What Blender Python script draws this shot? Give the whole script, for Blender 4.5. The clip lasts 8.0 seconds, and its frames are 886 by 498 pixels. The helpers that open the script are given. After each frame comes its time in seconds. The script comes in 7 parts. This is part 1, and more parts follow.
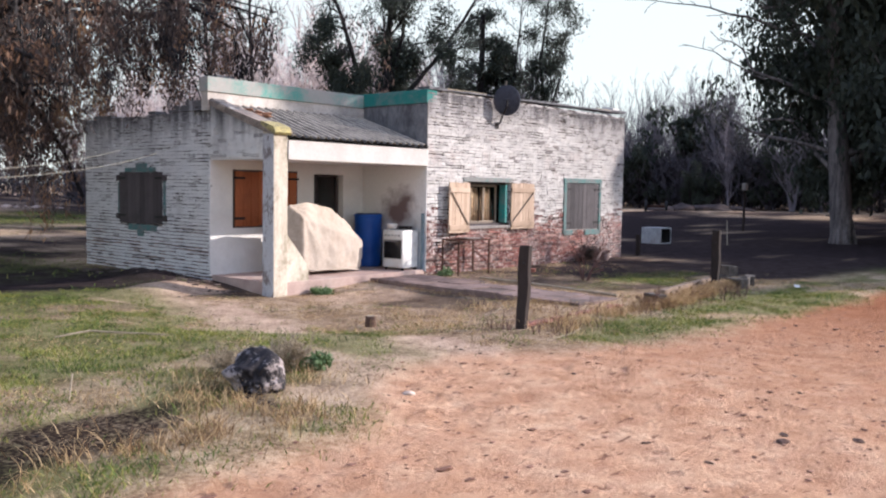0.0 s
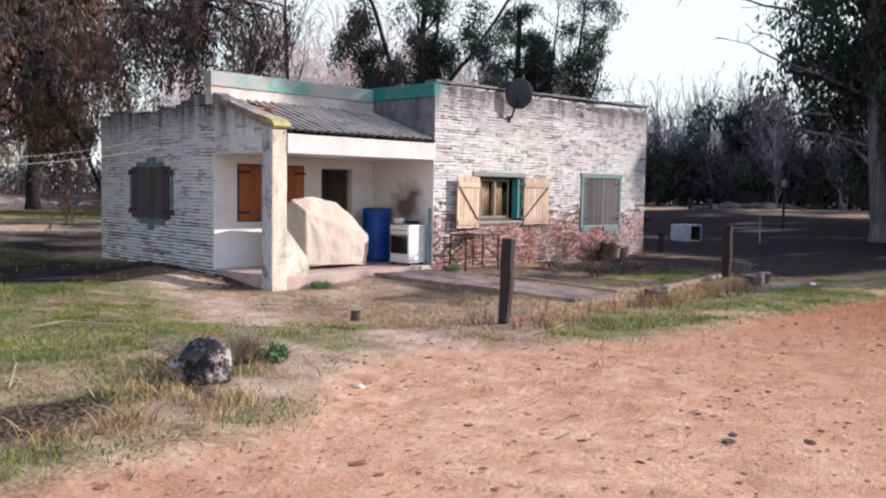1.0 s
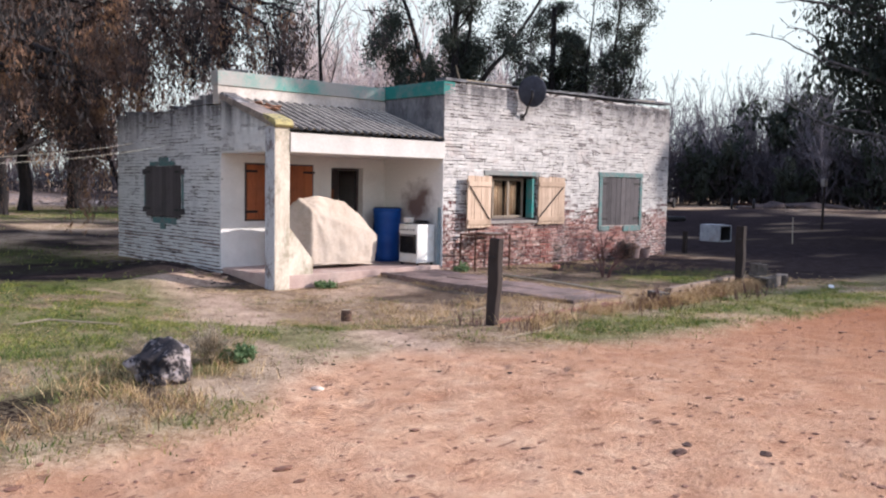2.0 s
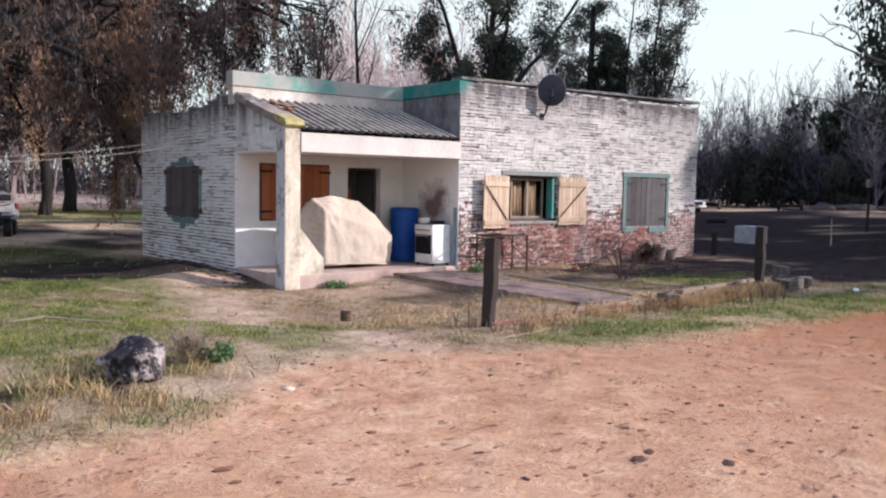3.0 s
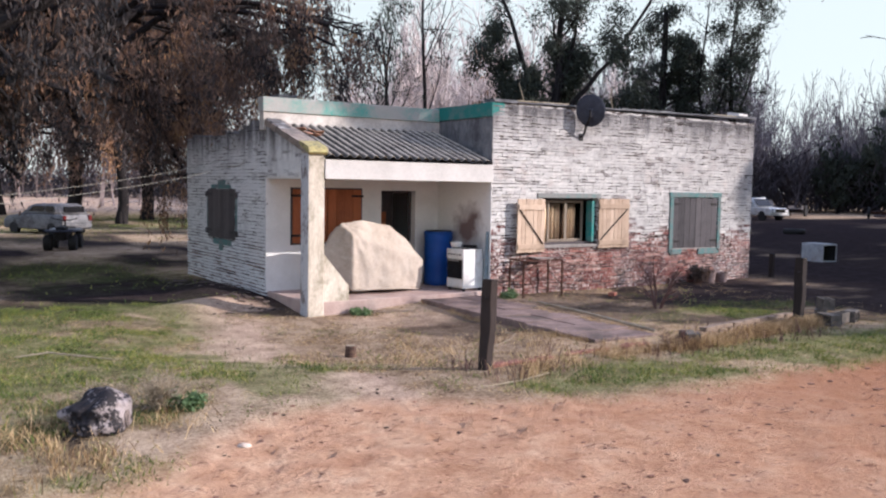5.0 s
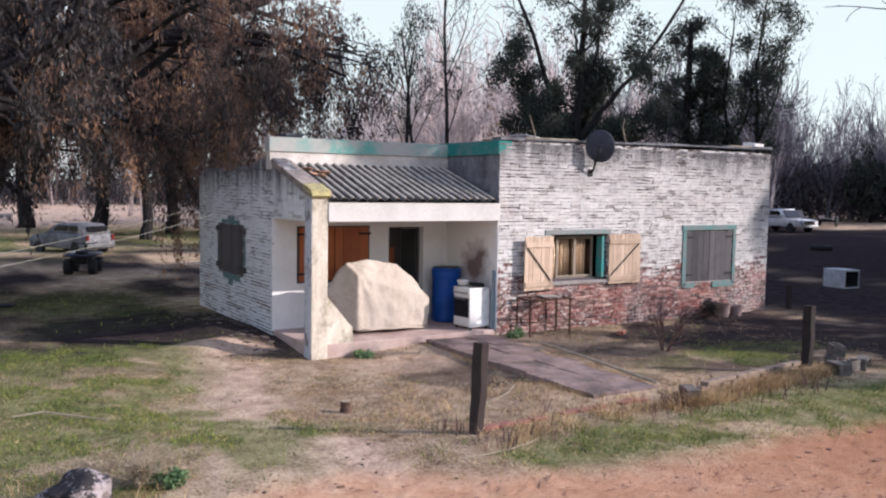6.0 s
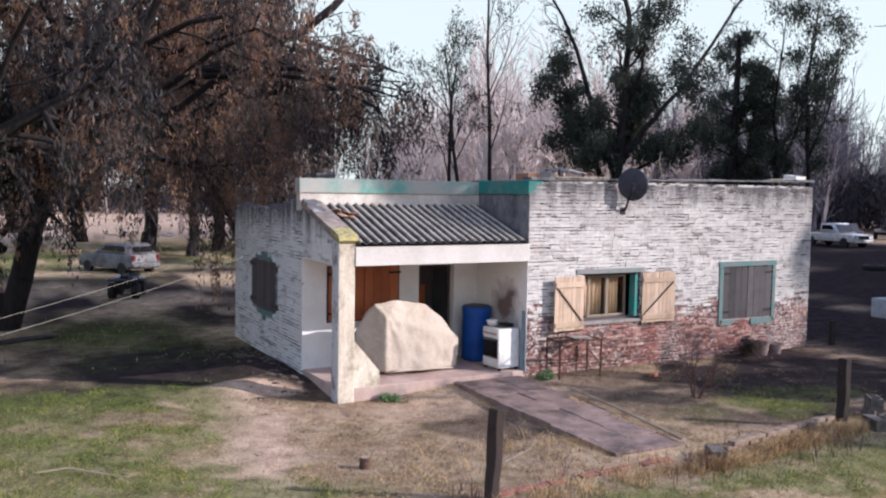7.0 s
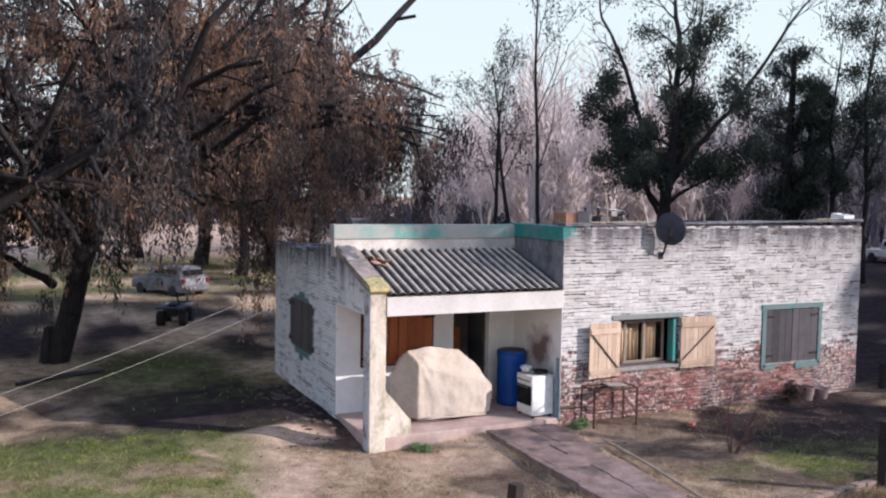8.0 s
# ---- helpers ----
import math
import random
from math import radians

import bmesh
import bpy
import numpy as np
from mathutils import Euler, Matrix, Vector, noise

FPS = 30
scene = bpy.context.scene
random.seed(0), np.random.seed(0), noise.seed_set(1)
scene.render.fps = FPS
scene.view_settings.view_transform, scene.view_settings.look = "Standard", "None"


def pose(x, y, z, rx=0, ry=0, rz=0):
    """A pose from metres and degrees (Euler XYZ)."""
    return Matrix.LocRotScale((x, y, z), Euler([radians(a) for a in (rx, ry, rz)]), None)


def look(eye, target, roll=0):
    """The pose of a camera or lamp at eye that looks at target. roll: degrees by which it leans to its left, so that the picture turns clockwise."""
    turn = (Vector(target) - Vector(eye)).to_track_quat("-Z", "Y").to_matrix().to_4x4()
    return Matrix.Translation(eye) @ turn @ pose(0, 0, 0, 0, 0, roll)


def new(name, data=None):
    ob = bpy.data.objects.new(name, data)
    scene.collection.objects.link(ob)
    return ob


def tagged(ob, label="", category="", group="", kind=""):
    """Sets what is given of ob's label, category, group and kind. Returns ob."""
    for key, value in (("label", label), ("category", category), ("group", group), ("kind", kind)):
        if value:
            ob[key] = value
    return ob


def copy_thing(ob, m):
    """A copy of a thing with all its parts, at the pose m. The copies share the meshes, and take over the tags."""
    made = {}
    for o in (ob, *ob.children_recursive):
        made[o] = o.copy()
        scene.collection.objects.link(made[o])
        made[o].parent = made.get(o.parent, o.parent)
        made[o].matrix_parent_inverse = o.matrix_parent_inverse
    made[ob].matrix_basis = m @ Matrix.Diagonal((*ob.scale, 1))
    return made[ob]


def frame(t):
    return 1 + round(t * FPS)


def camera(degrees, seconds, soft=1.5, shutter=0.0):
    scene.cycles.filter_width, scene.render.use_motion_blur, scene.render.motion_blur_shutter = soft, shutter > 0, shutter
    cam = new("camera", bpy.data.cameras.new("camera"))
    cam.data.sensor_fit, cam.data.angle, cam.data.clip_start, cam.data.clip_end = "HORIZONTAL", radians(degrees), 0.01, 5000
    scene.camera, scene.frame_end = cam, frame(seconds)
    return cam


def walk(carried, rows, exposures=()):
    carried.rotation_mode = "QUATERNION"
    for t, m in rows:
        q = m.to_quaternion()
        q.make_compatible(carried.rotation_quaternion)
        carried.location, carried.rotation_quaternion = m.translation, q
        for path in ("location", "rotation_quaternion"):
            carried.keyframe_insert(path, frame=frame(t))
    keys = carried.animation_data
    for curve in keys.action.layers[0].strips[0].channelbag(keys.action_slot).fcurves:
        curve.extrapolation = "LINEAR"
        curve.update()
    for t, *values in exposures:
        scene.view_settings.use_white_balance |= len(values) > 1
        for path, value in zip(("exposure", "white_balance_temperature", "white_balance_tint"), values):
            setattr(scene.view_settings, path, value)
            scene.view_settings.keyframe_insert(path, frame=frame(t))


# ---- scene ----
cam = camera(54.5, 8.0, soft=2.2)
METRES, EYE, TILT, LEAN, TURN = 6.164, 1.8, 0.0, 0.0, -49.10
ROWS = [
    (0.0, 0.0, 0.0, 0.0, 0.07, -3.95, -0.94),
    (0.5, 0.0715, 0.0164, -0.0069, 1.59, -4.03, -0.97),
    (1.0, 0.1411, 0.0361, -0.0119, 3.38, -4.09, -0.95),
    (2.5, 0.3071, 0.0942, -0.0112, 7.76, -4.15, -0.95),
    (3.0, 0.3574, 0.1127, -0.0149, 9.57, -4.11, -0.94),
    (3.5, 0.4118, 0.1323, -0.0205, 12.91, -4.16, -0.92),
    (4.0, 0.4481, 0.1499, -0.0136, 15.12, -4.17, -0.94),
    (4.5, 0.4819, 0.1698, 0.0169, 14.86, -4.15, -0.96),
    (6.0, 0.5807, 0.2287, 0.1788, 17.23, -4.06, -0.92),
    (6.5, 0.6112, 0.2466, 0.2425, 18.53, -3.95, -0.94),
    (7.0, 0.6343, 0.2631, 0.2941, 20.52, -3.85, -0.95),
    (7.5, 0.6605, 0.2808, 0.3563, 22.23, -3.69, -0.95),
    (8.0, 0.689, 0.2974, 0.4238, 24.15, -3.57, -0.91),
]
walk(cam, [(t, pose(-9.300, -11.930, EYE, TILT, LEAN, TURN) @ pose(METRES * x, METRES * y, METRES * z, 90 + pitch, roll, yaw)) for t, x, y, z, yaw, pitch, roll in ROWS],
     exposures=[(0.0, 0.77, 5950, 20), (4.0, 0.65, 5900, 20), (8.0, 0.61, 5750, 20)])

# ---- world, sun ----
SUN_DIR = Vector((0.80, -0.60, 0)).normalized() * math.cos(radians(24.0)) + Vector((0, 0, math.sin(radians(24.0))))
world = bpy.data.worlds.new("sky")
scene.world = world
world.use_nodes = True
wn = world.node_tree.nodes
sky = wn.new("ShaderNodeTexSky")
sky.sky_type = "NISHITA"
sky.sun_disc = False
sky.sun_elevation = radians(24.0)
sky.sun_rotation = math.atan2(SUN_DIR.x, SUN_DIR.y)
sky.air_density, sky.dust_density, sky.ozone_density = 1.2, 0.9, 1.6
wn["Background"].inputs["Strength"].default_value = 0.147
haze = wn.new("ShaderNodeMix")          # haze pales the sky
haze.data_type = "RGBA"
sky_dir = wn.new("ShaderNodeTexCoord").outputs["Generated"]
up = wn.new("ShaderNodeSeparateXYZ")
world.node_tree.links.new(sky_dir, up.inputs[0])
thin = wn.new("ShaderNodeMapRange")       # thick at the horizon, clear overhead
thin.interpolation_type = "SMOOTHSTEP"
for i, v in enumerate((0.26, 0.6, 0.9, 0.55)):
    thin.inputs[i + 1].default_value = v
world.node_tree.links.new(up.outputs[2], thin.inputs[0])
world.node_tree.links.new(thin.outputs[0], haze.inputs["Factor"])
tone = wn.new("ShaderNodeMix")            # the haze is warm low down and blue overhead
tone.data_type = "RGBA"
rise = wn.new("ShaderNodeMapRange")
for i, v in enumerate((0.24, 0.5, 1.0, 0.0)):
    rise.inputs[i + 1].default_value = v
world.node_tree.links.new(up.outputs[2], rise.inputs[0])
world.node_tree.links.new(rise.outputs[0], tone.inputs["Factor"])
tone.inputs[6].default_value = (4.0, 4.6, 5.9, 1)
tone.inputs[7].default_value = (3.95, 4.35, 3.8, 1)
world.node_tree.links.new(tone.outputs[2], haze.inputs[7])
world.node_tree.links.new(sky.outputs[0], haze.inputs[6])
world.node_tree.links.new(haze.outputs[2], wn["Background"].inputs["Color"])
sun_data = bpy.data.lights.new("sun", "SUN")
sun_data.energy, sun_data.angle, sun_data.color = 4.2, radians(0.6), (1.0, 0.905, 0.76)
sun = new("sun", sun_data)
sun.matrix_world = look(SUN_DIR * 80, (0, 0, 0))

# ---- helpers of this scene ----
rng = np.random.default_rng(7)


def mesh_of(name, verts, faces, smooth=False):
    """A mesh from vertices (n, 3) and arrays of faces of three or four corners."""
    verts = np.asarray(verts, dtype=np.float32).reshape(-1, 3)
    if isinstance(faces, np.ndarray):
        faces = [faces]
    faces = [np.asarray(f, dtype=np.int32) for f in faces if len(f)]
    loops = np.concatenate([f.ravel() for f in faces])
    sizes = np.concatenate([np.full(len(f), f.shape[1], dtype=np.int32) for f in faces])
    starts = np.concatenate([[0], np.cumsum(sizes)[:-1]]).astype(np.int32)
    me = bpy.data.meshes.new(name)
    me.vertices.add(len(verts))
    me.vertices.foreach_set("co", verts.ravel())
    me.loops.add(len(loops))
    me.loops.foreach_set("vertex_index", loops)
    me.polygons.add(len(sizes))
    me.polygons.foreach_set("loop_start", starts)
    me.polygons.foreach_set("loop_total", sizes)
    me.update(calc_edges=True)
    me.validate()
    me.polygons.foreach_set("use_smooth", np.full(len(sizes), smooth, dtype=bool))
    return me


def part(name, geo, material, parent=None, label="", smooth=False):
    """Links a bmesh or a mesh as one mesh object, under a thing or a part."""
    if isinstance(geo, bmesh.types.BMesh):
        me = bpy.data.meshes.new(name)
        bmesh.ops.recalc_face_normals(geo, faces=geo.faces)
        for f in geo.faces:
            f.smooth = smooth
        geo.to_mesh(me)
        geo.free()
    else:
        me = geo
    if material is not None:
        me.materials.clear()
        me.materials.append(material)
    ob = new(name, me)
    if parent is not None:
        ob.parent = parent
    if label:
        ob["label"] = label
    return ob


def thing(name, label, category, m=None, group="", kind=""):
    ob = new(name)
    ob.empty_display_size = 0.2
    if m is not None:
        ob.matrix_world = m
    return tagged(ob, label, category, group, kind)


def box(bm, x0, x1, y0, y1, z0, z1, bevel=0.0):
    b = bmesh.new() if bevel else bm
    v = [b.verts.new((x, y, z)) for z in (z0, z1) for y in (y0, y1) for x in (x0, x1)]
    for q in ((0, 2, 3, 1), (4, 5, 7, 6), (0, 1, 5, 4), (2, 6, 7, 3), (0, 4, 6, 2), (1, 3, 7, 5)):
        b.faces.new([v[i] for i in q])
    if bevel:
        bmesh.ops.bevel(b, geom=b.edges[:], offset=bevel, segments=2, profile=0.6, affect="EDGES")
        me = bpy.data.meshes.new("tmp")
        b.to_mesh(me)
        b.free()
        bm.from_mesh(me)
        bpy.data.meshes.remove(me)
    return bm


def boxes(*rows, bevel=0.0):
    bm = bmesh.new()
    for r in rows:
        box(bm, *r, bevel=bevel)
    return bm


def prism(pts, a0, a1, axis="y"):
    """A polygon of (u, v) points pushed from a0 to a1 along axis."""
    bm = bmesh.new()
    put = {"y": lambda u, v, a: (u, a, v), "x": lambda u, v, a: (a, u, v), "z": lambda u, v, a: (u, v, a)}[axis]
    lo = [bm.verts.new(put(u, v, a0)) for u, v in pts]
    hi = [bm.verts.new(put(u, v, a1)) for u, v in pts]
    bm.faces.new(lo)
    bm.faces.new(hi[::-1])
    n = len(pts)
    for i in range(n):
        bm.faces.new((lo[i], lo[(i + 1) % n], hi[(i + 1) % n], hi[i]))
    return bm


def lathe(profile, n=24, bm=None, at=(0, 0, 0)):
    """A turned body of (radius, height) rows, closed at both ends."""
    bm = bm or bmesh.new()
    rings = []
    for r, z in profile:
        rings.append([bm.verts.new((at[0] + r * math.cos(2 * math.pi * i / n), at[1] + r * math.sin(2 * math.pi * i / n), at[2] + z)) for i in range(n)])
    for a, b in zip(rings, rings[1:]):
        for i in range(n):
            bm.faces.new((a[i], a[(i + 1) % n], b[(i + 1) % n], b[i]))
    bm.faces.new(rings[0][::-1])
    bm.faces.new(rings[-1])
    return bm


def tube(pts, radius, n=6, bm=None):
    """A tube along points; radius a number or a row."""
    bm = bm or bmesh.new()
    pts = [Vector(p) for p in pts]
    rad = radius if isinstance(radius, (list, tuple)) else [radius] * len(pts)
    rings = []
    for i, p in enumerate(pts):
        d = (pts[min(i + 1, len(pts) - 1)] - pts[max(i - 1, 0)]).normalized()
        a = d.orthogonal().normalized() if i == 0 else (a - d * a.dot(d)).normalized()
        b = d.cross(a)
        rings.append([bm.verts.new(p + rad[i] * (math.cos(2 * math.pi * k / n) * a + math.sin(2 * math.pi * k / n) * b)) for k in range(n)])
    for a0, b0 in zip(rings, rings[1:]):
        for k in range(n):
            bm.faces.new((a0[k], a0[(k + 1) % n], b0[(k + 1) % n], b0[k]))
    bm.faces.new(rings[0][::-1])
    bm.faces.new(rings[-1])
    return bm


def segments_mesh(segs, sides):
    """Tapered prisms along many (p0, p1, r0, r1), joined end to end by their own overlap: arrays of vertices and quads."""
    s = np.asarray(segs, dtype=np.float64)
    p0, p1, r0, r1 = s[:, 0:3], s[:, 3:6], s[:, 6], s[:, 7]
    d = p1 - p0
    d /= np.maximum(np.linalg.norm(d, axis=1, keepdims=True), 1e-6)
    ref = np.where(np.abs(d[:, 2:3]) > 0.9, [[1.0, 0, 0]], [[0, 0, 1.0]])
    a = np.cross(d, ref)
    a /= np.linalg.norm(a, axis=1, keepdims=True)
    b = np.cross(d, a)
    ang = 2 * np.pi * np.arange(sides) / sides
    ring = np.cos(ang)[None, :, None] * a[:, None, :] + np.sin(ang)[None, :, None] * b[:, None, :]
    v = np.concatenate([p0[:, None] + ring * r0[:, None, None], p1[:, None] + ring * r1[:, None, None]], axis=1)
    base = (np.arange(len(s)) * 2 * sides)[:, None, None]
    k = np.arange(sides)
    q = np.stack([k, (k + 1) % sides, (k + 1) % sides + sides, k + sides], axis=1)[None]
    return v.reshape(-1, 3), (base + q).reshape(-1, 4)


def join_arrays(items):
    vs, fs, n = [], [], 0
    for v, f in items:
        vs.append(v)
        fs.append(f + n)
        n += len(v)
    return np.concatenate(vs), np.concatenate(fs)


# ---- materials ----
def material(name, rough=0.8, metal=0.0, spec=0.3):
    m = bpy.data.materials.new(name)
    m.use_nodes = True
    b = m.node_tree.nodes["Principled BSDF"]
    b.inputs["Roughness"].default_value, b.inputs["Metallic"].default_value = rough, metal
    b.inputs["Specular IOR Level"].default_value = spec
    return m, m.node_tree.nodes, m.node_tree.links, b


def node_noise(nodes, links, vec, scale, detail=5, rough=0.6, stretch=None):
    n = nodes.new("ShaderNodeTexNoise")
    n.inputs["Scale"].default_value, n.inputs["Detail"].default_value, n.inputs["Roughness"].default_value = scale, detail, rough
    if stretch:
        mp = nodes.new("ShaderNodeMapping")
        mp.inputs["Scale"].default_value = stretch
        links.new(vec, mp.inputs["Vector"])
        vec = mp.outputs[0]
    links.new(vec, n.inputs["Vector"])
    return n.outputs["Fac"]


def node_ramp(nodes, links, fac, stops):
    r = nodes.new("ShaderNodeValToRGB")
    el = r.color_ramp.elements
    while len(el) < len(stops):
        el.new(0.5)
    for e, (p, c) in zip(el, stops):
        e.position = p
        e.color = (*(c if isinstance(c, tuple) else (c, c, c)), 1)
    links.new(fac, r.inputs[0])
    return r.outputs["Color"]


def node_mix(nodes, links, fac, a, b, mode="MIX"):
    n = nodes.new("ShaderNodeMix")
    n.data_type, n.blend_type = "RGBA", mode
    for sock, val in ((n.inputs["Factor"], fac), (n.inputs[6], a), (n.inputs[7], b)):
        if isinstance(val, (int, float)):
            sock.default_value = val
        elif isinstance(val, tuple):
            sock.default_value = (*val, 1)
        else:
            links.new(val, sock)
    return n.outputs[2]


def node_math(nodes, links, op, a, b=0.0, clamp=False):
    n = nodes.new("ShaderNodeMath")
    n.operation, n.use_clamp = op, clamp
    for sock, val in zip(n.inputs, (a, b)):
        if isinstance(val, (int, float)):
            sock.default_value = val
        else:
            links.new(val, sock)
    return n.outputs[0]


def node_bump(nodes, links, b, height, strength=0.4, dist=0.02):
    n = nodes.new("ShaderNodeBump")
    n.inputs["Strength"].default_value, n.inputs["Distance"].default_value = strength, dist
    links.new(height, n.inputs["Height"])
    links.new(n.outputs[0], b.inputs["Normal"])


def place(nodes, kind="Position"):
    if kind == "Position":
        return nodes.new("ShaderNodeNewGeometry").outputs["Position"]
    return nodes.new("ShaderNodeTexCoord").outputs[kind]


def mottled(name, c0, c1, scale=6.0, rough=0.8, metal=0.0, spec=0.3, fine=60.0, bump=0.3, dist=0.01, stretch=None, coords="Object", stain=None, stain_amount=0.5):
    """A surface that varies between two colours at two scales, with fine relief and, if given, stains of a third colour."""
    m, n, l, b = material(name, rough, metal, spec)
    p = place(n, coords)
    big = node_noise(n, l, p, scale, 6, 0.65, stretch)
    small = node_noise(n, l, p, fine, 4, 0.6, stretch)
    both = node_math(n, l, "ADD", node_math(n, l, "MULTIPLY", big, 0.65), node_math(n, l, "MULTIPLY", small, 0.35))
    col = node_ramp(n, l, both, [(0.38, c0), (0.62, c1)])
    if stain:
        s = node_ramp(n, l, node_noise(n, l, p, scale * 0.45, 7, 0.7), [(0.5, 0.0), (0.66, stain_amount)])
        col = node_mix(n, l, s, col, stain)
    l.new(col, b.inputs["Base Color"])
    l.new(node_ramp(n, l, big, [(0.3, max(rough - 0.12, 0.05)), (0.7, min(rough + 0.1, 1.0))]), b.inputs["Roughness"])
    node_bump(n, l, b, both, bump, dist)
    return m


def axis_of(n, l, p, i):
    s = n.new("ShaderNodeSeparateXYZ")
    l.new(p, s.inputs[0])
    return s.outputs[i]


def limewash_brick(name, bare_line, worn=0.8, single=False, mildew=2.55, sway=1.7, pale=0.0):
    """Old brick under limewash: the paint is gone below an uneven line, thin and chipped above it, with mildew under the coping."""
    m, n, l, b = material(name, 0.9, 0.0, 0.15)
    p = place(n)
    geo = n.new("ShaderNodeNewGeometry")
    isl = n.new("ShaderNodeObjectInfo").outputs["Random"] if single else geo.outputs["Random Per Island"]
    z = axis_of(n, l, p, 2)
    big = node_noise(n, l, p, 0.75, 6, 0.66)
    mid = node_noise(n, l, p, 6.0, 6, 0.7)
    fine = node_noise(n, l, p, 45.0, 4, 0.7)
    brick = node_ramp(n, l, isl, [(0.0, (0.085, 0.036, 0.036)), (0.4, (0.20, 0.075, 0.064)), (0.78, (0.31, 0.13, 0.105)), (1.0, (0.42, 0.25, 0.21))])
    brick = node_mix(n, l, node_ramp(n, l, mid, [(0.5, 0.0), (0.72, 0.4)]), brick, (0.40, 0.27, 0.22))
    lime = node_ramp(n, l, node_math(n, l, "ADD", node_math(n, l, "MULTIPLY", mid, 0.85), node_math(n, l, "MULTIPLY", isl, 0.15)), [(0.25, (0.36, 0.345, 0.34)), (0.45, (0.555, 0.53, 0.505)), (0.72, (0.695, 0.665, 0.625))])
    # rosy stain where the brick shows through thin paint
    lime = node_mix(n, l, node_ramp(n, l, node_noise(n, l, p, 1.4, 5, 0.7), [(0.54, 0.0), (0.7, 0.4)]), lime, (0.50, 0.36, 0.31))
    lime = node_mix(n, l, pale, lime, (0.80, 0.79, 0.78))
    # where the paint still holds
    h = node_math(n, l, "ADD", z, node_math(n, l, "MULTIPLY", node_math(n, l, "SUBTRACT", big, 0.5), sway))
    h = node_math(n, l, "ADD", h, node_math(n, l, "MULTIPLY", node_math(n, l, "SUBTRACT", isl, 0.5), 0.5))
    h = node_math(n, l, "ADD", h, node_math(n, l, "MULTIPLY", node_math(n, l, "SUBTRACT", mid, 0.5), 0.8))
    held = node_math(n, l, "MULTIPLY", node_math(n, l, "SUBTRACT", h, bare_line), 5.0, True)
    chip = node_ramp(n, l, node_math(n, l, "ADD", node_math(n, l, "MULTIPLY", fine, 0.45), node_math(n, l, "ADD", node_math(n, l, "MULTIPLY", isl, 0.4), node_math(n, l, "MULTIPLY", big, 0.15))), [(0.285, worn), (0.335, 0.0)])
    fleck = node_ramp(n, l, node_math(n, l, "ADD", node_math(n, l, "MULTIPLY", node_noise(n, l, p, 14.0, 5, 0.7), 0.7), node_math(n, l, "MULTIPLY", big, 0.3)), [(0.515, 0.0), (0.56, 0.8)])
    scorch = node_ramp(n, l, node_noise(n, l, p, 2.1, 5, 0.7), [(0.5, 0.0), (0.66, 0.75)])
    brick = node_mix(n, l, scorch, brick, (0.075, 0.042, 0.045))
    brick = node_mix(n, l, fleck, brick, (0.64, 0.57, 0.53))
    col = node_mix(n, l, held, brick, lime)
    col = node_mix(n, l, chip, col, (0.10, 0.07, 0.066))
    # mildew: a grey cloud, darkest under the coping, with a few runs; tree shade on the front is greyed in along x
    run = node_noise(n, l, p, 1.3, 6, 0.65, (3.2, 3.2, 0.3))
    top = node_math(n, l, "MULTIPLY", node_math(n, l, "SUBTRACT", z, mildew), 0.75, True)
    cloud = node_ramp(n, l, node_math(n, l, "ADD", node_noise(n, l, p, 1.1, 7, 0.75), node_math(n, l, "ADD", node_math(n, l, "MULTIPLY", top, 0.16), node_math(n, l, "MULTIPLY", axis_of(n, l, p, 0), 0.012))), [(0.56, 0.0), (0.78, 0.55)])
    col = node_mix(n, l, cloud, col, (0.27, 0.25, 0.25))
    streak = node_ramp(n, l, node_math(n, l, "MULTIPLY", run, node_math(n, l, "ADD", node_math(n, l, "MULTIPLY", top, top), 0.33)), [(0.3, 0.0), (0.62, 0.9)])
    col = node_mix(n, l, streak, col, (0.085, 0.08, 0.085))
    l.new(col, b.inputs["Base Color"])
    node_bump(n, l, b, node_math(n, l, "ADD", fine, node_math(n, l, "MULTIPLY", mid, 1.5)), 0.6, 0.012)
    return m


def worn_paint(name, paint, under, amount=0.5, scale=5.0, rough=0.75, stretch=None, lo=0.42, hi=0.55):
    """Paint that has worn through to what lies under it."""
    m, n, l, b = material(name, rough)
    p = place(n, "Object")
    w = node_noise(n, l, p, scale, 8, 0.72, stretch)
    f = node_noise(n, l, p, 40, 4, 0.6, stretch)
    both = node_math(n, l, "ADD", node_math(n, l, "MULTIPLY", w, 0.75), node_math(n, l, "MULTIPLY", f, 0.25))
    mask = node_ramp(n, l, both, [(lo, 0.0), (hi, amount)])
    pc = node_mix(n, l, node_ramp(n, l, f, [(0.35, 0.0), (0.7, 0.4)]), paint, tuple(0.6 * c for c in paint))
    uc = node_mix(n, l, f, under, tuple(0.55 * c for c in under))
    l.new(node_mix(n, l, mask, pc, uc), b.inputs["Base Color"])
    node_bump(n, l, b, both, 0.35, 0.008)
    return m


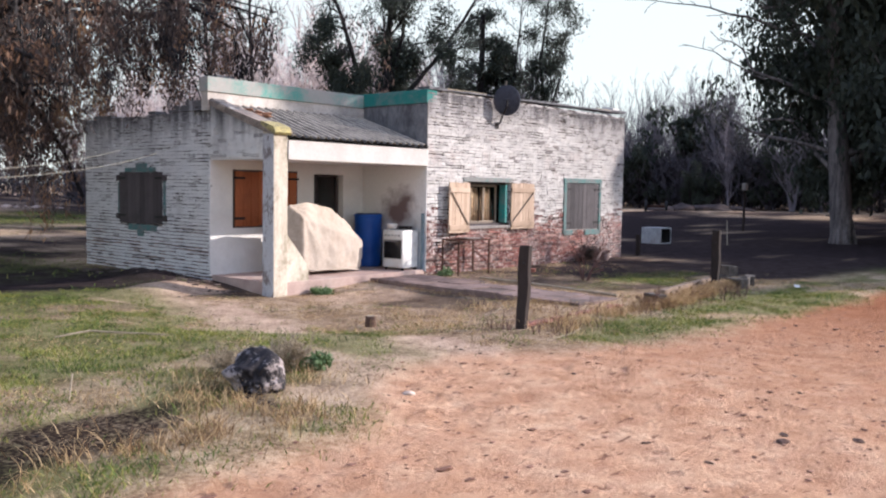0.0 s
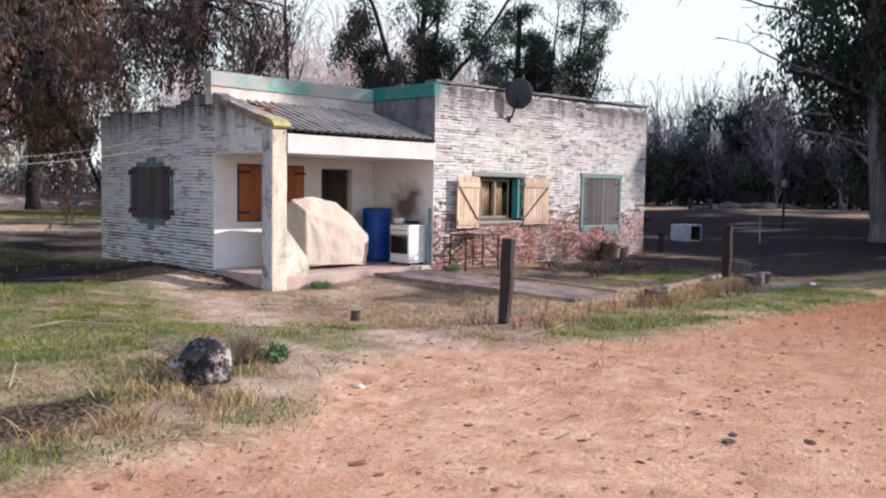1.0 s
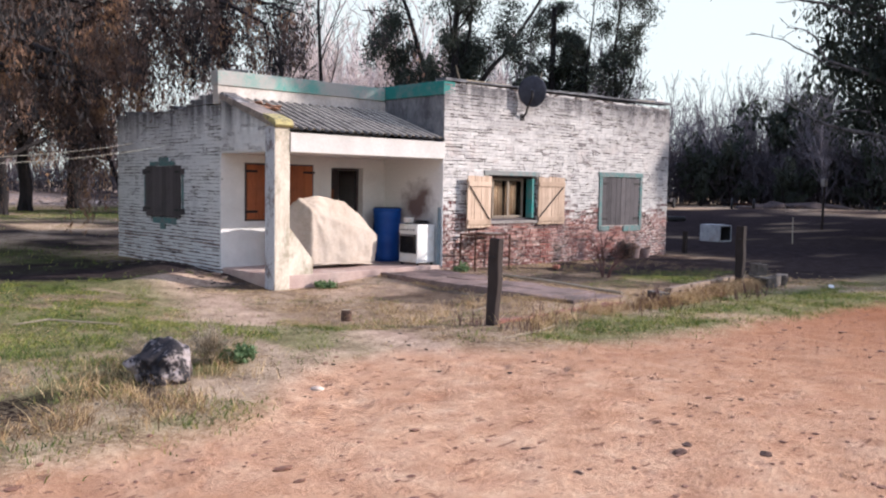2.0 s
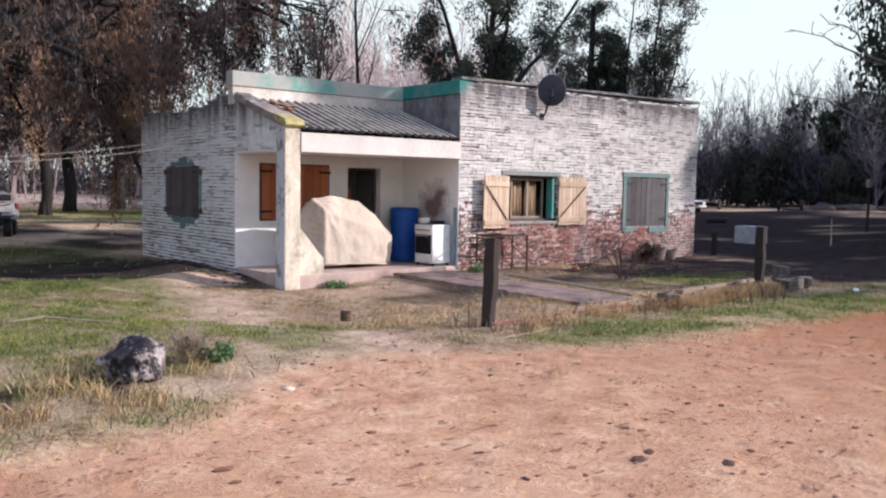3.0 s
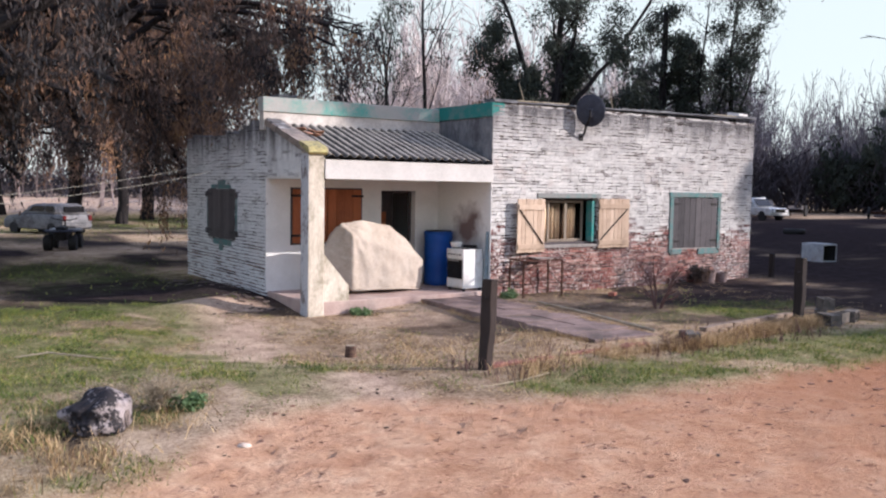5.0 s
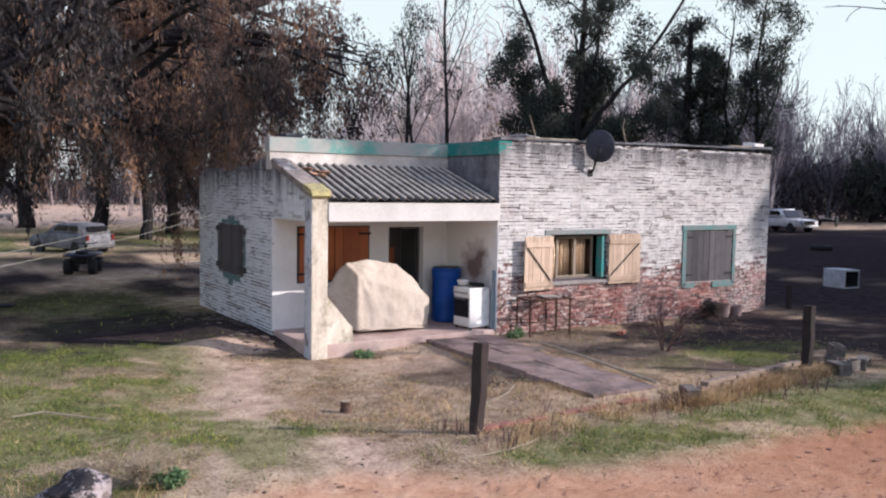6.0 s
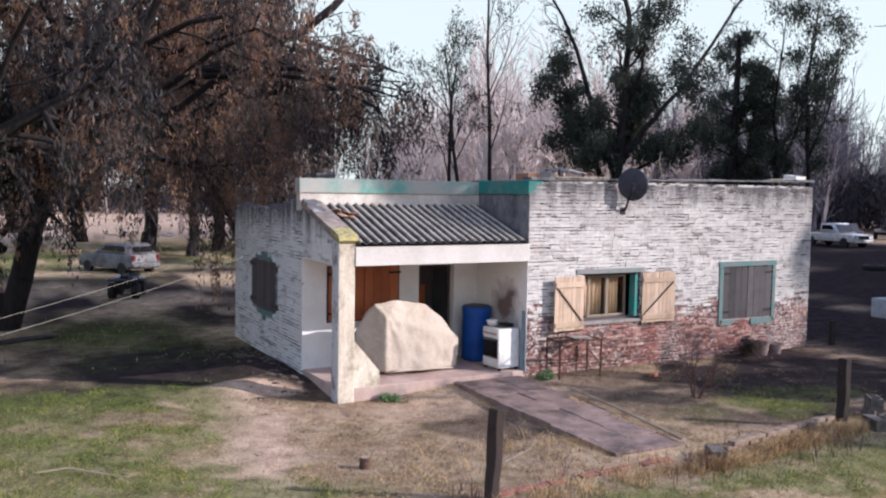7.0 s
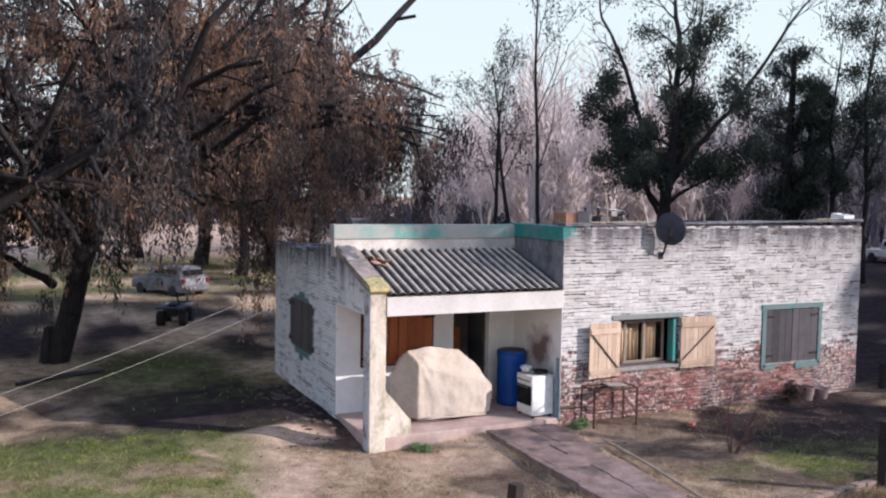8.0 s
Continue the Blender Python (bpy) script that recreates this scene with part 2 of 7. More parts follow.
def plank_wood(name, c0, c1, across="x", board=0.11, rough=0.7):
    """Boards with upright grain; every board has its own tone by its island."""
    m, n, l, b = material(name, rough, 0.0, 0.3)
    p = place(n, "Object")
    grain = node_noise(n, l, p, 9.0, 8, 0.7, (9.0, 9.0, 0.6))
    isl = n.new("ShaderNodeObjectInfo").outputs["Random"]
    t = node_math(n, l, "ADD", node_math(n, l, "MULTIPLY", grain, 0.7), node_math(n, l, "MULTIPLY", isl, 0.3))
    col = node_ramp(n, l, t, [(0.25, c0), (0.7, c1)])
    stain = node_ramp(n, l, node_noise(n, l, p, 2.2, 6, 0.7), [(0.5, 0.0), (0.72, 0.55)])
    l.new(node_mix(n, l, stain, col, tuple(0.45 * c for c in c0)), b.inputs["Base Color"])
    node_bump(n, l, b, grain, 0.4, 0.006)
    return m


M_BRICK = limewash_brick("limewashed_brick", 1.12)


def raked_mortar():
    """Limewashed mortar that has fallen out in long ragged stretches."""
    m, n, l, b = material("raked_mortar", 0.95, 0.0, 0.1)
    p = place(n)
    gap = node_noise(n, l, p, 4.0, 5, 0.75, (1.0, 1.0, 4.0))
    fine = node_noise(n, l, p, 40, 4, 0.6)
    z = axis_of(n, l, p, 2)
    low = node_math(n, l, "MULTIPLY", node_math(n, l, "SUBTRACT", 1.25, z), 1.6, True)
    lime = node_mix(n, l, low, (0.54, 0.52, 0.50), (0.33, 0.24, 0.205))
    hole = node_ramp(n, l, gap, [(0.465, 1.0), (0.54, 0.0)])
    l.new(node_mix(n, l, hole, lime, (0.075, 0.058, 0.054)), b.inputs["Base Color"])
    node_bump(n, l, b, fine, 0.4, 0.01)
    return m


M_JOINT = raked_mortar()
M_BRICK_ONE = limewash_brick("limewashed_single_brick", 1.12, single=True)
# whiter limewash on the end wall lifts its shaded face
M_BRICK_END = limewash_brick("limewashed_brick_end_wall", -0.7, 0.75, mildew=1.95, pale=0.55)
M_PLASTER = mottled("porch_plaster", (0.70, 0.68, 0.66), (0.82, 0.80, 0.78), 1.5, 0.85, fine=30, bump=0.15, stain=(0.5, 0.47, 0.44), stain_amount=0.35)
M_CREAM = mottled("cream_render", (0.44, 0.37, 0.28), (0.72, 0.64, 0.53), 3.0, 0.85, fine=25, bump=0.35, dist=0.015, stretch=(1.6, 1.6, 0.5), stain=(0.17, 0.15, 0.09), stain_amount=0.9)
M_BEAM = mottled("beam_render", (0.50, 0.47, 0.435), (0.66, 0.62, 0.58), 1.2, 0.85, fine=30, bump=0.2, stain=(0.55, 0.5, 0.46), stain_amount=0.4)
M_PARAPET = mottled("weathered_render", (0.45, 0.40, 0.35), (0.68, 0.63, 0.57), 2.2, 0.9, fine=20, bump=0.35, dist=0.02, stain=(0.2, 0.19, 0.19), stain_amount=0.55)
# side wall's shade put into this render, along with its mildew
M_SIDE = mottled("shaded_mildewed_render", (0.06, 0.06, 0.066), (0.19, 0.19, 0.2), 2.5, 0.9, fine=18, bump=0.35, dist=0.02, stretch=(1, 1, 0.4), stain=(0.42, 0.42, 0.42), stain_amount=0.4)
M_BAND = worn_paint("teal_band_paint", (0.05, 0.34, 0.28), (0.50, 0.47, 0.43), 0.97, 0.75, lo=0.38, hi=0.5)
# darker teal than the front band, for the side that lies in shade
M_BAND_SIDE = worn_paint("teal_band_paint_shaded", (0.02, 0.20, 0.175), (0.22, 0.25, 0.24), 0.85, 2.2, lo=0.47, hi=0.62)
M_TEAL = worn_paint("teal_frame_paint", (0.075, 0.20, 0.19), (0.22, 0.225, 0.22), 0.9, 5.0, lo=0.42, hi=0.56)
M_PINE = plank_wood("pine_boards", (0.36, 0.25, 0.17), (0.58, 0.435, 0.325))
M_REDWOOD = plank_wood("varnished_red_boards", (0.23, 0.062, 0.022), (0.46, 0.14, 0.05), rough=0.5)
M_GREYWOOD = plank_wood("grey_weathered_boards", (0.02, 0.018, 0.022), (0.10, 0.088, 0.092))
M_DARKWOOD = plank_wood("dark_brown_boards", (0.05, 0.04, 0.042), (0.11, 0.09, 0.09))
M_POST = plank_wood("fence_post_wood", (0.009, 0.007, 0.007), (0.042, 0.03, 0.026), rough=0.9)
M_PINKPOT = mottled("dull_pink_pot", (0.13, 0.09, 0.085), (0.27, 0.20, 0.19), 6.0, 0.9, fine=30)
M_IRON = mottled("black_iron", (0.012, 0.012, 0.014), (0.05, 0.045, 0.045), 30, 0.6, 0.6, fine=120)
M_RUST = mottled("rusted_iron", (0.035, 0.017, 0.012), (0.10, 0.045, 0.03), 14, 0.85, 0.2, fine=80)
def fibre_cement(pitch):
    """Corrugated sheet, mottled all over, pale on its ridges and near black in its valleys."""
    m, n, l, b = material("fibre_cement_sheet", 0.88, 0.0, 0.2)
    p = place(n)
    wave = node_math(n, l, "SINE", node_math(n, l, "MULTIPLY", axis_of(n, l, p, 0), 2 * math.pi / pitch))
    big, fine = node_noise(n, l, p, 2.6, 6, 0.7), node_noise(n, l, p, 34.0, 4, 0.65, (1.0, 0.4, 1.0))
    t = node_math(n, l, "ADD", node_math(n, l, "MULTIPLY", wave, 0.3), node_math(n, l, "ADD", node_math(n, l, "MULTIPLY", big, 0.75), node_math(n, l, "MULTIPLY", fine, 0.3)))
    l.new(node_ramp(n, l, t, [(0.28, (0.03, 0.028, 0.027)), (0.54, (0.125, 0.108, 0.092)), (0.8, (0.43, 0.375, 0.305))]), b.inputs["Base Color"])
    node_bump(n, l, b, fine, 0.35, 0.006)
    return m


M_TIN = fibre_cement(0.177)
M_PORCH = mottled("red_cement_floor", (0.34, 0.235, 0.205), (0.52, 0.39, 0.335), 2.5, 0.75, fine=35, bump=0.2, stain=(0.5, 0.42, 0.36), stain_amount=0.5)
M_CONCRETE = mottled("grey_concrete", (0.2, 0.18, 0.165), (0.36, 0.32, 0.29), 4.0, 0.9, fine=35, bump=0.35, dist=0.012, stain=(0.12, 0.10, 0.09), stain_amount=0.6)
M_PATH = mottled("worn_path_cement", (0.13, 0.088, 0.078), (0.28, 0.20, 0.175), 3.0, 0.9, fine=30, bump=0.35, dist=0.012, stain=(0.05, 0.042, 0.034), stain_amount=0.85)
M_ROOF = mottled("flat_roof_screed", (0.1, 0.09, 0.09), (0.26, 0.24, 0.22), 2.0, 0.95, fine=20)
# near-black rooms: the dark indoors is in the colour
M_DARK = mottled("interior_shade", (0.03, 0.026, 0.024), (0.07, 0.06, 0.055), 2.0, 0.95)
M_GLASS, _n, _l, _b = material("window_glass", 0.03, 0.0, 0.5)
_b.inputs["Base Color"].default_value = (0.9, 0.95, 0.95, 1)
_b.inputs["Transmission Weight"].default_value = 1.0
_b.inputs["IOR"].default_value = 1.45
M_CURTAIN = mottled("ochre_curtain", (0.30, 0.19, 0.11), (0.55, 0.39, 0.26), 8, 0.9, stretch=(6, 6, 0.5))
M_BLUE = mottled("blue_plastic", (0.008, 0.05, 0.24), (0.012, 0.085, 0.36), 3.0, 0.42, fine=50, bump=0.08)
M_ENAMEL = mottled("white_enamel", (0.66, 0.65, 0.62), (0.80, 0.79, 0.76), 4.0, 0.32, spec=0.5, fine=60, bump=0.03, stain=(0.42, 0.3, 0.2), stain_amount=0.35)
M_BLACK = mottled("black_glass", (0.006, 0.006, 0.008), (0.014, 0.014, 0.016), 5, 0.18, spec=0.5, bump=0.02)
M_CANVAS = mottled("beige_canvas", (0.41, 0.34, 0.275), (0.56, 0.48, 0.405), 2.2, 0.88, fine=40, bump=0.25, dist=0.015, stain=(0.40, 0.31, 0.24), stain_amount=0.45)
M_RUBBER = mottled("black_rubber", (0.012, 0.012, 0.013), (0.035, 0.033, 0.032), 12, 0.85)
M_DISH = mottled("grey_dish_paint", (0.04, 0.044, 0.058), (0.066, 0.07, 0.09), 6, 0.85, 0.0, 0.1, fine=50, bump=0.1)
M_GALV = mottled("galvanised_steel", (0.3, 0.3, 0.3), (0.5, 0.5, 0.5), 8, 0.5, 0.7)
M_SOOT = mottled("old_red_brick", (0.15, 0.105, 0.08), (0.30, 0.225, 0.165), 12, 0.95, fine=60, bump=0.5)
M_CHAR = worn_paint("charred_bark", (0.016, 0.013, 0.015), (0.42, 0.36, 0.35), 0.92, 3.0, lo=0.49, hi=0.55)
M_BARK = mottled("grey_brown_bark", (0.008, 0.007, 0.0075), (0.034, 0.027, 0.026), 5, 0.95, fine=30, bump=0.8, dist=0.05, stretch=(3, 3, 0.5))
M_EUCA = mottled("pale_peeling_bark", (0.035, 0.031, 0.032), (0.22, 0.19, 0.18), 2.2, 0.9, fine=18, bump=0.5, dist=0.04, stretch=(2.5, 2.5, 0.35))
M_BAREWOOD = mottled("pale_bare_twigs", (0.50, 0.415, 0.385), (0.76, 0.66, 0.62), 0.35, 0.95, fine=4, bump=0.1, coords="Position")
M_STRAWSTEM = mottled("dry_stem", (0.24, 0.19, 0.125), (0.40, 0.33, 0.24), 6, 0.9)
M_WIRE = mottled("white_cord", (0.2, 0.185, 0.15), (0.3, 0.28, 0.235), 6, 0.8)


def leaf_material(name, stops, thin=0.0, single=0.2, scale=0.8):
    m, n, l, b = material(name, 0.65, 0.0, 0.25)
    isl = n.new("ShaderNodeNewGeometry").outputs["Random Per Island"]
    big = node_noise(n, l, place(n), scale, 4, 0.65)
    t = node_math(n, l, "ADD", node_math(n, l, "MULTIPLY", isl, single), node_math(n, l, "MULTIPLY", big, 1 - single))
    col = node_ramp(n, l, t, stops)
    l.new(col, b.inputs["Base Color"])
    if thin:
        tr, mx = n.new("ShaderNodeBsdfTranslucent"), n.new("ShaderNodeMixShader")
        l.new(col, tr.inputs["Color"])
        mx.inputs[0].default_value = thin
        l.new(b.outputs[0], mx.inputs[1])
        l.new(tr.outputs[0], mx.inputs[2])
        l.new(mx.outputs[0], n["Material Output"].inputs["Surface"])
    return m


M_LEAF_DARK = leaf_material("dark_gum_leaves", [(0.2, (0.026, 0.032, 0.028)), (0.55, (0.052, 0.062, 0.046)), (0.85, (0.092, 0.10, 0.064))], 0.3)
# shade and sunlit tips are mixed into the rusty leaf colour in clumps
M_LEAF_RUST = leaf_material("rusty_drooping_leaves", [(0.40, (0.045, 0.04, 0.04)), (0.50, (0.14, 0.10, 0.085)), (0.58, (0.28, 0.165, 0.11)), (0.67, (0.52, 0.30, 0.15))], 0.45, 0.04, 0.55)
# darker copy of the rusty leaves, for a crown that hangs in shade
M_LEAF_DIM = leaf_material("shaded_drooping_leaves", [(0.42, (0.022, 0.022, 0.024)), (0.53, (0.058, 0.045, 0.04)), (0.63, (0.24, 0.135, 0.08))], 0.3, 0.04, 0.55)
M_GRASS = leaf_material("green_grass", [(0.32, (0.045, 0.075, 0.018)), (0.48, (0.125, 0.175, 0.034)), (0.66, (0.32, 0.30, 0.08))], 0.2, 0.35)
M_STRAW = leaf_material("dry_grass", [(0.32, (0.12, 0.066, 0.034)), (0.48, (0.40, 0.26, 0.125)), (0.64, (0.72, 0.53, 0.29))], 0.25, 0.4)


# ---- ground ----
def lattice(x, y, cell, seed):
    """Smooth value noise from 0 to 1 over the plan."""
    u, v = np.asarray(x) / cell, np.asarray(y) / cell
    i, j = np.floor(u).astype(np.int64), np.floor(v).astype(np.int64)
    fu, fv = u - i, v - j
    fu, fv = fu * fu * (3 - 2 * fu), fv * fv * (3 - 2 * fv)

    def hsh(a, b):
        h = (a * 374761393 + b * 668265263 + seed * 974634777) & 0x7FFFFFFF
        h = ((h ^ (h >> 13)) * 1274126177) & 0x7FFFFFFF
        return ((h ^ (h >> 16)) & 0xFFFF) / 65535.0
    a = hsh(i, j) * (1 - fu) + hsh(i + 1, j) * fu
    b = hsh(i, j + 1) * (1 - fu) + hsh(i + 1, j + 1) * fu
    return a * (1 - fv) + b * fv


def fractal(x, y, cell, seed, octaves=4):
    s, amp, tot = 0.0, 1.0, 0.0
    for k in range(octaves):
        s = s + amp * lattice(x, y, cell / 2 ** k, seed + k)
        tot += amp
        amp *= 0.55
    return s / tot


def ease(x, a, b):
    t = np.clip((x - a) / (b - a), 0, 1)
    return t * t * (3 - 2 * t)


def road_amount(x, y):
    """1 on the sandy road, 0 on the verge."""
    x, y = np.asarray(x, dtype=float), np.asarray(y, dtype=float)
    edge = np.interp(x, [-30, -9, -6.8, -5.0, -4.3, -3.4, -2.2, -1.2, 0.3, 3.0, 5.5, 8.5, 14, 40], [-8.4, -8.0, -7.65, -7.4, -7.05, -6.35, -6.05, -6.7, -7.2, -7.45, -7.6, -7.8, -8.4, -9.5])
    edge = edge + (fractal(x, y, 1.6, 11) - 0.5) * 0.8
    far = np.interp(x, [-40, 60], [-26, -30])
    return (1 - ease(y, edge - 0.25, edge + 0.35)) * ease(y, far - 1, far + 1)


def track_amount(x, y):
    """The trodden earth that leads from the road past the house's end and in front of the porch, with a sunlit patch
    coloured in.
    """
    x, y = np.asarray(x, dtype=float), np.asarray(y, dtype=float)
    cx = np.interp(y, [-7, -5, -3, -1, 1, 4, 10], [-2.9, -2.4, -2.3, -1.9, -1.6, -1.6, -2.0])
    w = np.interp(y, [-7, -5, -2, 0, 4, 10], [1.8, 0.9, 0.6, 0.8, 2.0, 3.0])
    d = np.abs(x - cx) / w + (fractal(x, y, 0.9, 21) - 0.5) * 2.4
    t = 1 - ease(d, 0.55, 1.05)
    front = (1 - ease(np.abs(y + 1.0) + (fractal(x, y, 1.1, 23) - 0.5) * 1.4, 0.5, 1.1)) * ease(x, -0.5, 0.8) * (1 - ease(x, 11, 13))
    clearing = ease(y + 8 * (fractal(x, y, 6.0, 25) - 0.5), 44, 49) * (1 - ease(y, 128, 140)) * (1 - ease(x - 0.25 * (y - 50), 12, 20)) * (0.65 + 0.35 * ease(fractal(x, y, 4.0, 27), 0.3, 0.55))
    # pale ellipse for the patch of sun beside the end wall
    heap = 1 - ease(np.hypot((x + 1.5) / 1.3, (y - 1.15) / 0.5) + (fractal(x, y, 0.6, 29) - 0.5) * 0.8, 0.7, 1.1)
    t = np.maximum(np.maximum(t * (1 - ease(y, 0.3, 1.6)), heap), clearing)
    return np.clip(np.maximum(t, 0.5 * front * (1 - ease(x, 3, 6))), 0, 1)


def green_amount(x, y):
    x, y = np.asarray(x, dtype=float), np.asarray(y, dtype=float)
    g = ease(0.5 * fractal(x, y, 2.6, 31) + 0.5 * fractal(x, y, 0.7, 35), 0.40, 0.56)
    left = (1 - ease(x - 0.1 * (y + 4), -3.4, -1.5)) * ease(y, -6.9, -5.8) * (1 - ease(y, 1.0, 3.0)) * 1.35
    right = np.exp(-(((x - 6.6) / 1.6) ** 2 + ((y + 3.6) / 0.7) ** 2)) * 1.3
    verge = np.exp(-((y + 6.5 + 0.08 * (x - 1)) / (0.6 + 0.3 * ease(x, 1, 4))) ** 2) * ease(x, -2.0, -0.2) * 1.5
    patch = np.exp(-(((x + 2.0) / 0.9) ** 2 + ((y + 4.4) / 0.5) ** 2))
    back = np.exp(-((y - 34) / 9.0) ** 2) * (1 - ease(x, 14, 20)) * 1.3 + np.exp(-(((x + 2.5) / 2.5) ** 2 + ((y - 7.5) / 3.0) ** 2)) * 0.9
    edge = np.exp(-((y + 7.0) / 0.6) ** 2) * (1 - ease(x, -4.5, -3.6))
    sward = 0.3 * np.clip(left + edge, 0, 1) + 0.25 * np.clip(verge, 0, 1) * ease(x, 1, 3)
    return np.clip(g * np.clip(left + right + verge + patch + back + edge, 0, 1.1) + sward, 0, 1)


def dim_earth_amount(x, y):
    """Grey trodden earth under the trees, with the yard's shade put into its extent and colour."""
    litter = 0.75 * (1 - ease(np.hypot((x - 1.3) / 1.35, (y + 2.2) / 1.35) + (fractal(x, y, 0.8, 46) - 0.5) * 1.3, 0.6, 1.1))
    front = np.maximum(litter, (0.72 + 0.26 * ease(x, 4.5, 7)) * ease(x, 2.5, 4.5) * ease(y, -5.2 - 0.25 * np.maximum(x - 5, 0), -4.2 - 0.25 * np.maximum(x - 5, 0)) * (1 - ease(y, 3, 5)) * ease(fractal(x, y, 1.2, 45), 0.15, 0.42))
    # the ellipse about (22, 1.2) stays paler, for a strip of sun
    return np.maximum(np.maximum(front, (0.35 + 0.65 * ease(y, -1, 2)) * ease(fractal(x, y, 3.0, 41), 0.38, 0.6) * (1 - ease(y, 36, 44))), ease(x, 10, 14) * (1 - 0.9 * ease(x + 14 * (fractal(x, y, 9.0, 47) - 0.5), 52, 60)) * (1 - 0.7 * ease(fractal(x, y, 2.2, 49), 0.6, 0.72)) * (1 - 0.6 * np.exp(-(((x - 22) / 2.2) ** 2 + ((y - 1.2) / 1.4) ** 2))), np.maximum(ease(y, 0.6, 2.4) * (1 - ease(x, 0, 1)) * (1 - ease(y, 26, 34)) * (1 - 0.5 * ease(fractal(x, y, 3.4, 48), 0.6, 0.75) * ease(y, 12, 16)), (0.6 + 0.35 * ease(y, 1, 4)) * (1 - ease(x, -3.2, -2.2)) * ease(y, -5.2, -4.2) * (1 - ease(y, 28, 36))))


def char_amount(x, y):
    """Burnt ground along the verge."""
    d = np.hypot((x + 6.15) / 1.15, (y + 6.12 - 0.2 * (x + 6.1)) / 0.5) + (fractal(x, y, 0.45, 43) - 0.5) * 2.4
    return (1 - ease(d, 0.62, 1.12))


hoof = np.stack([rng.uniform(-9, 9, 2600), rng.uniform(-14.5, -6.2, 2600)], axis=1)
hoof = hoof[(lattice(hoof[:, 0], hoof[:, 1], 1.7, 77) > 0.42)][:1100]
hoof_r = rng.uniform(0.03, 0.07, len(hoof))
hoof_d = rng.uniform(0.02, 0.05, len(hoof))


def ground_height(x, y):
    x, y = np.asarray(x, dtype=float), np.asarray(y, dtype=float)
    r = road_amount(x, y)
    z = (fractal(x, y, 4.0, 51) - 0.5) * 0.10 + (fractal(x, y, 0.5, 55, 3) - 0.5) * 0.03
    z = z - 0.05 * r + r * (fractal(x, y, 0.28, 61, 3) - 0.5) * 0.035
    heap = np.exp(-(((x + 0.75) / 0.55) ** 2 + ((y - 2.9) / 1.0) ** 2)) * 0.20 + np.exp(-(((x + 1.3) / 0.6) ** 2 + ((y - 1.4) / 0.35) ** 2)) * 0.10
    bank = np.exp(-(((x - 60) / 16) ** 2 + ((y - 22) / 3) ** 2)) * 0.3
    level = 1 - np.exp(-(np.maximum(np.maximum(-x, x - 12), 0) ** 2 + np.maximum(np.maximum(-y - 0.2, y - 6.7), 0) ** 2) / 0.5)
    near = np.hypot(x, y) < 80
    dip = 0.14 * (1 - ease(np.hypot((x + 0.5) / 2.6, (y + 1.7) / 2.6), 0.7, 1.4))
    return np.where(near, z * level + heap * (1 - r) + bank - dip + 0.02, 0.02)


def growing(lo, hi, start, factor):
    out, step = [], start
    a = lo
    while a > -1500:
        step *= factor
        a -= step
        out.append(a)
    left = out[::-1]
    out, step, a = [], start, hi
    while a < 1500:
        step *= factor
        a += step
        out.append(a)
    return np.array(left), np.array(out)


def ground_axis(lo, hi, step):
    a, b = growing(lo, hi, step, 1.12)
    return np.concatenate([a, np.arange(lo, hi + 1e-6, step), b])


gx, gy = ground_axis(-8.5, 8.5, 0.075), ground_axis(-13.0, 1.0, 0.075)
GX, GY = np.meshgrid(gx, gy)
GZ = ground_height(GX, GY)
for (hx, hy), hr, hd in zip(hoof, hoof_r, hoof_d):
    i0, i1 = np.searchsorted(gx, [hx - 3 * hr, hx + 3 * hr])
    j0, j1 = np.searchsorted(gy, [hy - 3 * hr, hy + 3 * hr])
    q = ((GX[j0:j1, i0:i1] - hx) ** 2 + ((GY[j0:j1, i0:i1] - hy) * 1.4) ** 2) / hr ** 2
    GZ[j0:j1, i0:i1] += hd * road_amount(hx, hy) * (-1.6 * np.exp(-q * 1.6) + 0.7 * np.exp(-((np.sqrt(q) - 1.5) / 0.45) ** 2))
nx, ny = len(gx), len(gy)
idx = np.arange(nx * ny).reshape(ny, nx)
gq = np.stack([idx[:-1, :-1], idx[:-1, 1:], idx[1:, 1:], idx[1:, :-1]], axis=-1).reshape(-1, 4)
ground_me = mesh_of("ground", np.stack([GX, GY, GZ], axis=-1), gq, smooth=True)
for nm, val in (("sand", road_amount(GX, GY)), ("track", track_amount(GX, GY)), ("green", green_amount(GX, GY)), ("bare", dim_earth_amount(GX, GY)), ("char", char_amount(GX, GY))):
    at = ground_me.attributes.new(nm, "FLOAT", "POINT")
    at.data.foreach_set("value", np.asarray(val, dtype=np.float32).ravel())


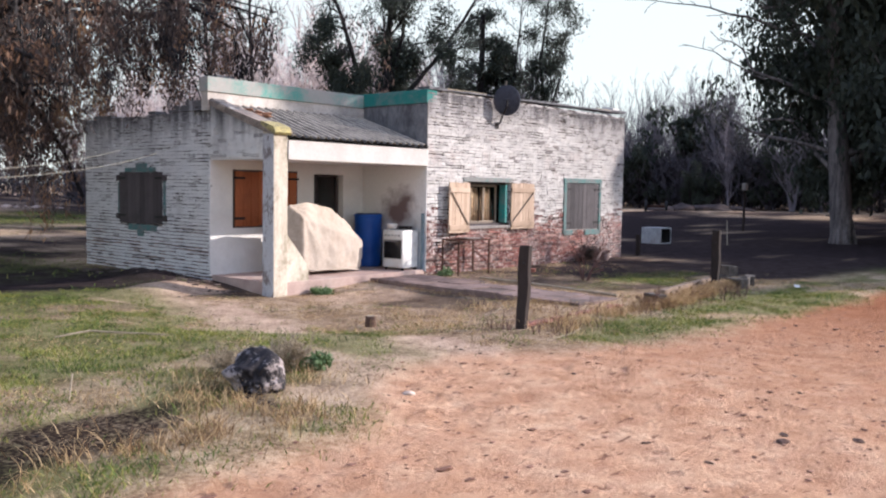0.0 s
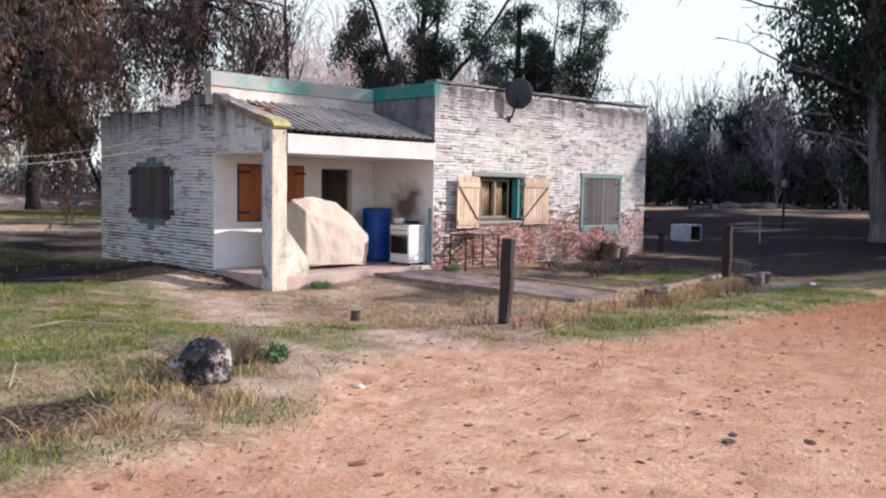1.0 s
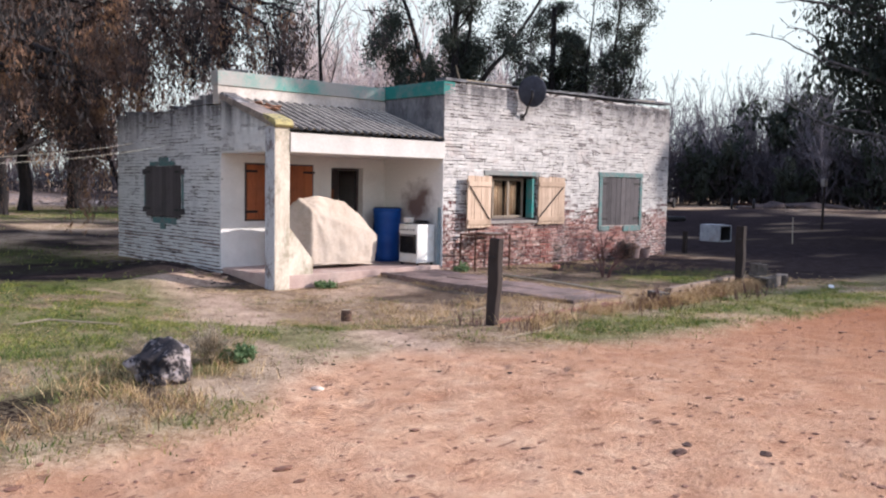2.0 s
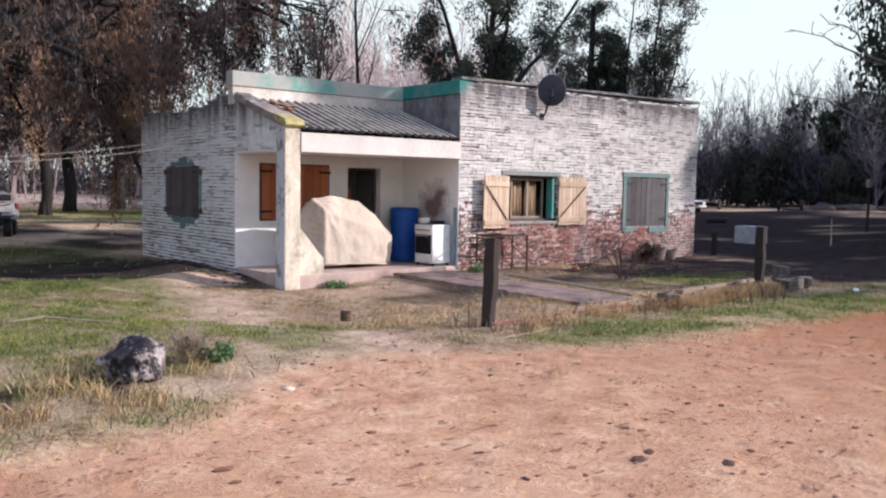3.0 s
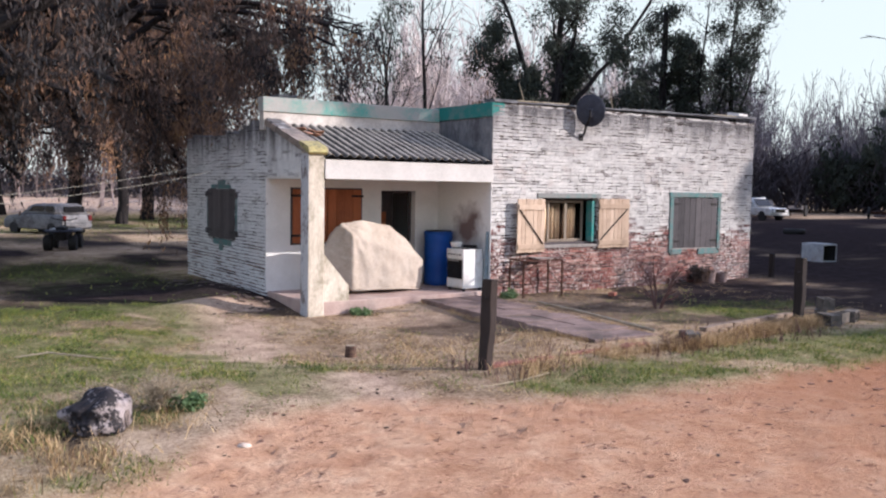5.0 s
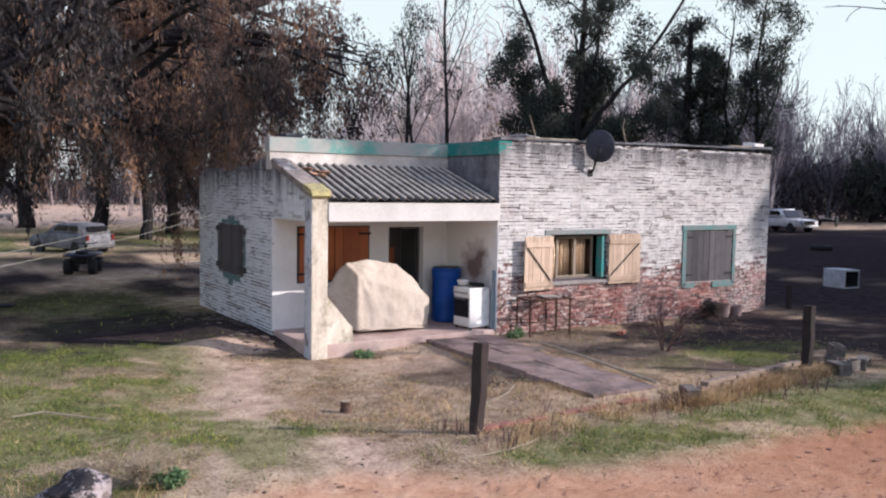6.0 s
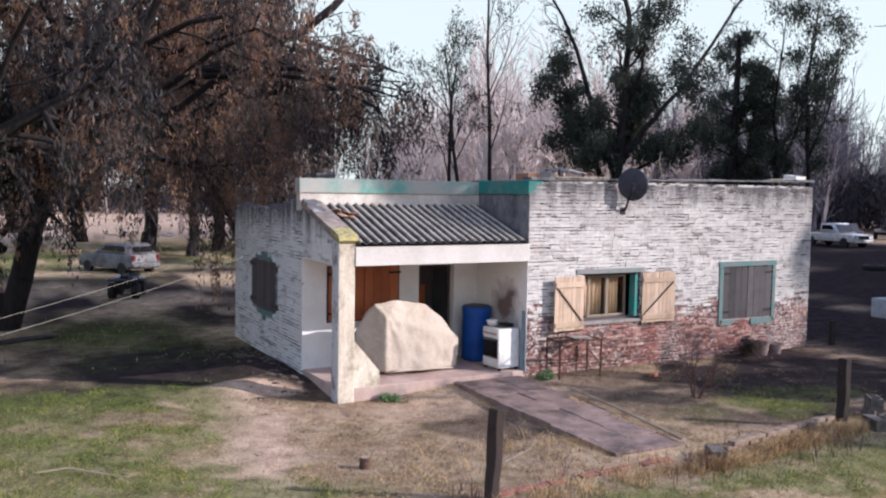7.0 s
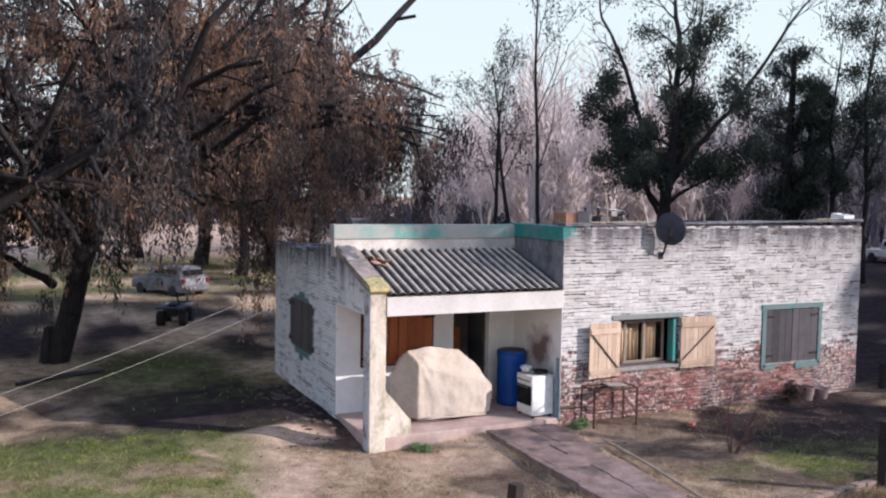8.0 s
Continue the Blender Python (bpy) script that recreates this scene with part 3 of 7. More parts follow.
def ground_material():
    m, n, l, b = material("yard_earth", 1.0, 0.0, 0.0)
    p = place(n)

    def kind(name):
        a = n.new("ShaderNodeAttribute")
        a.attribute_name = name
        return a.outputs["Fac"]
    big, mid, fine, grit = (node_noise(n, l, p, s, d, 0.65) for s, d in ((0.5, 5), (3.0, 6), (26.0, 7), (110.0, 3)))
    mf = node_math(n, l, "ADD", node_math(n, l, "MULTIPLY", mid, 0.45), node_math(n, l, "MULTIPLY", fine, 0.55))
    straw = node_ramp(n, l, node_math(n, l, "ADD", node_math(n, l, "MULTIPLY", mf, 0.8), node_math(n, l, "MULTIPLY", big, 0.2)), [(0.38, (0.12, 0.072, 0.048)), (0.48, (0.37, 0.26, 0.165)), (0.57, (0.61, 0.46, 0.32))])
    # near black: shaded ground is coloured in here as well as bare earth
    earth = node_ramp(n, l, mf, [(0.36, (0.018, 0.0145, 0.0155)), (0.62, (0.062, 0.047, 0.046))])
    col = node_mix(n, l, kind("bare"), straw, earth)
    track = node_ramp(n, l, mf, [(0.38, (0.25, 0.165, 0.12)), (0.58, (0.60, 0.44, 0.325))])
    col = node_mix(n, l, kind("track"), col, track)
    green = node_ramp(n, l, mf, [(0.36, (0.045, 0.055, 0.02)), (0.62, (0.19, 0.205, 0.075))])
    col = node_mix(n, l, node_math(n, l, "MULTIPLY", kind("green"), 0.75), col, green)
    col = node_mix(n, l, node_math(n, l, "MULTIPLY", node_math(n, l, "MULTIPLY", kind("char"), 0.95), node_ramp(n, l, fine, [(0.45, 1.0), (0.62, 0.55)])), col, (0.016, 0.011, 0.012))
    soft = node_math(n, l, "ADD", node_math(n, l, "MULTIPLY", big, 0.35), node_math(n, l, "ADD", node_math(n, l, "MULTIPLY", mid, 0.47), node_math(n, l, "MULTIPLY", fine, 0.18)))
    sand = node_ramp(n, l, soft, [(0.38, (0.43, 0.235, 0.14)), (0.5, (0.60, 0.37, 0.235)), (0.62, (0.74, 0.515, 0.35))])
    trod = node_noise(n, l, p, 9.0, 5, 0.62, (1.0, 1.5, 1.0))
    sand = node_mix(n, l, node_ramp(n, l, trod, [(0.56, 0.0), (0.68, 0.5)]), sand, (0.33, 0.17, 0.11))
    # redder sand along x, which also carries the lens's darker corners
    redder = node_math(n, l, "MULTIPLY", node_math(n, l, "ADD", node_math(n, l, "ADD", axis_of(n, l, p, 0), 2.2), node_math(n, l, "MULTIPLY", big, 6.0)), 0.085, True)
    sand = node_mix(n, l, node_math(n, l, "MULTIPLY", redder, 0.95), sand, (0.27, 0.11, 0.055))
    red_edge = node_math(n, l, "MULTIPLY", node_math(n, l, "SUBTRACT", node_math(n, l, "MULTIPLY", big, 7.0), node_math(n, l, "ADD", axis_of(n, l, p, 0), 7.6)), 0.28, True)
    sand = node_mix(n, l, node_math(n, l, "MULTIPLY", red_edge, 0.7), sand, (0.30, 0.125, 0.062))
    rut = node_ramp(n, l, node_noise(n, l, p, 1.7, 6, 0.7, (0.45, 2.4, 1.0)), [(0.5, 0.0), (0.66, 0.28)])
    sand = node_mix(n, l, rut, sand, (0.42, 0.215, 0.145))
    clod = node_ramp(n, l, node_noise(n, l, p, 7.5, 3, 0.5, (0.8, 1.9, 1.0)), [(0.655, 0.0), (0.685, 0.8)])
    sand = node_mix(n, l, clod, sand, (0.20, 0.10, 0.07))
    pit = n.new("ShaderNodeTexVoronoi")
    pit.inputs["Scale"].default_value = 3.4
    l.new(p, pit.inputs["Vector"])
    pits = node_math(n, l, "MULTIPLY", node_ramp(n, l, pit.outputs["Distance"], [(0.10, 1.0), (0.28, 0.0)]), node_ramp(n, l, mid, [(0.5, 0.0), (0.58, 1.0)]))
    sand = node_mix(n, l, node_math(n, l, "MULTIPLY", pits, 0.35), sand, (0.28, 0.14, 0.10))
    col = node_mix(n, l, kind("sand"), col, sand)
    col = node_mix(n, l, 0.17, col, node_ramp(n, l, grit, [(0.35, 0.2), (0.65, 0.8)]), "OVERLAY")
    l.new(col, b.inputs["Base Color"])
    relief = node_math(n, l, "SUBTRACT", node_math(n, l, "ADD", mf, node_math(n, l, "MULTIPLY", grit, 0.35)), node_math(n, l, "MULTIPLY", node_math(n, l, "MULTIPLY", pits, kind("sand")), 0.5))
    relief = node_math(n, l, "SUBTRACT", relief, node_math(n, l, "MULTIPLY", node_math(n, l, "MULTIPLY", trod, kind("sand")), 0.9))
    node_bump(n, l, b, relief, 0.85, 0.045)
    return m


M_GROUND = ground_material()
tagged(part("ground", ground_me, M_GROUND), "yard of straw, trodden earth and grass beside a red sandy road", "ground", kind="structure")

def sooted_plaster():
    """White plaster, blue-grey towards the bottom, with a smoke stain where the stove's flame has blackened it."""
    m, n, l, b = material("sooted_plaster", 0.88, 0.0, 0.2)
    p = place(n)
    d = n.new("ShaderNodeVectorMath")
    d.operation = "DISTANCE"
    l.new(p, d.inputs[0])
    d.inputs[1].default_value = (3.93, 0.85, 1.36)
    big, fine = node_noise(n, l, p, 2.2, 4, 0.6), node_noise(n, l, p, 30, 4, 0.6)
    q = node_math(n, l, "ADD", d.outputs["Value"], node_math(n, l, "MULTIPLY", node_math(n, l, "SUBTRACT", big, 0.5), 1.3))
    mask = node_ramp(n, l, q, [(0.15, 0.92), (0.66, 0.0)])
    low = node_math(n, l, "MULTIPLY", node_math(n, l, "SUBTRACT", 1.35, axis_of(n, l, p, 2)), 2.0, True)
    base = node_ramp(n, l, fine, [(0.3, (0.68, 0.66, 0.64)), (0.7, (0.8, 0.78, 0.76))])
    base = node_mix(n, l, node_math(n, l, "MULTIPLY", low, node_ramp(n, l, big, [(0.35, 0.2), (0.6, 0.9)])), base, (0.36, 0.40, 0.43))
    l.new(node_mix(n, l, mask, base, (0.13, 0.075, 0.07)), b.inputs["Base Color"])
    node_bump(n, l, b, fine, 0.2, 0.01)
    return m


M_SOOTED = sooted_plaster()

# ---- house ----
W, D = 12.06, 6.7          # length of the front and depth
X1, YP = 3.93, 1.9         # the porch: its width and depth
TOP, LOW = 3.86, 3.28      # parapet of the main block, broken wall top of the wing
house = thing("house", "single-storey limewashed brick farmhouse with a corner porch and flat roof", "house")


def pierced(us, vs, holes, a0, a1, axis):
    """One wall of even thickness with openings through it; axis: the way its thickness runs."""
    us = sorted({*us, *[h[0] for h in holes], *[h[1] for h in holes]})
    vs = sorted({*vs, *[h[2] for h in holes], *[h[3] for h in holes]})
    bm = bmesh.new()
    grid = {}

    def vert(i, j, k):
        if (i, j, k) not in grid:
            a = (a0, a1)[k]
            grid[i, j, k] = bm.verts.new((us[i], a, vs[j]) if axis == "y" else (a, us[i], vs[j]))
        return grid[i, j, k]

    def solid(i, j):
        if not (0 <= i < len(us) - 1 and 0 <= j < len(vs) - 1):
            return False
        u, v = (us[i] + us[i + 1]) / 2, (vs[j] + vs[j + 1]) / 2
        return not any(h[0] < u < h[1] and h[2] < v < h[3] for h in holes)
    for i in range(len(us) - 1):
        for j in range(len(vs) - 1):
            if not solid(i, j):
                continue
            for k in (0, 1):
                bm.faces.new((vert(i, j, k), vert(i + 1, j, k), vert(i + 1, j + 1, k), vert(i, j + 1, k)))
            for di, dj, e in ((-1, 0, ((i, j), (i, j + 1))), (1, 0, ((i + 1, j), (i + 1, j + 1))), (0, -1, ((i, j), (i + 1, j))), (0, 1, ((i, j + 1), (i + 1, j + 1)))):
                if not solid(i + di, j + dj):
                    bm.faces.new((vert(*e[0], 0), vert(*e[1], 0), vert(*e[1], 1), vert(*e[0], 1)))
    return bm


WIN1 = (5.26, 6.80, 1.00, 1.99)
WIN2 = (9.20, 10.76, 0.84, 2.02)
WINE = (3.56, 5.22, 1.00, 2.06)      # end wall window, along y
DOOR = (2.52, 3.35, 0.14, 2.08)
WINP = (0.52, 2.05, 1.02, 2.10)      # porch window
T = 0.28

# main block front, its joints lie behind the bricks' faces
wall_front = part("wall", pierced((X1, W), (-0.2, TOP), [WIN1, WIN2], 0.024, T, "y"), M_JOINT, house, "brick wall, limewash above and bare red brick below")
part("wall", pierced((YP + 0.06, D), (-0.2, LOW - 0.12), [WINE], 0.024, T, "x"), M_JOINT, house, "limewashed brick end wall with a ragged top")
part("wall", boxes((W - T, W - 0.012, T, D, -0.2, 3.8)), M_BRICK_END, house)
part("wall", boxes((T, W - T, D - T, D - 0.012, -0.2, LOW - 0.1)), M_BRICK_END, house)
# porch back wall with door and window
part("wall", pierced((T, X1), (-0.1, 3.2), [DOOR, WINP], YP, YP + T, "y"), M_PLASTER, house, "white plastered porch wall")
part("wall", boxes((0.004, T, YP, YP + 0.05, 0.1, 2.28)), M_PLASTER, house)
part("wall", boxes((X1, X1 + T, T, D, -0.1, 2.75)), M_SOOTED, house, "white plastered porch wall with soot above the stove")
part("wall", boxes((X1, X1 + T, T, D, 2.752, TOP - 0.29)), M_SIDE, house, "dark mildewed render above the porch roof, its shade in the colour")
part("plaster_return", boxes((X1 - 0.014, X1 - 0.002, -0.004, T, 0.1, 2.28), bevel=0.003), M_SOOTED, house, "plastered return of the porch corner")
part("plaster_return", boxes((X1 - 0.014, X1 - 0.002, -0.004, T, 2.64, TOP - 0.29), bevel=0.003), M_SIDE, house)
part("parapet", boxes((-0.05, X1, YP, YP + 0.2, 3.2, 3.54)), M_PARAPET, house, "weathered rendered parapet")
part("parapet_band", boxes((-0.07, X1 - 0.02, YP - 0.03, YP + 0.24, 3.542, 3.82), bevel=0.012), M_BAND, house, "band of worn teal paint")
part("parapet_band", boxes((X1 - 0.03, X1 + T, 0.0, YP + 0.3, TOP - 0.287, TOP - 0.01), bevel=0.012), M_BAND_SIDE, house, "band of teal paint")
# flat roofs behind the parapets
part("roof", boxes((T + 0.01, X1 - 0.01, YP + 0.3, D - 0.3, 2.95, 3.1)), M_ROOF, house, "dusty flat roof screed")
part("roof", boxes((X1 + T, W - T, T, D - T, 3.4, 3.6)), M_ROOF, house, "dusty flat roof screed")
for i in range(14):
    z = TOP + 0.008 * i
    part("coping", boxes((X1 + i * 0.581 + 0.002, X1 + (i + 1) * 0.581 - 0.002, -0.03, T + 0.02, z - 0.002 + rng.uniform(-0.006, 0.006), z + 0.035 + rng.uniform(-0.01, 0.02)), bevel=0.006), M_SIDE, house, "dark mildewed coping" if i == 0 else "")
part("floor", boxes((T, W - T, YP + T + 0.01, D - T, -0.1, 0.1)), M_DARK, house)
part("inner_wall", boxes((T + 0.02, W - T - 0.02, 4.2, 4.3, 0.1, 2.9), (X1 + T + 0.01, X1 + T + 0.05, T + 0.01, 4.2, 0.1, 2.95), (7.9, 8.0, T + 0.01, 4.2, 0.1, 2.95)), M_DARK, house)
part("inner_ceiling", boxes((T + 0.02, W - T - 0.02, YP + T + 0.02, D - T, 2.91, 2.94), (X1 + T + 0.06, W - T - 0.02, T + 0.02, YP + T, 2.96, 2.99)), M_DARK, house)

# porch: slab, column, beam, end lintel, verge
part("porch_floor", boxes((0.03, X1, 0.025, YP, -0.2, 0.13), bevel=0.015), M_PORCH, house, "worn red cement porch floor")
part("column", boxes((0.0, 0.30, 0.0, 0.31, -0.3, 2.80), bevel=0.012), M_CREAM, house, "cream rendered column with lichen")
# thin plate on the column; the side's shade is greyed into its flaking paint
part("column_side", boxes((-0.008, -0.002, 0.004, 0.306, -0.3, 2.72), bevel=0.002), worn_paint("shaded_flaking_whitewash", (0.52, 0.52, 0.54), (0.20, 0.15, 0.14), 0.9, 4.0, stretch=(1, 1, 0.6), lo=0.5, hi=0.58), house, "flaking whitewashed side of the column, greyed for its shade")
part("wing_wall", prism([(0.30, -0.3), (0.82, -0.3), (0.80, 0.40), (0.74, 0.46), (0.30, 0.98)], 0.03, 0.22), M_CREAM, house, "low cream rendered wing wall")
part("beam", boxes((0.302, X1 + 0.02, -0.02, 0.24, 2.28, 2.62), bevel=0.012), M_BEAM, house, "white rendered porch beam")
part("ceiling", boxes((0.2, X1, 0.24, YP, 2.29, 2.33)), M_PLASTER, house, "white porch ceiling")
part("gable", prism([(0.31, 2.28), (YP, 2.28), (YP, 3.42), (0.31, 2.87)], 0.012, 0.26, "x"), M_BRICK_END, house, "limewashed gable under the roof's verge")
part("verge", prism([(-0.06, 2.74), (0.10, 2.71), (YP + 0.1, 3.32), (YP + 0.1, 3.42), (0.0, 2.82)], -0.02, 0.36, "x"), mottled("verge_mortar", (0.11, 0.09, 0.08), (0.36, 0.29, 0.24), 3.2, 0.95, fine=24, bump=0.5, dist=0.02, stain=(0.09, 0.085, 0.085), stain_amount=0.7), house, "mildewed mortar verge with lichen")
part("verge_lichen", prism([(-0.075, 2.735), (-0.012, 2.836), (0.34, 2.945), (0.34, 2.88), (-0.04, 2.70)], -0.028, 0.33, "x"), mottled("yellow_lichen", (0.15, 0.135, 0.09), (0.50, 0.42, 0.17), 9, 0.95, fine=40, bump=0.5), house, "yellow lichen on the verge's corner")


def corrugated(x0, x1, y0, z0, y1, z1, pitch=0.177, amp=0.028, thick=0.007):
    n = int((x1 - x0) / pitch * 12)
    xs = np.linspace(x0, x1, n + 1)
    wv = amp * np.sin(2 * np.pi * xs / pitch)
    ts = np.linspace(0, 1, 7)
    v = np.concatenate([np.stack([xs, np.full_like(xs, y0 + (y1 - y0) * t), z0 + (z1 - z0) * t + wv + o + 0.004 * np.sin(5 * t + xs * 3)], axis=1) for o in (0, -thick) for t in ts])
    m = n + 1
    q = []
    for s in range(2):
        for j in range(6):
            a = (s * 7 + j) * m + np.arange(n)
            q.append(np.stack([a, a + 1, a + m + 1, a + m], axis=1) if s == 0 else np.stack([a, a + m, a + m + 1, a + 1], axis=1))
    for a in (np.arange(n), 6 * m + np.arange(n)):
        q.append(np.stack([a, a + 7 * m, a + 7 * m + 1, a + 1], axis=1))
    return mesh_of("sheet", v, np.concatenate(q))


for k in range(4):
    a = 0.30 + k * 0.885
    part("roof_sheet", corrugated(a, min(a + 0.93, X1 - 0.01), -0.075, 2.685 + 0.006 * (k % 2), YP - 0.002, 3.33 + 0.006 * (k % 2)), M_TIN, house, "corrugated fibre cement sheet, grey with dark valleys" if k == 0 else "")


# ---- trees ----
def grow(r, p, d, length, radius, level, out, tips, spec):
    """Adds the segments of a branch and its children. spec: one row of settings a level."""
    s = spec[level]
    steps = s["steps"]
    pts = [np.array(p, dtype=float)]
    d = np.array(d, dtype=float)
    for i in range(steps):
        d = d + r.normal(0, s["wander"], 3) + np.array([0, 0, s["lift"]])
        d /= np.linalg.norm(d)
        pts.append(pts[-1] + d * length / steps)
    rad = [radius * (1 - (1 - s["taper"]) * i / steps) for i in range(steps + 1)]
    for i in range(steps):
        out.append((*pts[i], *pts[i + 1], rad[i], rad[i + 1]))
    if level + 1 >= len(spec):
        tips.extend(pts[1:])
        return
    c = s["children"]
    for k in range(c):
        f = s["from"] + (1 - s["from"]) * (k + r.uniform(0.1, 0.9)) / c
        i = min(int(f * steps), steps - 1)
        q = pts[i] + (pts[i + 1] - pts[i]) * (f * steps - i)
        ax = pts[i + 1] - pts[i]
        ax /= np.linalg.norm(ax)
        side = np.cross(ax, r.normal(0, 1, 3))
        side /= np.linalg.norm(side) + 1e-9
        ang = radians(r.uniform(*s["angle"]))
        nd = ax * math.cos(ang) + side * math.sin(ang)
        nl = length * s["ratio"] * r.uniform(0.7, 1.2) * (1.15 - 0.5 * f)
        grow(r, q, nd, nl, rad[i] * s["thin"], level + 1, out, tips, spec)
    if s.get("end"):
        grow(r, pts[-1], d, length * s["ratio"], rad[-1] * 0.95, level + 1, out, tips, spec)


def leaves_at(r, tips, per, spread, size, droop, narrow=0.35, keep=None):
    """Leaves as small folded blades about the twig tips: vertices and quads."""
    t = np.repeat(np.asarray(tips), per, axis=0)
    n = len(t)
    c = t + r.normal(0, 1, (n, 3)) * spread
    c[:, 2] -= np.abs(r.normal(0, 1, n)) * droop
    d = r.normal(0, 1, (n, 3))
    d[:, 2] -= 2.2 * (droop > 0)
    d /= np.linalg.norm(d, axis=1, keepdims=True)
    s = np.cross(d, r.normal(0, 1, (n, 3)))
    s /= np.linalg.norm(s, axis=1, keepdims=True)
    ln = size * r.uniform(0.6, 1.4, n)[:, None]
    w = ln * narrow
    v = np.stack([c - d * ln * 0.5, c + s * w * 0.5, c + d * ln * 0.5, c - s * w * 0.5], axis=1).reshape(-1, 3)
    return v, np.arange(4 * n).reshape(-1, 4)


def drapes_at(r, tips, length, leaves, radius, size, narrow=0.3, share=1.0):
    """Foliage in hanging drapes, one under each twig tip, thick above and thin below: vertices and quads."""
    t = np.asarray(tips)
    t = t[r.uniform(0, 1, len(t)) < share]
    ln = r.uniform(length[0], length[1], len(t)) * (0.55 + 0.9 * ease(clumps(t, 1.5, 31), -0.4, 0.6))
    k = r.uniform(0, 1, (len(t), leaves)) ** 1.25
    wide = radius * (0.35 + 0.65 * np.sin(np.pi * np.clip(k * 0.8 + 0.22, 0, 1))) * r.uniform(0.6, 1.3, (len(t), 1))
    c = np.repeat(t[:, None, :], leaves, axis=1)
    c[:, :, :2] += r.normal(0, 0.55, (len(t), leaves, 2)) * wide[:, :, None] + r.normal(0, 0.07, (len(t), 1, 2)) * k[:, :, None]
    c[:, :, 2] += 0.12 - ln[:, None] * k
    c = c.reshape(-1, 3)
    n = len(c)
    d = r.normal(0, 0.4, (n, 3))
    d[:, 2] -= 1.0
    d /= np.linalg.norm(d, axis=1, keepdims=True)
    s = np.cross(d, r.normal(0, 1, (n, 3)))
    s /= np.linalg.norm(s, axis=1, keepdims=True)
    sz = size * r.uniform(0.6, 1.4, n)[:, None]
    v = np.stack([c - d * sz * 0.5, c + s * sz * narrow * 0.5, c + d * sz * 0.5, c - s * sz * narrow * 0.5], axis=1).reshape(-1, 3)
    return v, np.arange(4 * n).reshape(-1, 4)


def clumps(p, size, seed):
    """Uneven value from about -1 to 1 that gathers foliage into clumps of a size."""
    r = np.random.default_rng(seed)
    k = r.normal(0, 1, (9, 3)) * (4.4 / size) / 1.7
    ph = r.uniform(0, 2 * np.pi, 9)
    return np.sin(p @ k.T + ph).mean(axis=1) * 2.0


def limb(r, pts, r0, r1, kids, length, level, out, tips, spec, start=0.3):
    """A limb along given points, bent a little between them, with branches that grow from it."""
    fine = []
    for a, b in zip(pts, pts[1:]):
        for i in range(3):
            fine.append(np.array(a) + (np.array(b) - np.array(a)) * i / 3 + (r.normal(0, 0.06, 3) if i else 0))
    fine.append(np.array(pts[-1], dtype=float))
    n = len(fine) - 1
    rad = [r0 + (r1 - r0) * (i / n) ** 0.8 for i in range(n + 1)]
    for i in range(n):
        out.append((*fine[i], *fine[i + 1], rad[i], rad[i + 1]))
    for k in range(kids):
        f = (start + (1 - start) * (k + r.uniform(0, 1)) / kids) * n
        i = min(int(f), n - 1)
        q = fine[i] + (fine[i + 1] - fine[i]) * (f - i)
        ax = (fine[i + 1] - fine[i]) / (np.linalg.norm(fine[i + 1] - fine[i]) + 1e-9)
        side = np.cross(ax, r.normal(0, 1, 3))
        side /= np.linalg.norm(side) + 1e-9
        a = radians(r.uniform(25, 65))
        grow(r, q, ax * math.cos(a) + side * math.sin(a), length * r.uniform(0.6, 1.2), max(rad[i] * 0.4, 0.02), level, out, tips, spec)
    tips.append(fine[-1])


def tree(name, label, at, r, first, spec, leaf, bark, hang=None, least=0.006, group="", skip=0.0, keep=None, limbs=()):
    """A tree of a trunk with its limbs and, where leaf is given, a crown. limbs: rows of points, two radii, branches, their length and level."""
    segs, tips = [], []
    for pts, r0, r1, kids, length, level in limbs:
        limb(r, pts, r0, r1, kids, length, level, segs, tips, spec)
    for f in first:
        grow(r, f[0], f[1], f[2], f[3], f[4] if len(f) > 4 else 0, segs, tips, spec)
    th = thing(name, label, "tree", pose(*at), group)
    thick = [s for s in segs if s[6] > 0.05]
    thin = [s for s in segs if skip < s[6] <= 0.05 and not (hang and min(s[2], s[5]) < 3.4)]
    if hang and keep and thin:
        ends = np.array(thin)
        thin = list(ends[keep(ends[:, 3:6])])
    flare = []
    for i in range(7):
        a = 2 * math.pi * i / 7 + 0.3
        w = (first[0][3] if first else limbs[0][1]) * 0.9
        flare.append((1.15 * w * math.cos(a), 1.15 * w * math.sin(a), -0.15, 0.45 * w * math.cos(a), 0.45 * w * math.sin(a), 0.9, w * 0.3, w * 0.45))
    items = [segments_mesh(thick + flare, 10)]
    if len(thin):
        thin = np.array(thin)
        thin[:, 6:8] = np.maximum(thin[:, 6:8], least)
        items.append(segments_mesh(thin, 3))
    part("trunk", mesh_of("trunk", *join_arrays(items), smooth=True), bark, th)
    if leaf:
        mat, kw = leaf
        if keep:
            tips = np.array(tips)
            tips = tips[keep(tips)]
        part("crown", mesh_of("crown", *(drapes_at if hang else leaves_at)(r, tips, **kw)), mat, th)
    return th


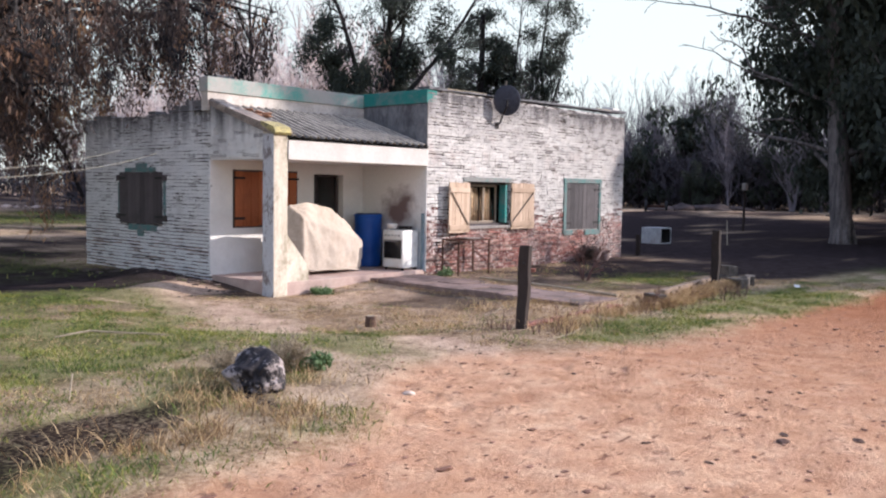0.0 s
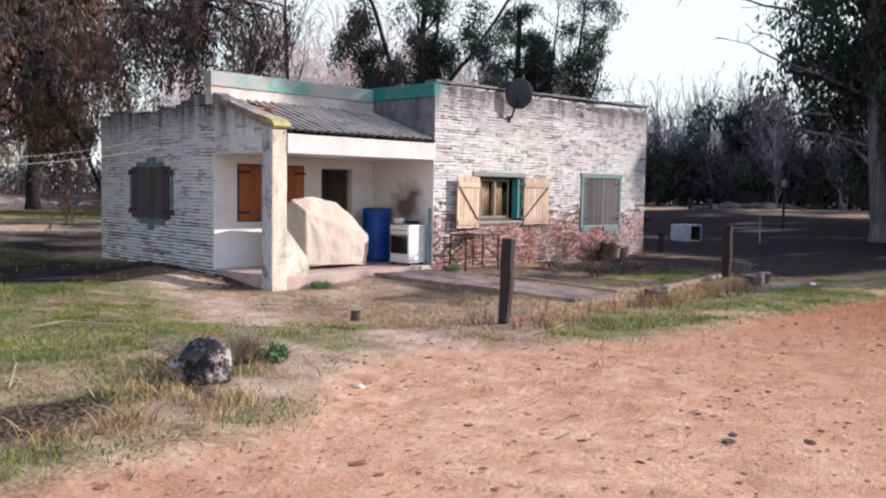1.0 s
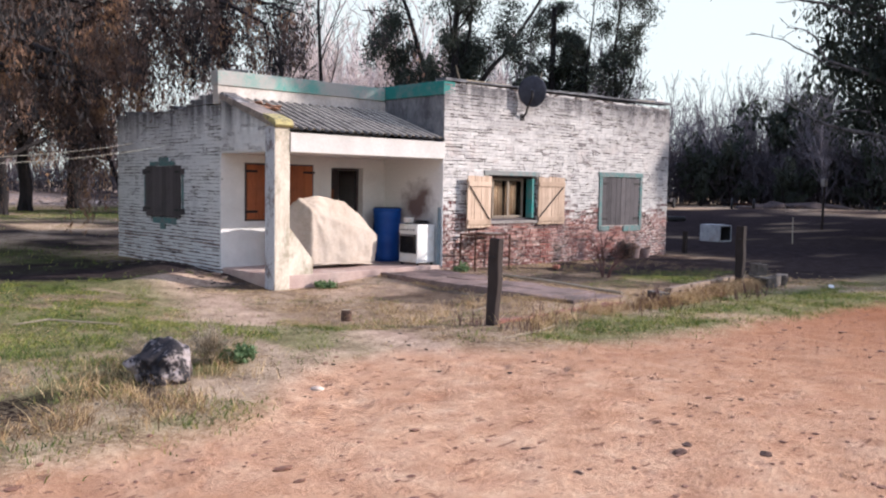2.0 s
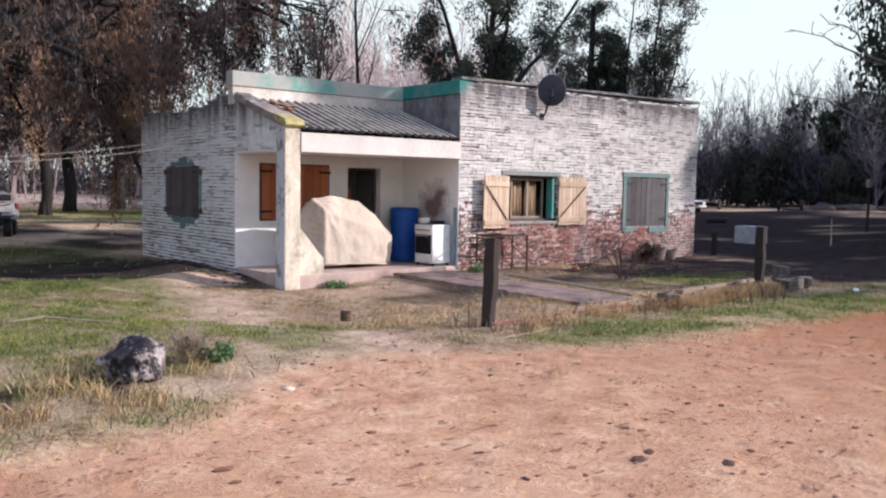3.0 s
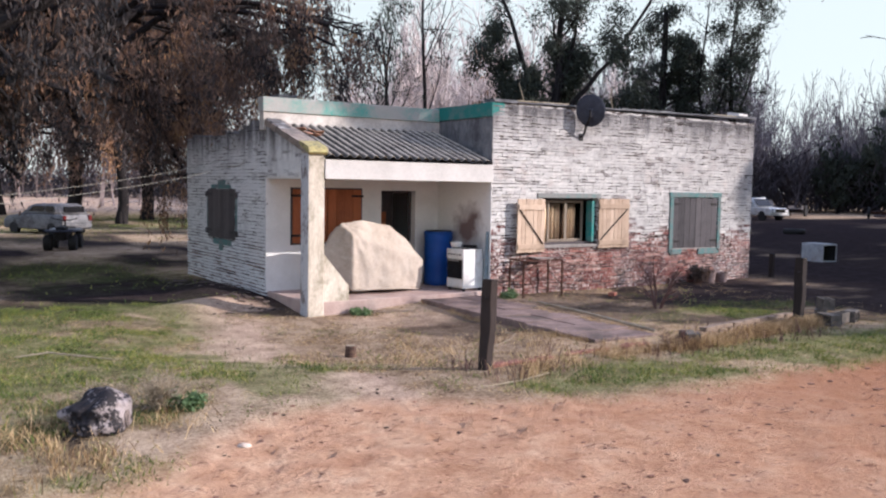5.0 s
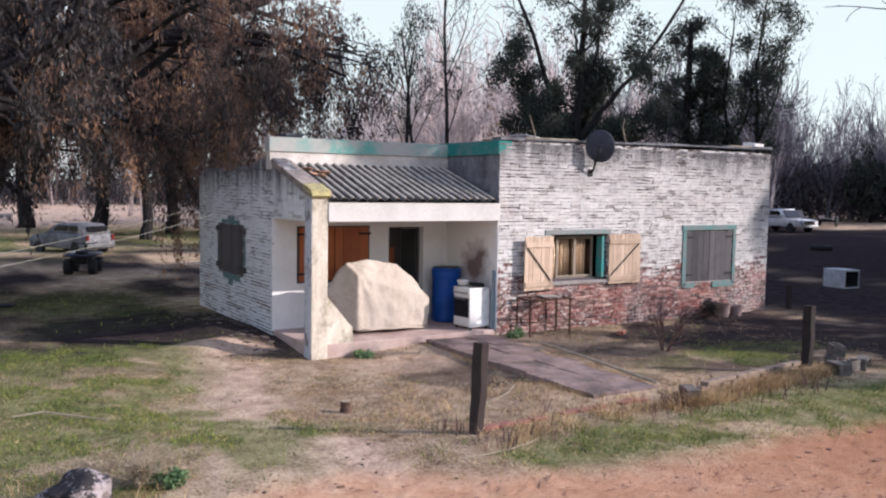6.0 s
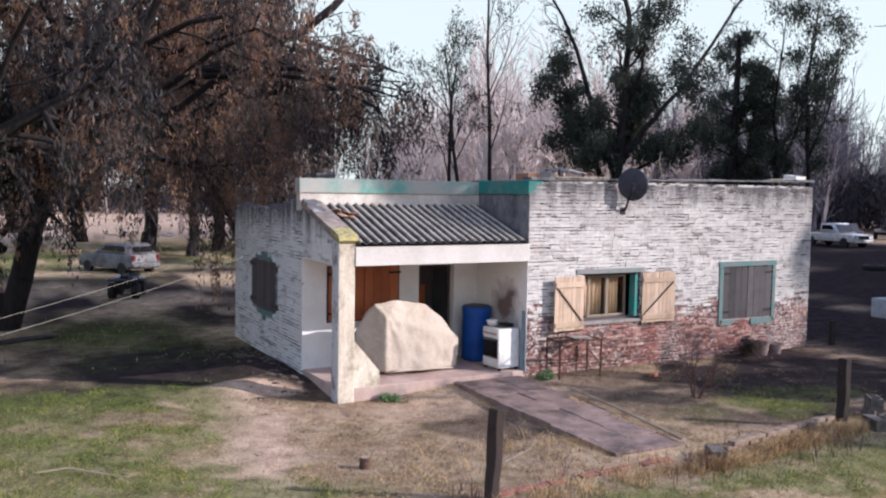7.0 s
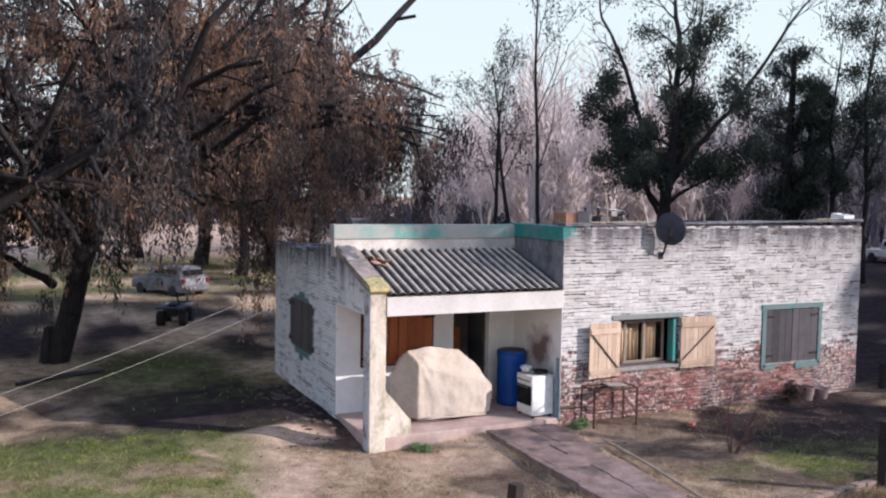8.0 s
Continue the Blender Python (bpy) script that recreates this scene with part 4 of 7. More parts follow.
# big gum beside the house's end, with long drooping rusty foliage
DROOP = [dict(steps=6, wander=0.10, lift=0.02, taper=0.55, children=9, angle=(35, 80), ratio=0.85, thin=0.5, end=True, **{"from": 0.35}),
         dict(steps=6, wander=0.16, lift=-0.02, taper=0.4, children=7, angle=(25, 65), ratio=0.5, thin=0.5, **{"from": 0.25}),
         dict(steps=5, wander=0.2, lift=-0.12, taper=0.4, children=3, angle=(20, 70), ratio=0.5, thin=0.5, **{"from": 0.3}),
         dict(steps=3, wander=0.22, lift=-0.45, taper=0.4)]
HANG = dict(length=(0.7, 2.3), leaves=70, radius=0.25, size=0.14, narrow=0.235, share=0.8)


def gum_kept(p):
    """Where the big gum's foliage hangs: ragged fingers low by the trunk, a thin outer end, open above it."""
    x, z, c = p[:, 0], p[:, 2], clumps(p, 2.4, 1)
    low = 2.2 + 2.2 * ease(x, 0.2, 1.3) + 0.16 * np.maximum(x - 4.5, 0) - 1.7 * ease(clumps(p * np.array([1, 1, 0.2]), 1.5, 8), 0.15, 0.4)
    gap = -0.45 + 1.6 * np.exp(-((x - 3.7) / 1.1) ** 2 - ((z - 6.0) / 0.9) ** 2) + 0.9 * np.exp(-((x - 6.4) / 0.8) ** 2 - ((z - 6.4) / 0.6) ** 2)
    gap = gap + 0.4 * ease(x, 4.5, 6.5) * (1 - ease(z, 5.6, 6.6))
    return (z > low) & (c > gap) & (x < 10.7) & ((x < 7.8) | (z < 7.8))


tree("gum_tree", "large gum tree with drooping rust-brown foliage beside the house", (-4.9, 9.8, 0), np.random.default_rng(104),
     [((0, 0, -0.2), (0.05, 0.0, 1), 9.5, 0.3), ((0, 0, 3.4), (0.75, 0.2, 0.8), 9.0, 0.24), ((0, 0, 3.2), (0.25, -0.1, 1.0), 7.0, 0.2), ((0, 0, 3.4), (-0.7, -0.4, 0.7), 7.5, 0.2), ((0.2, 0, 4), (0.9, 0.4, 0.75), 9.0, 0.2), ((0.1, 0, 4.6), (0.95, 0.05, 0.55), 8.0, 0.18)],
     DROOP, (M_LEAF_RUST, HANG), M_BARK, True, keep=gum_kept,
     limbs=[([(0.12, -0.05, -0.1), (0.3, -0.15, 0.9), (0.62, -0.1, 2.1), (1.3, 0.2, 3.6), (2.3, 0.5, 4.6)], 0.17, 0.1, 6, 1.4, 2),
            ([(0, 0, 2.0), (-0.9, -0.7, 2.7), (-1.9, -1.3, 3.0), (-3.2, -1.8, 2.9)], 0.12, 0.03, 16, 1.3, 2),
            ([(0, 0, 2.4), (0.6, -0.8, 3.1), (1.2, -1.3, 3.2)], 0.09, 0.03, 12, 1.0, 2),
            ([(2.0, 0.4, 4.2), (3.2, -0.4, 4.3), (4.6, -0.7, 4.1), (6.0, -0.8, 4.4)], 0.09, 0.03, 9, 1.2, 2),
            ([(0, 0, 3.2), (2.0, 0.4, 4.2), (3.8, 0.7, 5.0), (6.3, 1.0, 6.2), (10.2, 1.4, 7.0)], 0.24, 0.05, 30, 2.4, 2), ([(3.0, 0.5, 4.7), (5.0, -0.4, 6.4), (7.5, -0.6, 7.0), (9.8, -0.4, 7.2)], 0.12, 0.04, 24, 2.2, 2),
            ([(0.2, 0, 4.5), (2.5, 1.0, 7.5), (5.0, 1.6, 9.3), (7.6, 1.8, 9.9)], 0.18, 0.04, 14, 2.4, 2)])
tree("gum_tree", "gum tree with drooping foliage darkened for shade at the edge of the yard", (-9.2, 7.6, 0), np.random.default_rng(102),
     [((0, 0, -0.2), (0.1, -0.05, 1), 9.5, 0.45), ((0, 0, 2.6), (0.8, -0.1, 0.45), 7.0, 0.2), ((0, 0, 3.2), (0.6, 0.5, 0.7), 7.5, 0.22)],
     DROOP, (M_LEAF_DIM, HANG), M_BARK, True, limbs=[([(0, 0, 3.2), (2.5, 0.3, 5.0), (4.2, 0.6, 5.8), (5.4, 0.8, 6.2)], 0.16, 0.04, 22, 1.8, 2), ([(1.5, 0.2, 4.2), (3.6, 0.5, 4.6), (5.4, 0.8, 4.8)], 0.1, 0.03, 18, 1.4, 2)], keep=lambda p: (clumps(p, 2.2, 2) > -0.15) & (p[:, 2] > 2.4 + 0.3 * np.maximum(p[:, 0], 0)) & (p[:, 0] < 6.4))
back_gum = tree("gum_tree", "gum tree with hanging dark foliage behind the yard", (3.5, 39.0, 0), np.random.default_rng(103),
     [((0, 0, -0.2), (0.02, 0.1, 1), 10.0, 0.42), ((0, 0, 4.5), (-0.6, -0.2, 0.75), 7.5, 0.24), ((0, 0, 5.0), (0.6, -0.2, 0.6), 7.5, 0.26)],
     DROOP, (M_LEAF_RUST, dict(length=(0.7, 2.6), leaves=24, radius=0.42, size=0.24, narrow=0.36, share=0.6)), M_BARK, True, keep=lambda p: clumps(p, 2.6, 3) > -0.2)
for q, sc in (((0.4, 45.5, 0, 0, 0, 130), 1.05), ((11.2, 41.0, 0, 0, 0, 250), 1.0), ((7.0, 36.5, 0, 0, 0, 60), 0.85), ((4.4, 31.5, 0, 0, 0, 20), 0.7)):
    copy_thing(back_gum, pose(*q) @ Matrix.Scale(sc, 4))

UPRIGHT = [dict(steps=7, wander=0.05, lift=0.03, taper=0.5, children=7, angle=(18, 40), ratio=0.7, thin=0.55, end=True, **{"from": 0.15}),
           dict(steps=6, wander=0.10, lift=0.05, taper=0.4, children=7, angle=(20, 50), ratio=0.42, thin=0.5, **{"from": 0.25}),
           dict(steps=4, wander=0.15, lift=0.05, taper=0.4, children=5, angle=(20, 60), ratio=0.5, thin=0.5, **{"from": 0.3}),
           dict(steps=3, wander=0.2, lift=0.0, taper=0.4)]
OPEN_GUM = [None, None, dict(steps=4, wander=0.14, lift=0.05, taper=0.4, children=5, angle=(20, 55), ratio=0.55, thin=0.5, **{"from": 0.25}), dict(steps=3, wander=0.18, lift=0.02, taper=0.4, children=4, angle=(20, 60), ratio=0.55, thin=0.5, **{"from": 0.2}), dict(steps=2, wander=0.2, lift=0.0, taper=0.4)]


def open_gum_kept(p):
    """Dense dark foliage low on the limbs and in a ball on the short limb; thin tufts above."""
    x, z = p[:, 0] * 0.78 - p[:, 1] * 0.63, p[:, 2]
    return clumps(p, 1.7, 6) > -1.1 + 0.20 * np.maximum(z - 7.5, 0) + 0.25 * np.maximum(np.abs(x - 0.6) - 2.6, 0)


tree("gum_tree", "tall dark gum tree with open limbs behind the house", (24.0, 22.0, 0), np.random.default_rng(111), [], OPEN_GUM,
     (M_LEAF_DARK, dict(per=27, spread=0.27, size=0.145, droop=0.1, narrow=0.45)), M_BARK, least=0.014, keep=open_gum_kept,
     limbs=[([(0, 0, -0.3), (0.15, -0.1, 3.0), (0.4, -0.3, 5.5), (0.7, -0.3, 9.0), (0.5, -0.6, 12.8), (0.3, -0.2, 15.5)], 0.46, 0.07, 16, 2.6, 2),
            ([(0.3, -0.2, 4.9), (1.3, -1.1, 7.0), (2.7, -2.0, 8.9), (4.6, -3.4, 12.6), (5.7, -4.3, 14.6)], 0.2, 0.04, 11, 2.2, 2),
            ([(0.55, -0.35, 7.0), (1.4, -0.7, 10.3), (1.7, -0.9, 14.6)], 0.17, 0.04, 10, 2.0, 2),
            ([(0.3, -0.2, 4.4), (-0.6, 0.7, 8.0), (-1.4, 1.3, 11.2), (-2.4, 2.1, 13.8), (-2.7, 2.3, 15.4)], 0.18, 0.04, 8, 1.7, 2),
            ([(0.2, -0.1, 3.8), (-1.2, 1.2, 6.8), (-2.5, 2.2, 9.4)], 0.13, 0.04, 9, 1.5, 2),
            ([(0.2, 0.1, 3.4), (-0.9, 0.2, 5.2), (-1.3, 0.4, 7.0)], 0.12, 0.04, 9, 1.7, 2),
            ([(0.3, -0.2, 4.1), (2.0, -1.2, 5.4), (3.4, -2.2, 7.2)], 0.12, 0.03, 8, 1.6, 2),
            ([(0.3, 0.2, 4.0), (1.4, 0.3, 6.0), (2.0, 0.2, 8.2)], 0.14, 0.04, 9, 1.8, 2)])
COLUMN = [dict(steps=7, wander=0.03, lift=0.03, taper=0.4, children=26, angle=(40, 75), ratio=0.15, thin=0.3, **{"from": 0.16}), *OPEN_GUM[2:]]
tree("gum_tree", "dense dark columnar evergreen behind the house", (32.5, 21.2, 0), np.random.default_rng(112),
     [((0, 0, -0.2), (0.0, 0.0, 1), 12.6, 0.34), ((0, 0, 1.5), (0.12, -0.1, 1), 9.0, 0.2)], COLUMN,
     (M_LEAF_DARK, dict(per=16, spread=0.2, size=0.15, droop=0.1, narrow=0.42)), M_BARK, least=0.016, group="dark trees behind the house", keep=lambda p: clumps(p, 1.6, 7) > -0.55)
for k, (q, h, lean) in enumerate((((33.9, 19.7, 0), 13.5, 0.02), ((35.0, 18.5, 0), 16.0, 0.05))):
    tree("gum_tree", "tall slender gum tree with a thin feathery crown behind the house", q, np.random.default_rng(113 + 5 * k), [], OPEN_GUM,
         (M_LEAF_DARK, dict(per=12, spread=0.24, size=0.15, droop=0.12, narrow=0.4)), M_BARK, least=0.014, group="dark trees behind the house", keep=lambda p: (clumps(p, 1.7, 17) > -0.35) & (p[:, 2] > 5.0),
         limbs=[([(0, 0, -0.3), (lean * 2, -lean, h * 0.3), (-0.2, 0.15, h * 0.6), (lean * 8, -lean * 8, h)], 0.2, 0.03, 20, 1.7, 2), ([(0, 0, h * 0.35), (0.8, -0.7, h * 0.55), (1.2, -1.0, h * 0.8)], 0.09, 0.02, 8, 1.4, 2)])
TOWER = [dict(UPRIGHT[0], thin=0.26, ratio=0.38, children=12, angle=(35, 75), lift=0.02), *UPRIGHT[1:]]
huge = tree("gum_tree", "huge dark gum tree with pale peeling trunk", (24.7, -2.2, 0), np.random.default_rng(116),
            [((0, 0, -0.2), (0.02, -0.02, 1), 16.0, 0.42), ((0, 0, 3.0), (0.5, -0.6, 0.5), 9.0, 0.16), ((0, 0, 3.4), (0.2, -0.9, 0.25), 8.0, 0.15), ((0, 0, 3.0), (0.8, -0.3, 0.2), 8.0, 0.15), ((0, 0, 8), (-0.6, 0.5, 0.5), 6.0, 0.1)],
            TOWER, (M_LEAF_DARK, dict(per=21, spread=0.36, size=0.21, droop=0.4, narrow=0.42)), M_EUCA, least=0.014,
            keep=lambda p: (0.7 * p[:, 0] - 0.72 * p[:, 1] > -2.6 + 1.2 * clumps(p, 2.0, 4)) & (clumps(p, 1.8, 5) > -0.65),
            limbs=[([(0, 0.2, 3.3), (-0.7, 2.5, 4.0), (-1.1, 3.5, 4.4), (-1.4, 4.5, 5.1), (-1.8, 5.8, 5.4)], 0.09, 0.012, 5, 0.7, 3),
                   ([(-0.5, 1.8, 4.6), (-0.9, 2.9, 4.7), (-1.3, 4.3, 5.0)], 0.05, 0.012, 4, 0.6, 3),
                   ([(0, 0.2, 5.0), (-1.0, 3.2, 6.5), (-1.2, 3.9, 7.6), (-1.4, 4.6, 7.8)], 0.08, 0.012, 6, 0.9, 3),
                   ([(-0.9, 2.8, 6.2), (-1.3, 4.2, 7.0), (-1.8, 5.8, 7.7)], 0.05, 0.01, 5, 0.7, 3),
                   ([(0, 0.2, 7.4), (-1.0, 3.5, 8.6), (-1.7, 5.5, 9.2), (-2.3, 7.6, 9.6)], 0.08, 0.012, 7, 1.0, 3)])
# more gums beyond the yard's sunny side, unseen, added for the shade they cast
belt = tree("gum_tree", "unseen gum tree added to shade the yard", (37.5, -11.8, 0), np.random.default_rng(114),
            [((0, 0, -0.2), (0.0, 0.05, 1), 13.0, 0.5), ((0, 0, 4.0), (-0.5, 0.6, 0.7), 9.0, 0.25), ((0, 0, 3.0), (0.5, -0.6, 0.7), 9.0, 0.25), ((0, 0, 5), (0.2, -0.9, 0.4), 8.0, 0.2)],
            UPRIGHT, (M_LEAF_DARK, dict(per=1, spread=0.4, size=1.25, droop=0.3, narrow=0.4)), M_EUCA, least=0.02, group="belt of gums beside the yard", skip=0.035)
for x, y, turned, size in ((27.5, -13.8, 120, 0.3), (30.5, -14.8, 30, 0.34), (34, -14.0, 280, 0.48), (36, -7, 60, 0.9), (38.5, -12.5, 200, 1.0), (43, -2, 20, 1.0), (55, 1.5, 90, 1.1), (48, -9, 45, 1.0), (62, -4, 145, 1.1), (72, 6, 260, 1.1), (19.5, -11.8, 75, 0.38), (17.6, -9.6, 190, 0.29), (19.3, -7.6, 140, 0.28)):
    copy_thing(belt, pose(x, y, 0, 0, 0, turned) @ Matrix.Scale(size, 4))
# nearer gums of the belt, in finer leaf, also added for their shade
near_gum = tree("gum_tree", "gum tree at the near end of the belt, added for its shade", (24.5, -7.6, 0), np.random.default_rng(117),
                [((0, 0, -0.2), (0.0, 0.05, 1), 5.8, 0.28), ((0, 0, 2.0), (-0.4, 0.5, 0.7), 4.2, 0.14), ((0, 0, 1.8), (0.5, -0.6, 0.7), 4.4, 0.14), ((0, 0, 2.8), (0.2, -0.9, 0.4), 4.4, 0.11)],
                UPRIGHT, (M_LEAF_DARK, dict(per=5, spread=0.3, size=0.285, droop=0.25, narrow=0.4)), M_EUCA, least=0.014, group="belt of gums beside the yard", skip=0.02)
for x, y, turned, size in ((27, -5.5, 180, 1.1), (33, -3.6, 250, 1.6), (33, -7.8, 70, 0.9), (16.6, -10.8, 20, 0.5)):
    copy_thing(near_gum, pose(x, y, 0, 0, 0, turned) @ Matrix.Scale(size, 4))
# an unseen tall gum on the sunny side, its high crown added to shade the back yard
tree("gum_tree", "unseen tall gum tree with a bare trunk, its high crown added to shade the yard", (21.4, -5.0, 0), np.random.default_rng(118), [], OPEN_GUM,
            (M_LEAF_DARK, dict(per=7, spread=0.4, size=0.62, droop=0.2, narrow=0.5)), M_EUCA, least=0.02, skip=0.03, keep=lambda p: (p[:, 2] > 11.9) & (p[:, 2] < 14.5),
            limbs=[([(0, 0.1, 10.8), (-1.2, -1.6, 13.2), (-2.3, -3.0, 13.7), (-3.1, -4.2, 13.9)], 0.13, 0.03, 14, 1.3, 2),
                   ([(0, 0, -0.3), (0.1, 0.1, 5.0), (-0.1, 0.2, 10.0), (0.1, 0.1, 12.5), (0, 0, 14.4)], 0.34, 0.06, 12, 2.0, 2),
                   *[([(0, 0.1, 10.5), (1.2 * a, 1.2 * b, 12.6), (3.4 * a, 3.4 * b, 13.9)], 0.13, 0.03, 12, 1.7, 2) for a, b in ((0.6, 0.8), (-0.6, -0.8), (0.9, -0.4), (-0.9, 0.5), (0.1, 1.0), (-0.1, -1.0))]])
# slender mid-distance trees
SPARSE = [dict(steps=8, wander=0.05, lift=0.03, taper=0.3, children=9, angle=(18, 45), ratio=0.34, thin=0.45, **{"from": 0.35}),
          dict(steps=5, wander=0.12, lift=0.06, taper=0.4, children=6, angle=(20, 50), ratio=0.5, thin=0.5, **{"from": 0.3}),
          dict(steps=3, wander=0.2, lift=0.02, taper=0.4)]
for k, (q, h) in enumerate((((18.9, 28.3, 0), 12.3), ((19.8, 27.0, 0), 15.5), ((17.9, 28.4, 0), 11.0))):
    tree("young_gum_tree", "slender young gum tree with thin foliage behind the house", q, np.random.default_rng(120 + k), [((0, 0, -0.2), (0.02, 0.02, 1), h, 0.15)],
         SPARSE, (M_LEAF_DARK, dict(per=12, spread=0.2, size=0.15, droop=0.08, narrow=0.4)), M_BARK, least=0.012, group="young gums behind the house",
         keep=lambda p, h=h: clumps(p, 1.5, 40) > -0.1 - 0.6 * ease(p[:, 2] / h, 0.75, 0.95) + (0.7 if h > 15 else 0))
# dark evergreens along the far edge of the open ground
far_gum = tree("gum_tree", "dark evergreen gum across the open ground", (88, 32, 0), np.random.default_rng(115),
               [((0, 0, -0.2), (0.0, 0.0, 1), 9.0, 0.3), ((0, 0, 1.0), (-0.3, 0.3, 0.9), 7.0, 0.22), ((0, 0, 1.0), (0.35, -0.3, 0.9), 7.0, 0.22), ((0, 0, 0.6), (0.5, 0.3, 0.5), 4.0, 0.2), ((0, 0, 0.6), (-0.5, -0.3, 0.5), 4.0, 0.2)],
               UPRIGHT, (M_LEAF_DARK, dict(per=1, spread=0.3, size=0.7, droop=0.3, narrow=0.5)), M_BARK, least=0.02, group="dark gums across the open ground", skip=0.035)
er = np.random.default_rng(130)
for k in range(9):
    a, d = radians(9 + 24 * (k + er.uniform(0, 1)) / 9), er.uniform(94, 118)
    copy_thing(far_gum, pose(-7 + d * math.cos(a), -13 + d * math.sin(a), 0, 0, 0, er.uniform(0, 360)) @ Matrix.Scale(er.uniform(0.34, 0.62), 4))

# bare wood all round behind
POPLAR = [dict(steps=6, wander=0.03, lift=0.03, taper=0.35, children=16, angle=(12, 32), ratio=0.42, thin=0.5, end=True, **{"from": 0.12}),
          dict(steps=4, wander=0.08, lift=0.05, taper=0.4, children=7, angle=(15, 40), ratio=0.5, thin=0.55, **{"from": 0.15}),
          dict(steps=2, wander=0.12, lift=0.04, taper=0.5, children=4, angle=(15, 45), ratio=0.6, thin=0.6, **{"from": 0.2}),
          dict(steps=1, wander=0.12, lift=0.04, taper=0.5)]


def ribbons(segs, r):
    """Twigs too fine to have sides at their distance: one narrow quad each."""
    p0, p1, w = segs[:, 0:3], segs[:, 3:6], segs[:, 6:8]
    d = p1 - p0
    s = np.cross(d, r.normal(0, 1, d.shape))
    s /= np.linalg.norm(s, axis=1, keepdims=True) + 1e-9
    v = np.stack([p0 - s * w[:, :1], p0 + s * w[:, :1], p1 + s * w[:, 1:], p1 - s * w[:, 1:]], axis=1).reshape(-1, 3)
    return v, np.arange(4 * len(segs)).reshape(-1, 4)


variants = []
for k in range(7):
    r = np.random.default_rng(200 + k)
    segs, tips = [], []
    for j in range(1 + k % 2):
        grow(r, (r.normal(0, 0.3), r.normal(0, 0.3), -0.3), (r.normal(0, 0.09), r.normal(0, 0.09), 1), r.uniform(8, 10.5), r.uniform(0.1, 0.16), 0, segs, tips, POPLAR)
    segs = np.array(segs)
    fine = segs[:, 6] < 0.035
    segs[:, 6:8] = np.maximum(segs[:, 6:8] * 1.25, 0.015)
    variants.append(join_arrays([segments_mesh(segs[~fine], 3), ribbons(segs[fine], r)]))


def wood(name, label, count, seed, heading, dist, height, mat):
    """A bare wood between two headings and two distances from the yard's corner."""
    r = np.random.default_rng(seed)
    items = []
    for i in range(count):
        a, d = radians(r.uniform(*heading)), r.uniform(*dist)
        v, f = variants[r.integers(len(variants))]
        s = r.uniform(*height) / 13.0
        t = r.uniform(0, 2 * math.pi)
        c, sn = math.cos(t), math.sin(t)
        w = np.stack([v[:, 0] * c - v[:, 1] * sn, v[:, 0] * sn + v[:, 1] * c, v[:, 2]], axis=1) * s
        items.append((w + np.array([-7 + d * math.cos(a), -13 + d * math.sin(a), 0]), f))
    tagged(part(name, mesh_of(name, *join_arrays(items)), mat), label, "wood", kind="stuff")


wood("bare_wood", "dense wood of bare pale poplars behind the house", 46, 301, (44, 60), (58, 96), (11, 15.5), M_BAREWOOD)
wood("bare_trees", "few bare pale trees with leaning stems close behind the house", 9, 309, (54, 64), (49, 60), (8, 11.5), M_BAREWOOD)
wood("bare_wood", "dense wood of bare pale poplars beside the clearing", 26, 306, (56, 63.5), (84, 110), (12, 16.5), M_BAREWOOD)
# darker copy of the pale twigs; backlight and haze sit in the colour
M_DIMWOOD = mottled("dimmed_bare_twigs", (0.105, 0.095, 0.108), (0.22, 0.195, 0.215), 0.35, 0.95, fine=4, bump=0.1, coords="Position")
wood("bare_wood", "front rank of the bare wood beyond the open ground, its backlit haze in the colour", 64, 310, (6, 40), (98, 116), (11, 15.5), M_DIMWOOD)
variants = []
for k in range(6):
    r = np.random.default_rng(260 + k)
    segs, tips = [], []
    for j in range(1 + k % 2):
        grow(r, (r.normal(0, 0.3), r.normal(0, 0.3), -0.3), (r.normal(0, 0.09), r.normal(0, 0.09), 1), r.uniform(8, 10.5), r.uniform(0.11, 0.17), 0, segs, tips, POPLAR[:3])
    segs = np.array(segs)
    fine = segs[:, 6] < 0.05
    segs[:, 6:8] = np.maximum(segs[:, 6:8], 0.02)
    variants.append(join_arrays([segments_mesh(segs[~fine], 3), ribbons(segs[fine], r)]))
# browner, darker copy of the twigs for wood that stands in shadow
M_MIDWOOD = mottled("brown_dimmed_twigs", (0.11, 0.085, 0.083), (0.26, 0.21, 0.20), 0.35, 0.95, fine=4, bump=0.1, coords="Position")
wood("bare_wood", "second rank of bare pale poplars behind the house", 52, 307, (42, 63), (88, 125), (12, 17), M_BAREWOOD)
wood("bare_saplings", "few slender pale trunks at the edge of the clearing", 4, 305, (67, 80), (70, 84), (10, 14), M_MIDWOOD)
wood("bare_wood", "bare wood beyond the clearing", 110, 302, (62, 112), (112, 145), (12, 17), M_MIDWOOD)
wood("bare_wood", "distant bare wood beyond the open ground, its backlit haze in the colour", 105, 303, (4, 44), (112, 150), (12, 18), M_DIMWOOD)
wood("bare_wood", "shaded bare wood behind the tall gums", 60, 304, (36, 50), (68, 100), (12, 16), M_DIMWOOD)


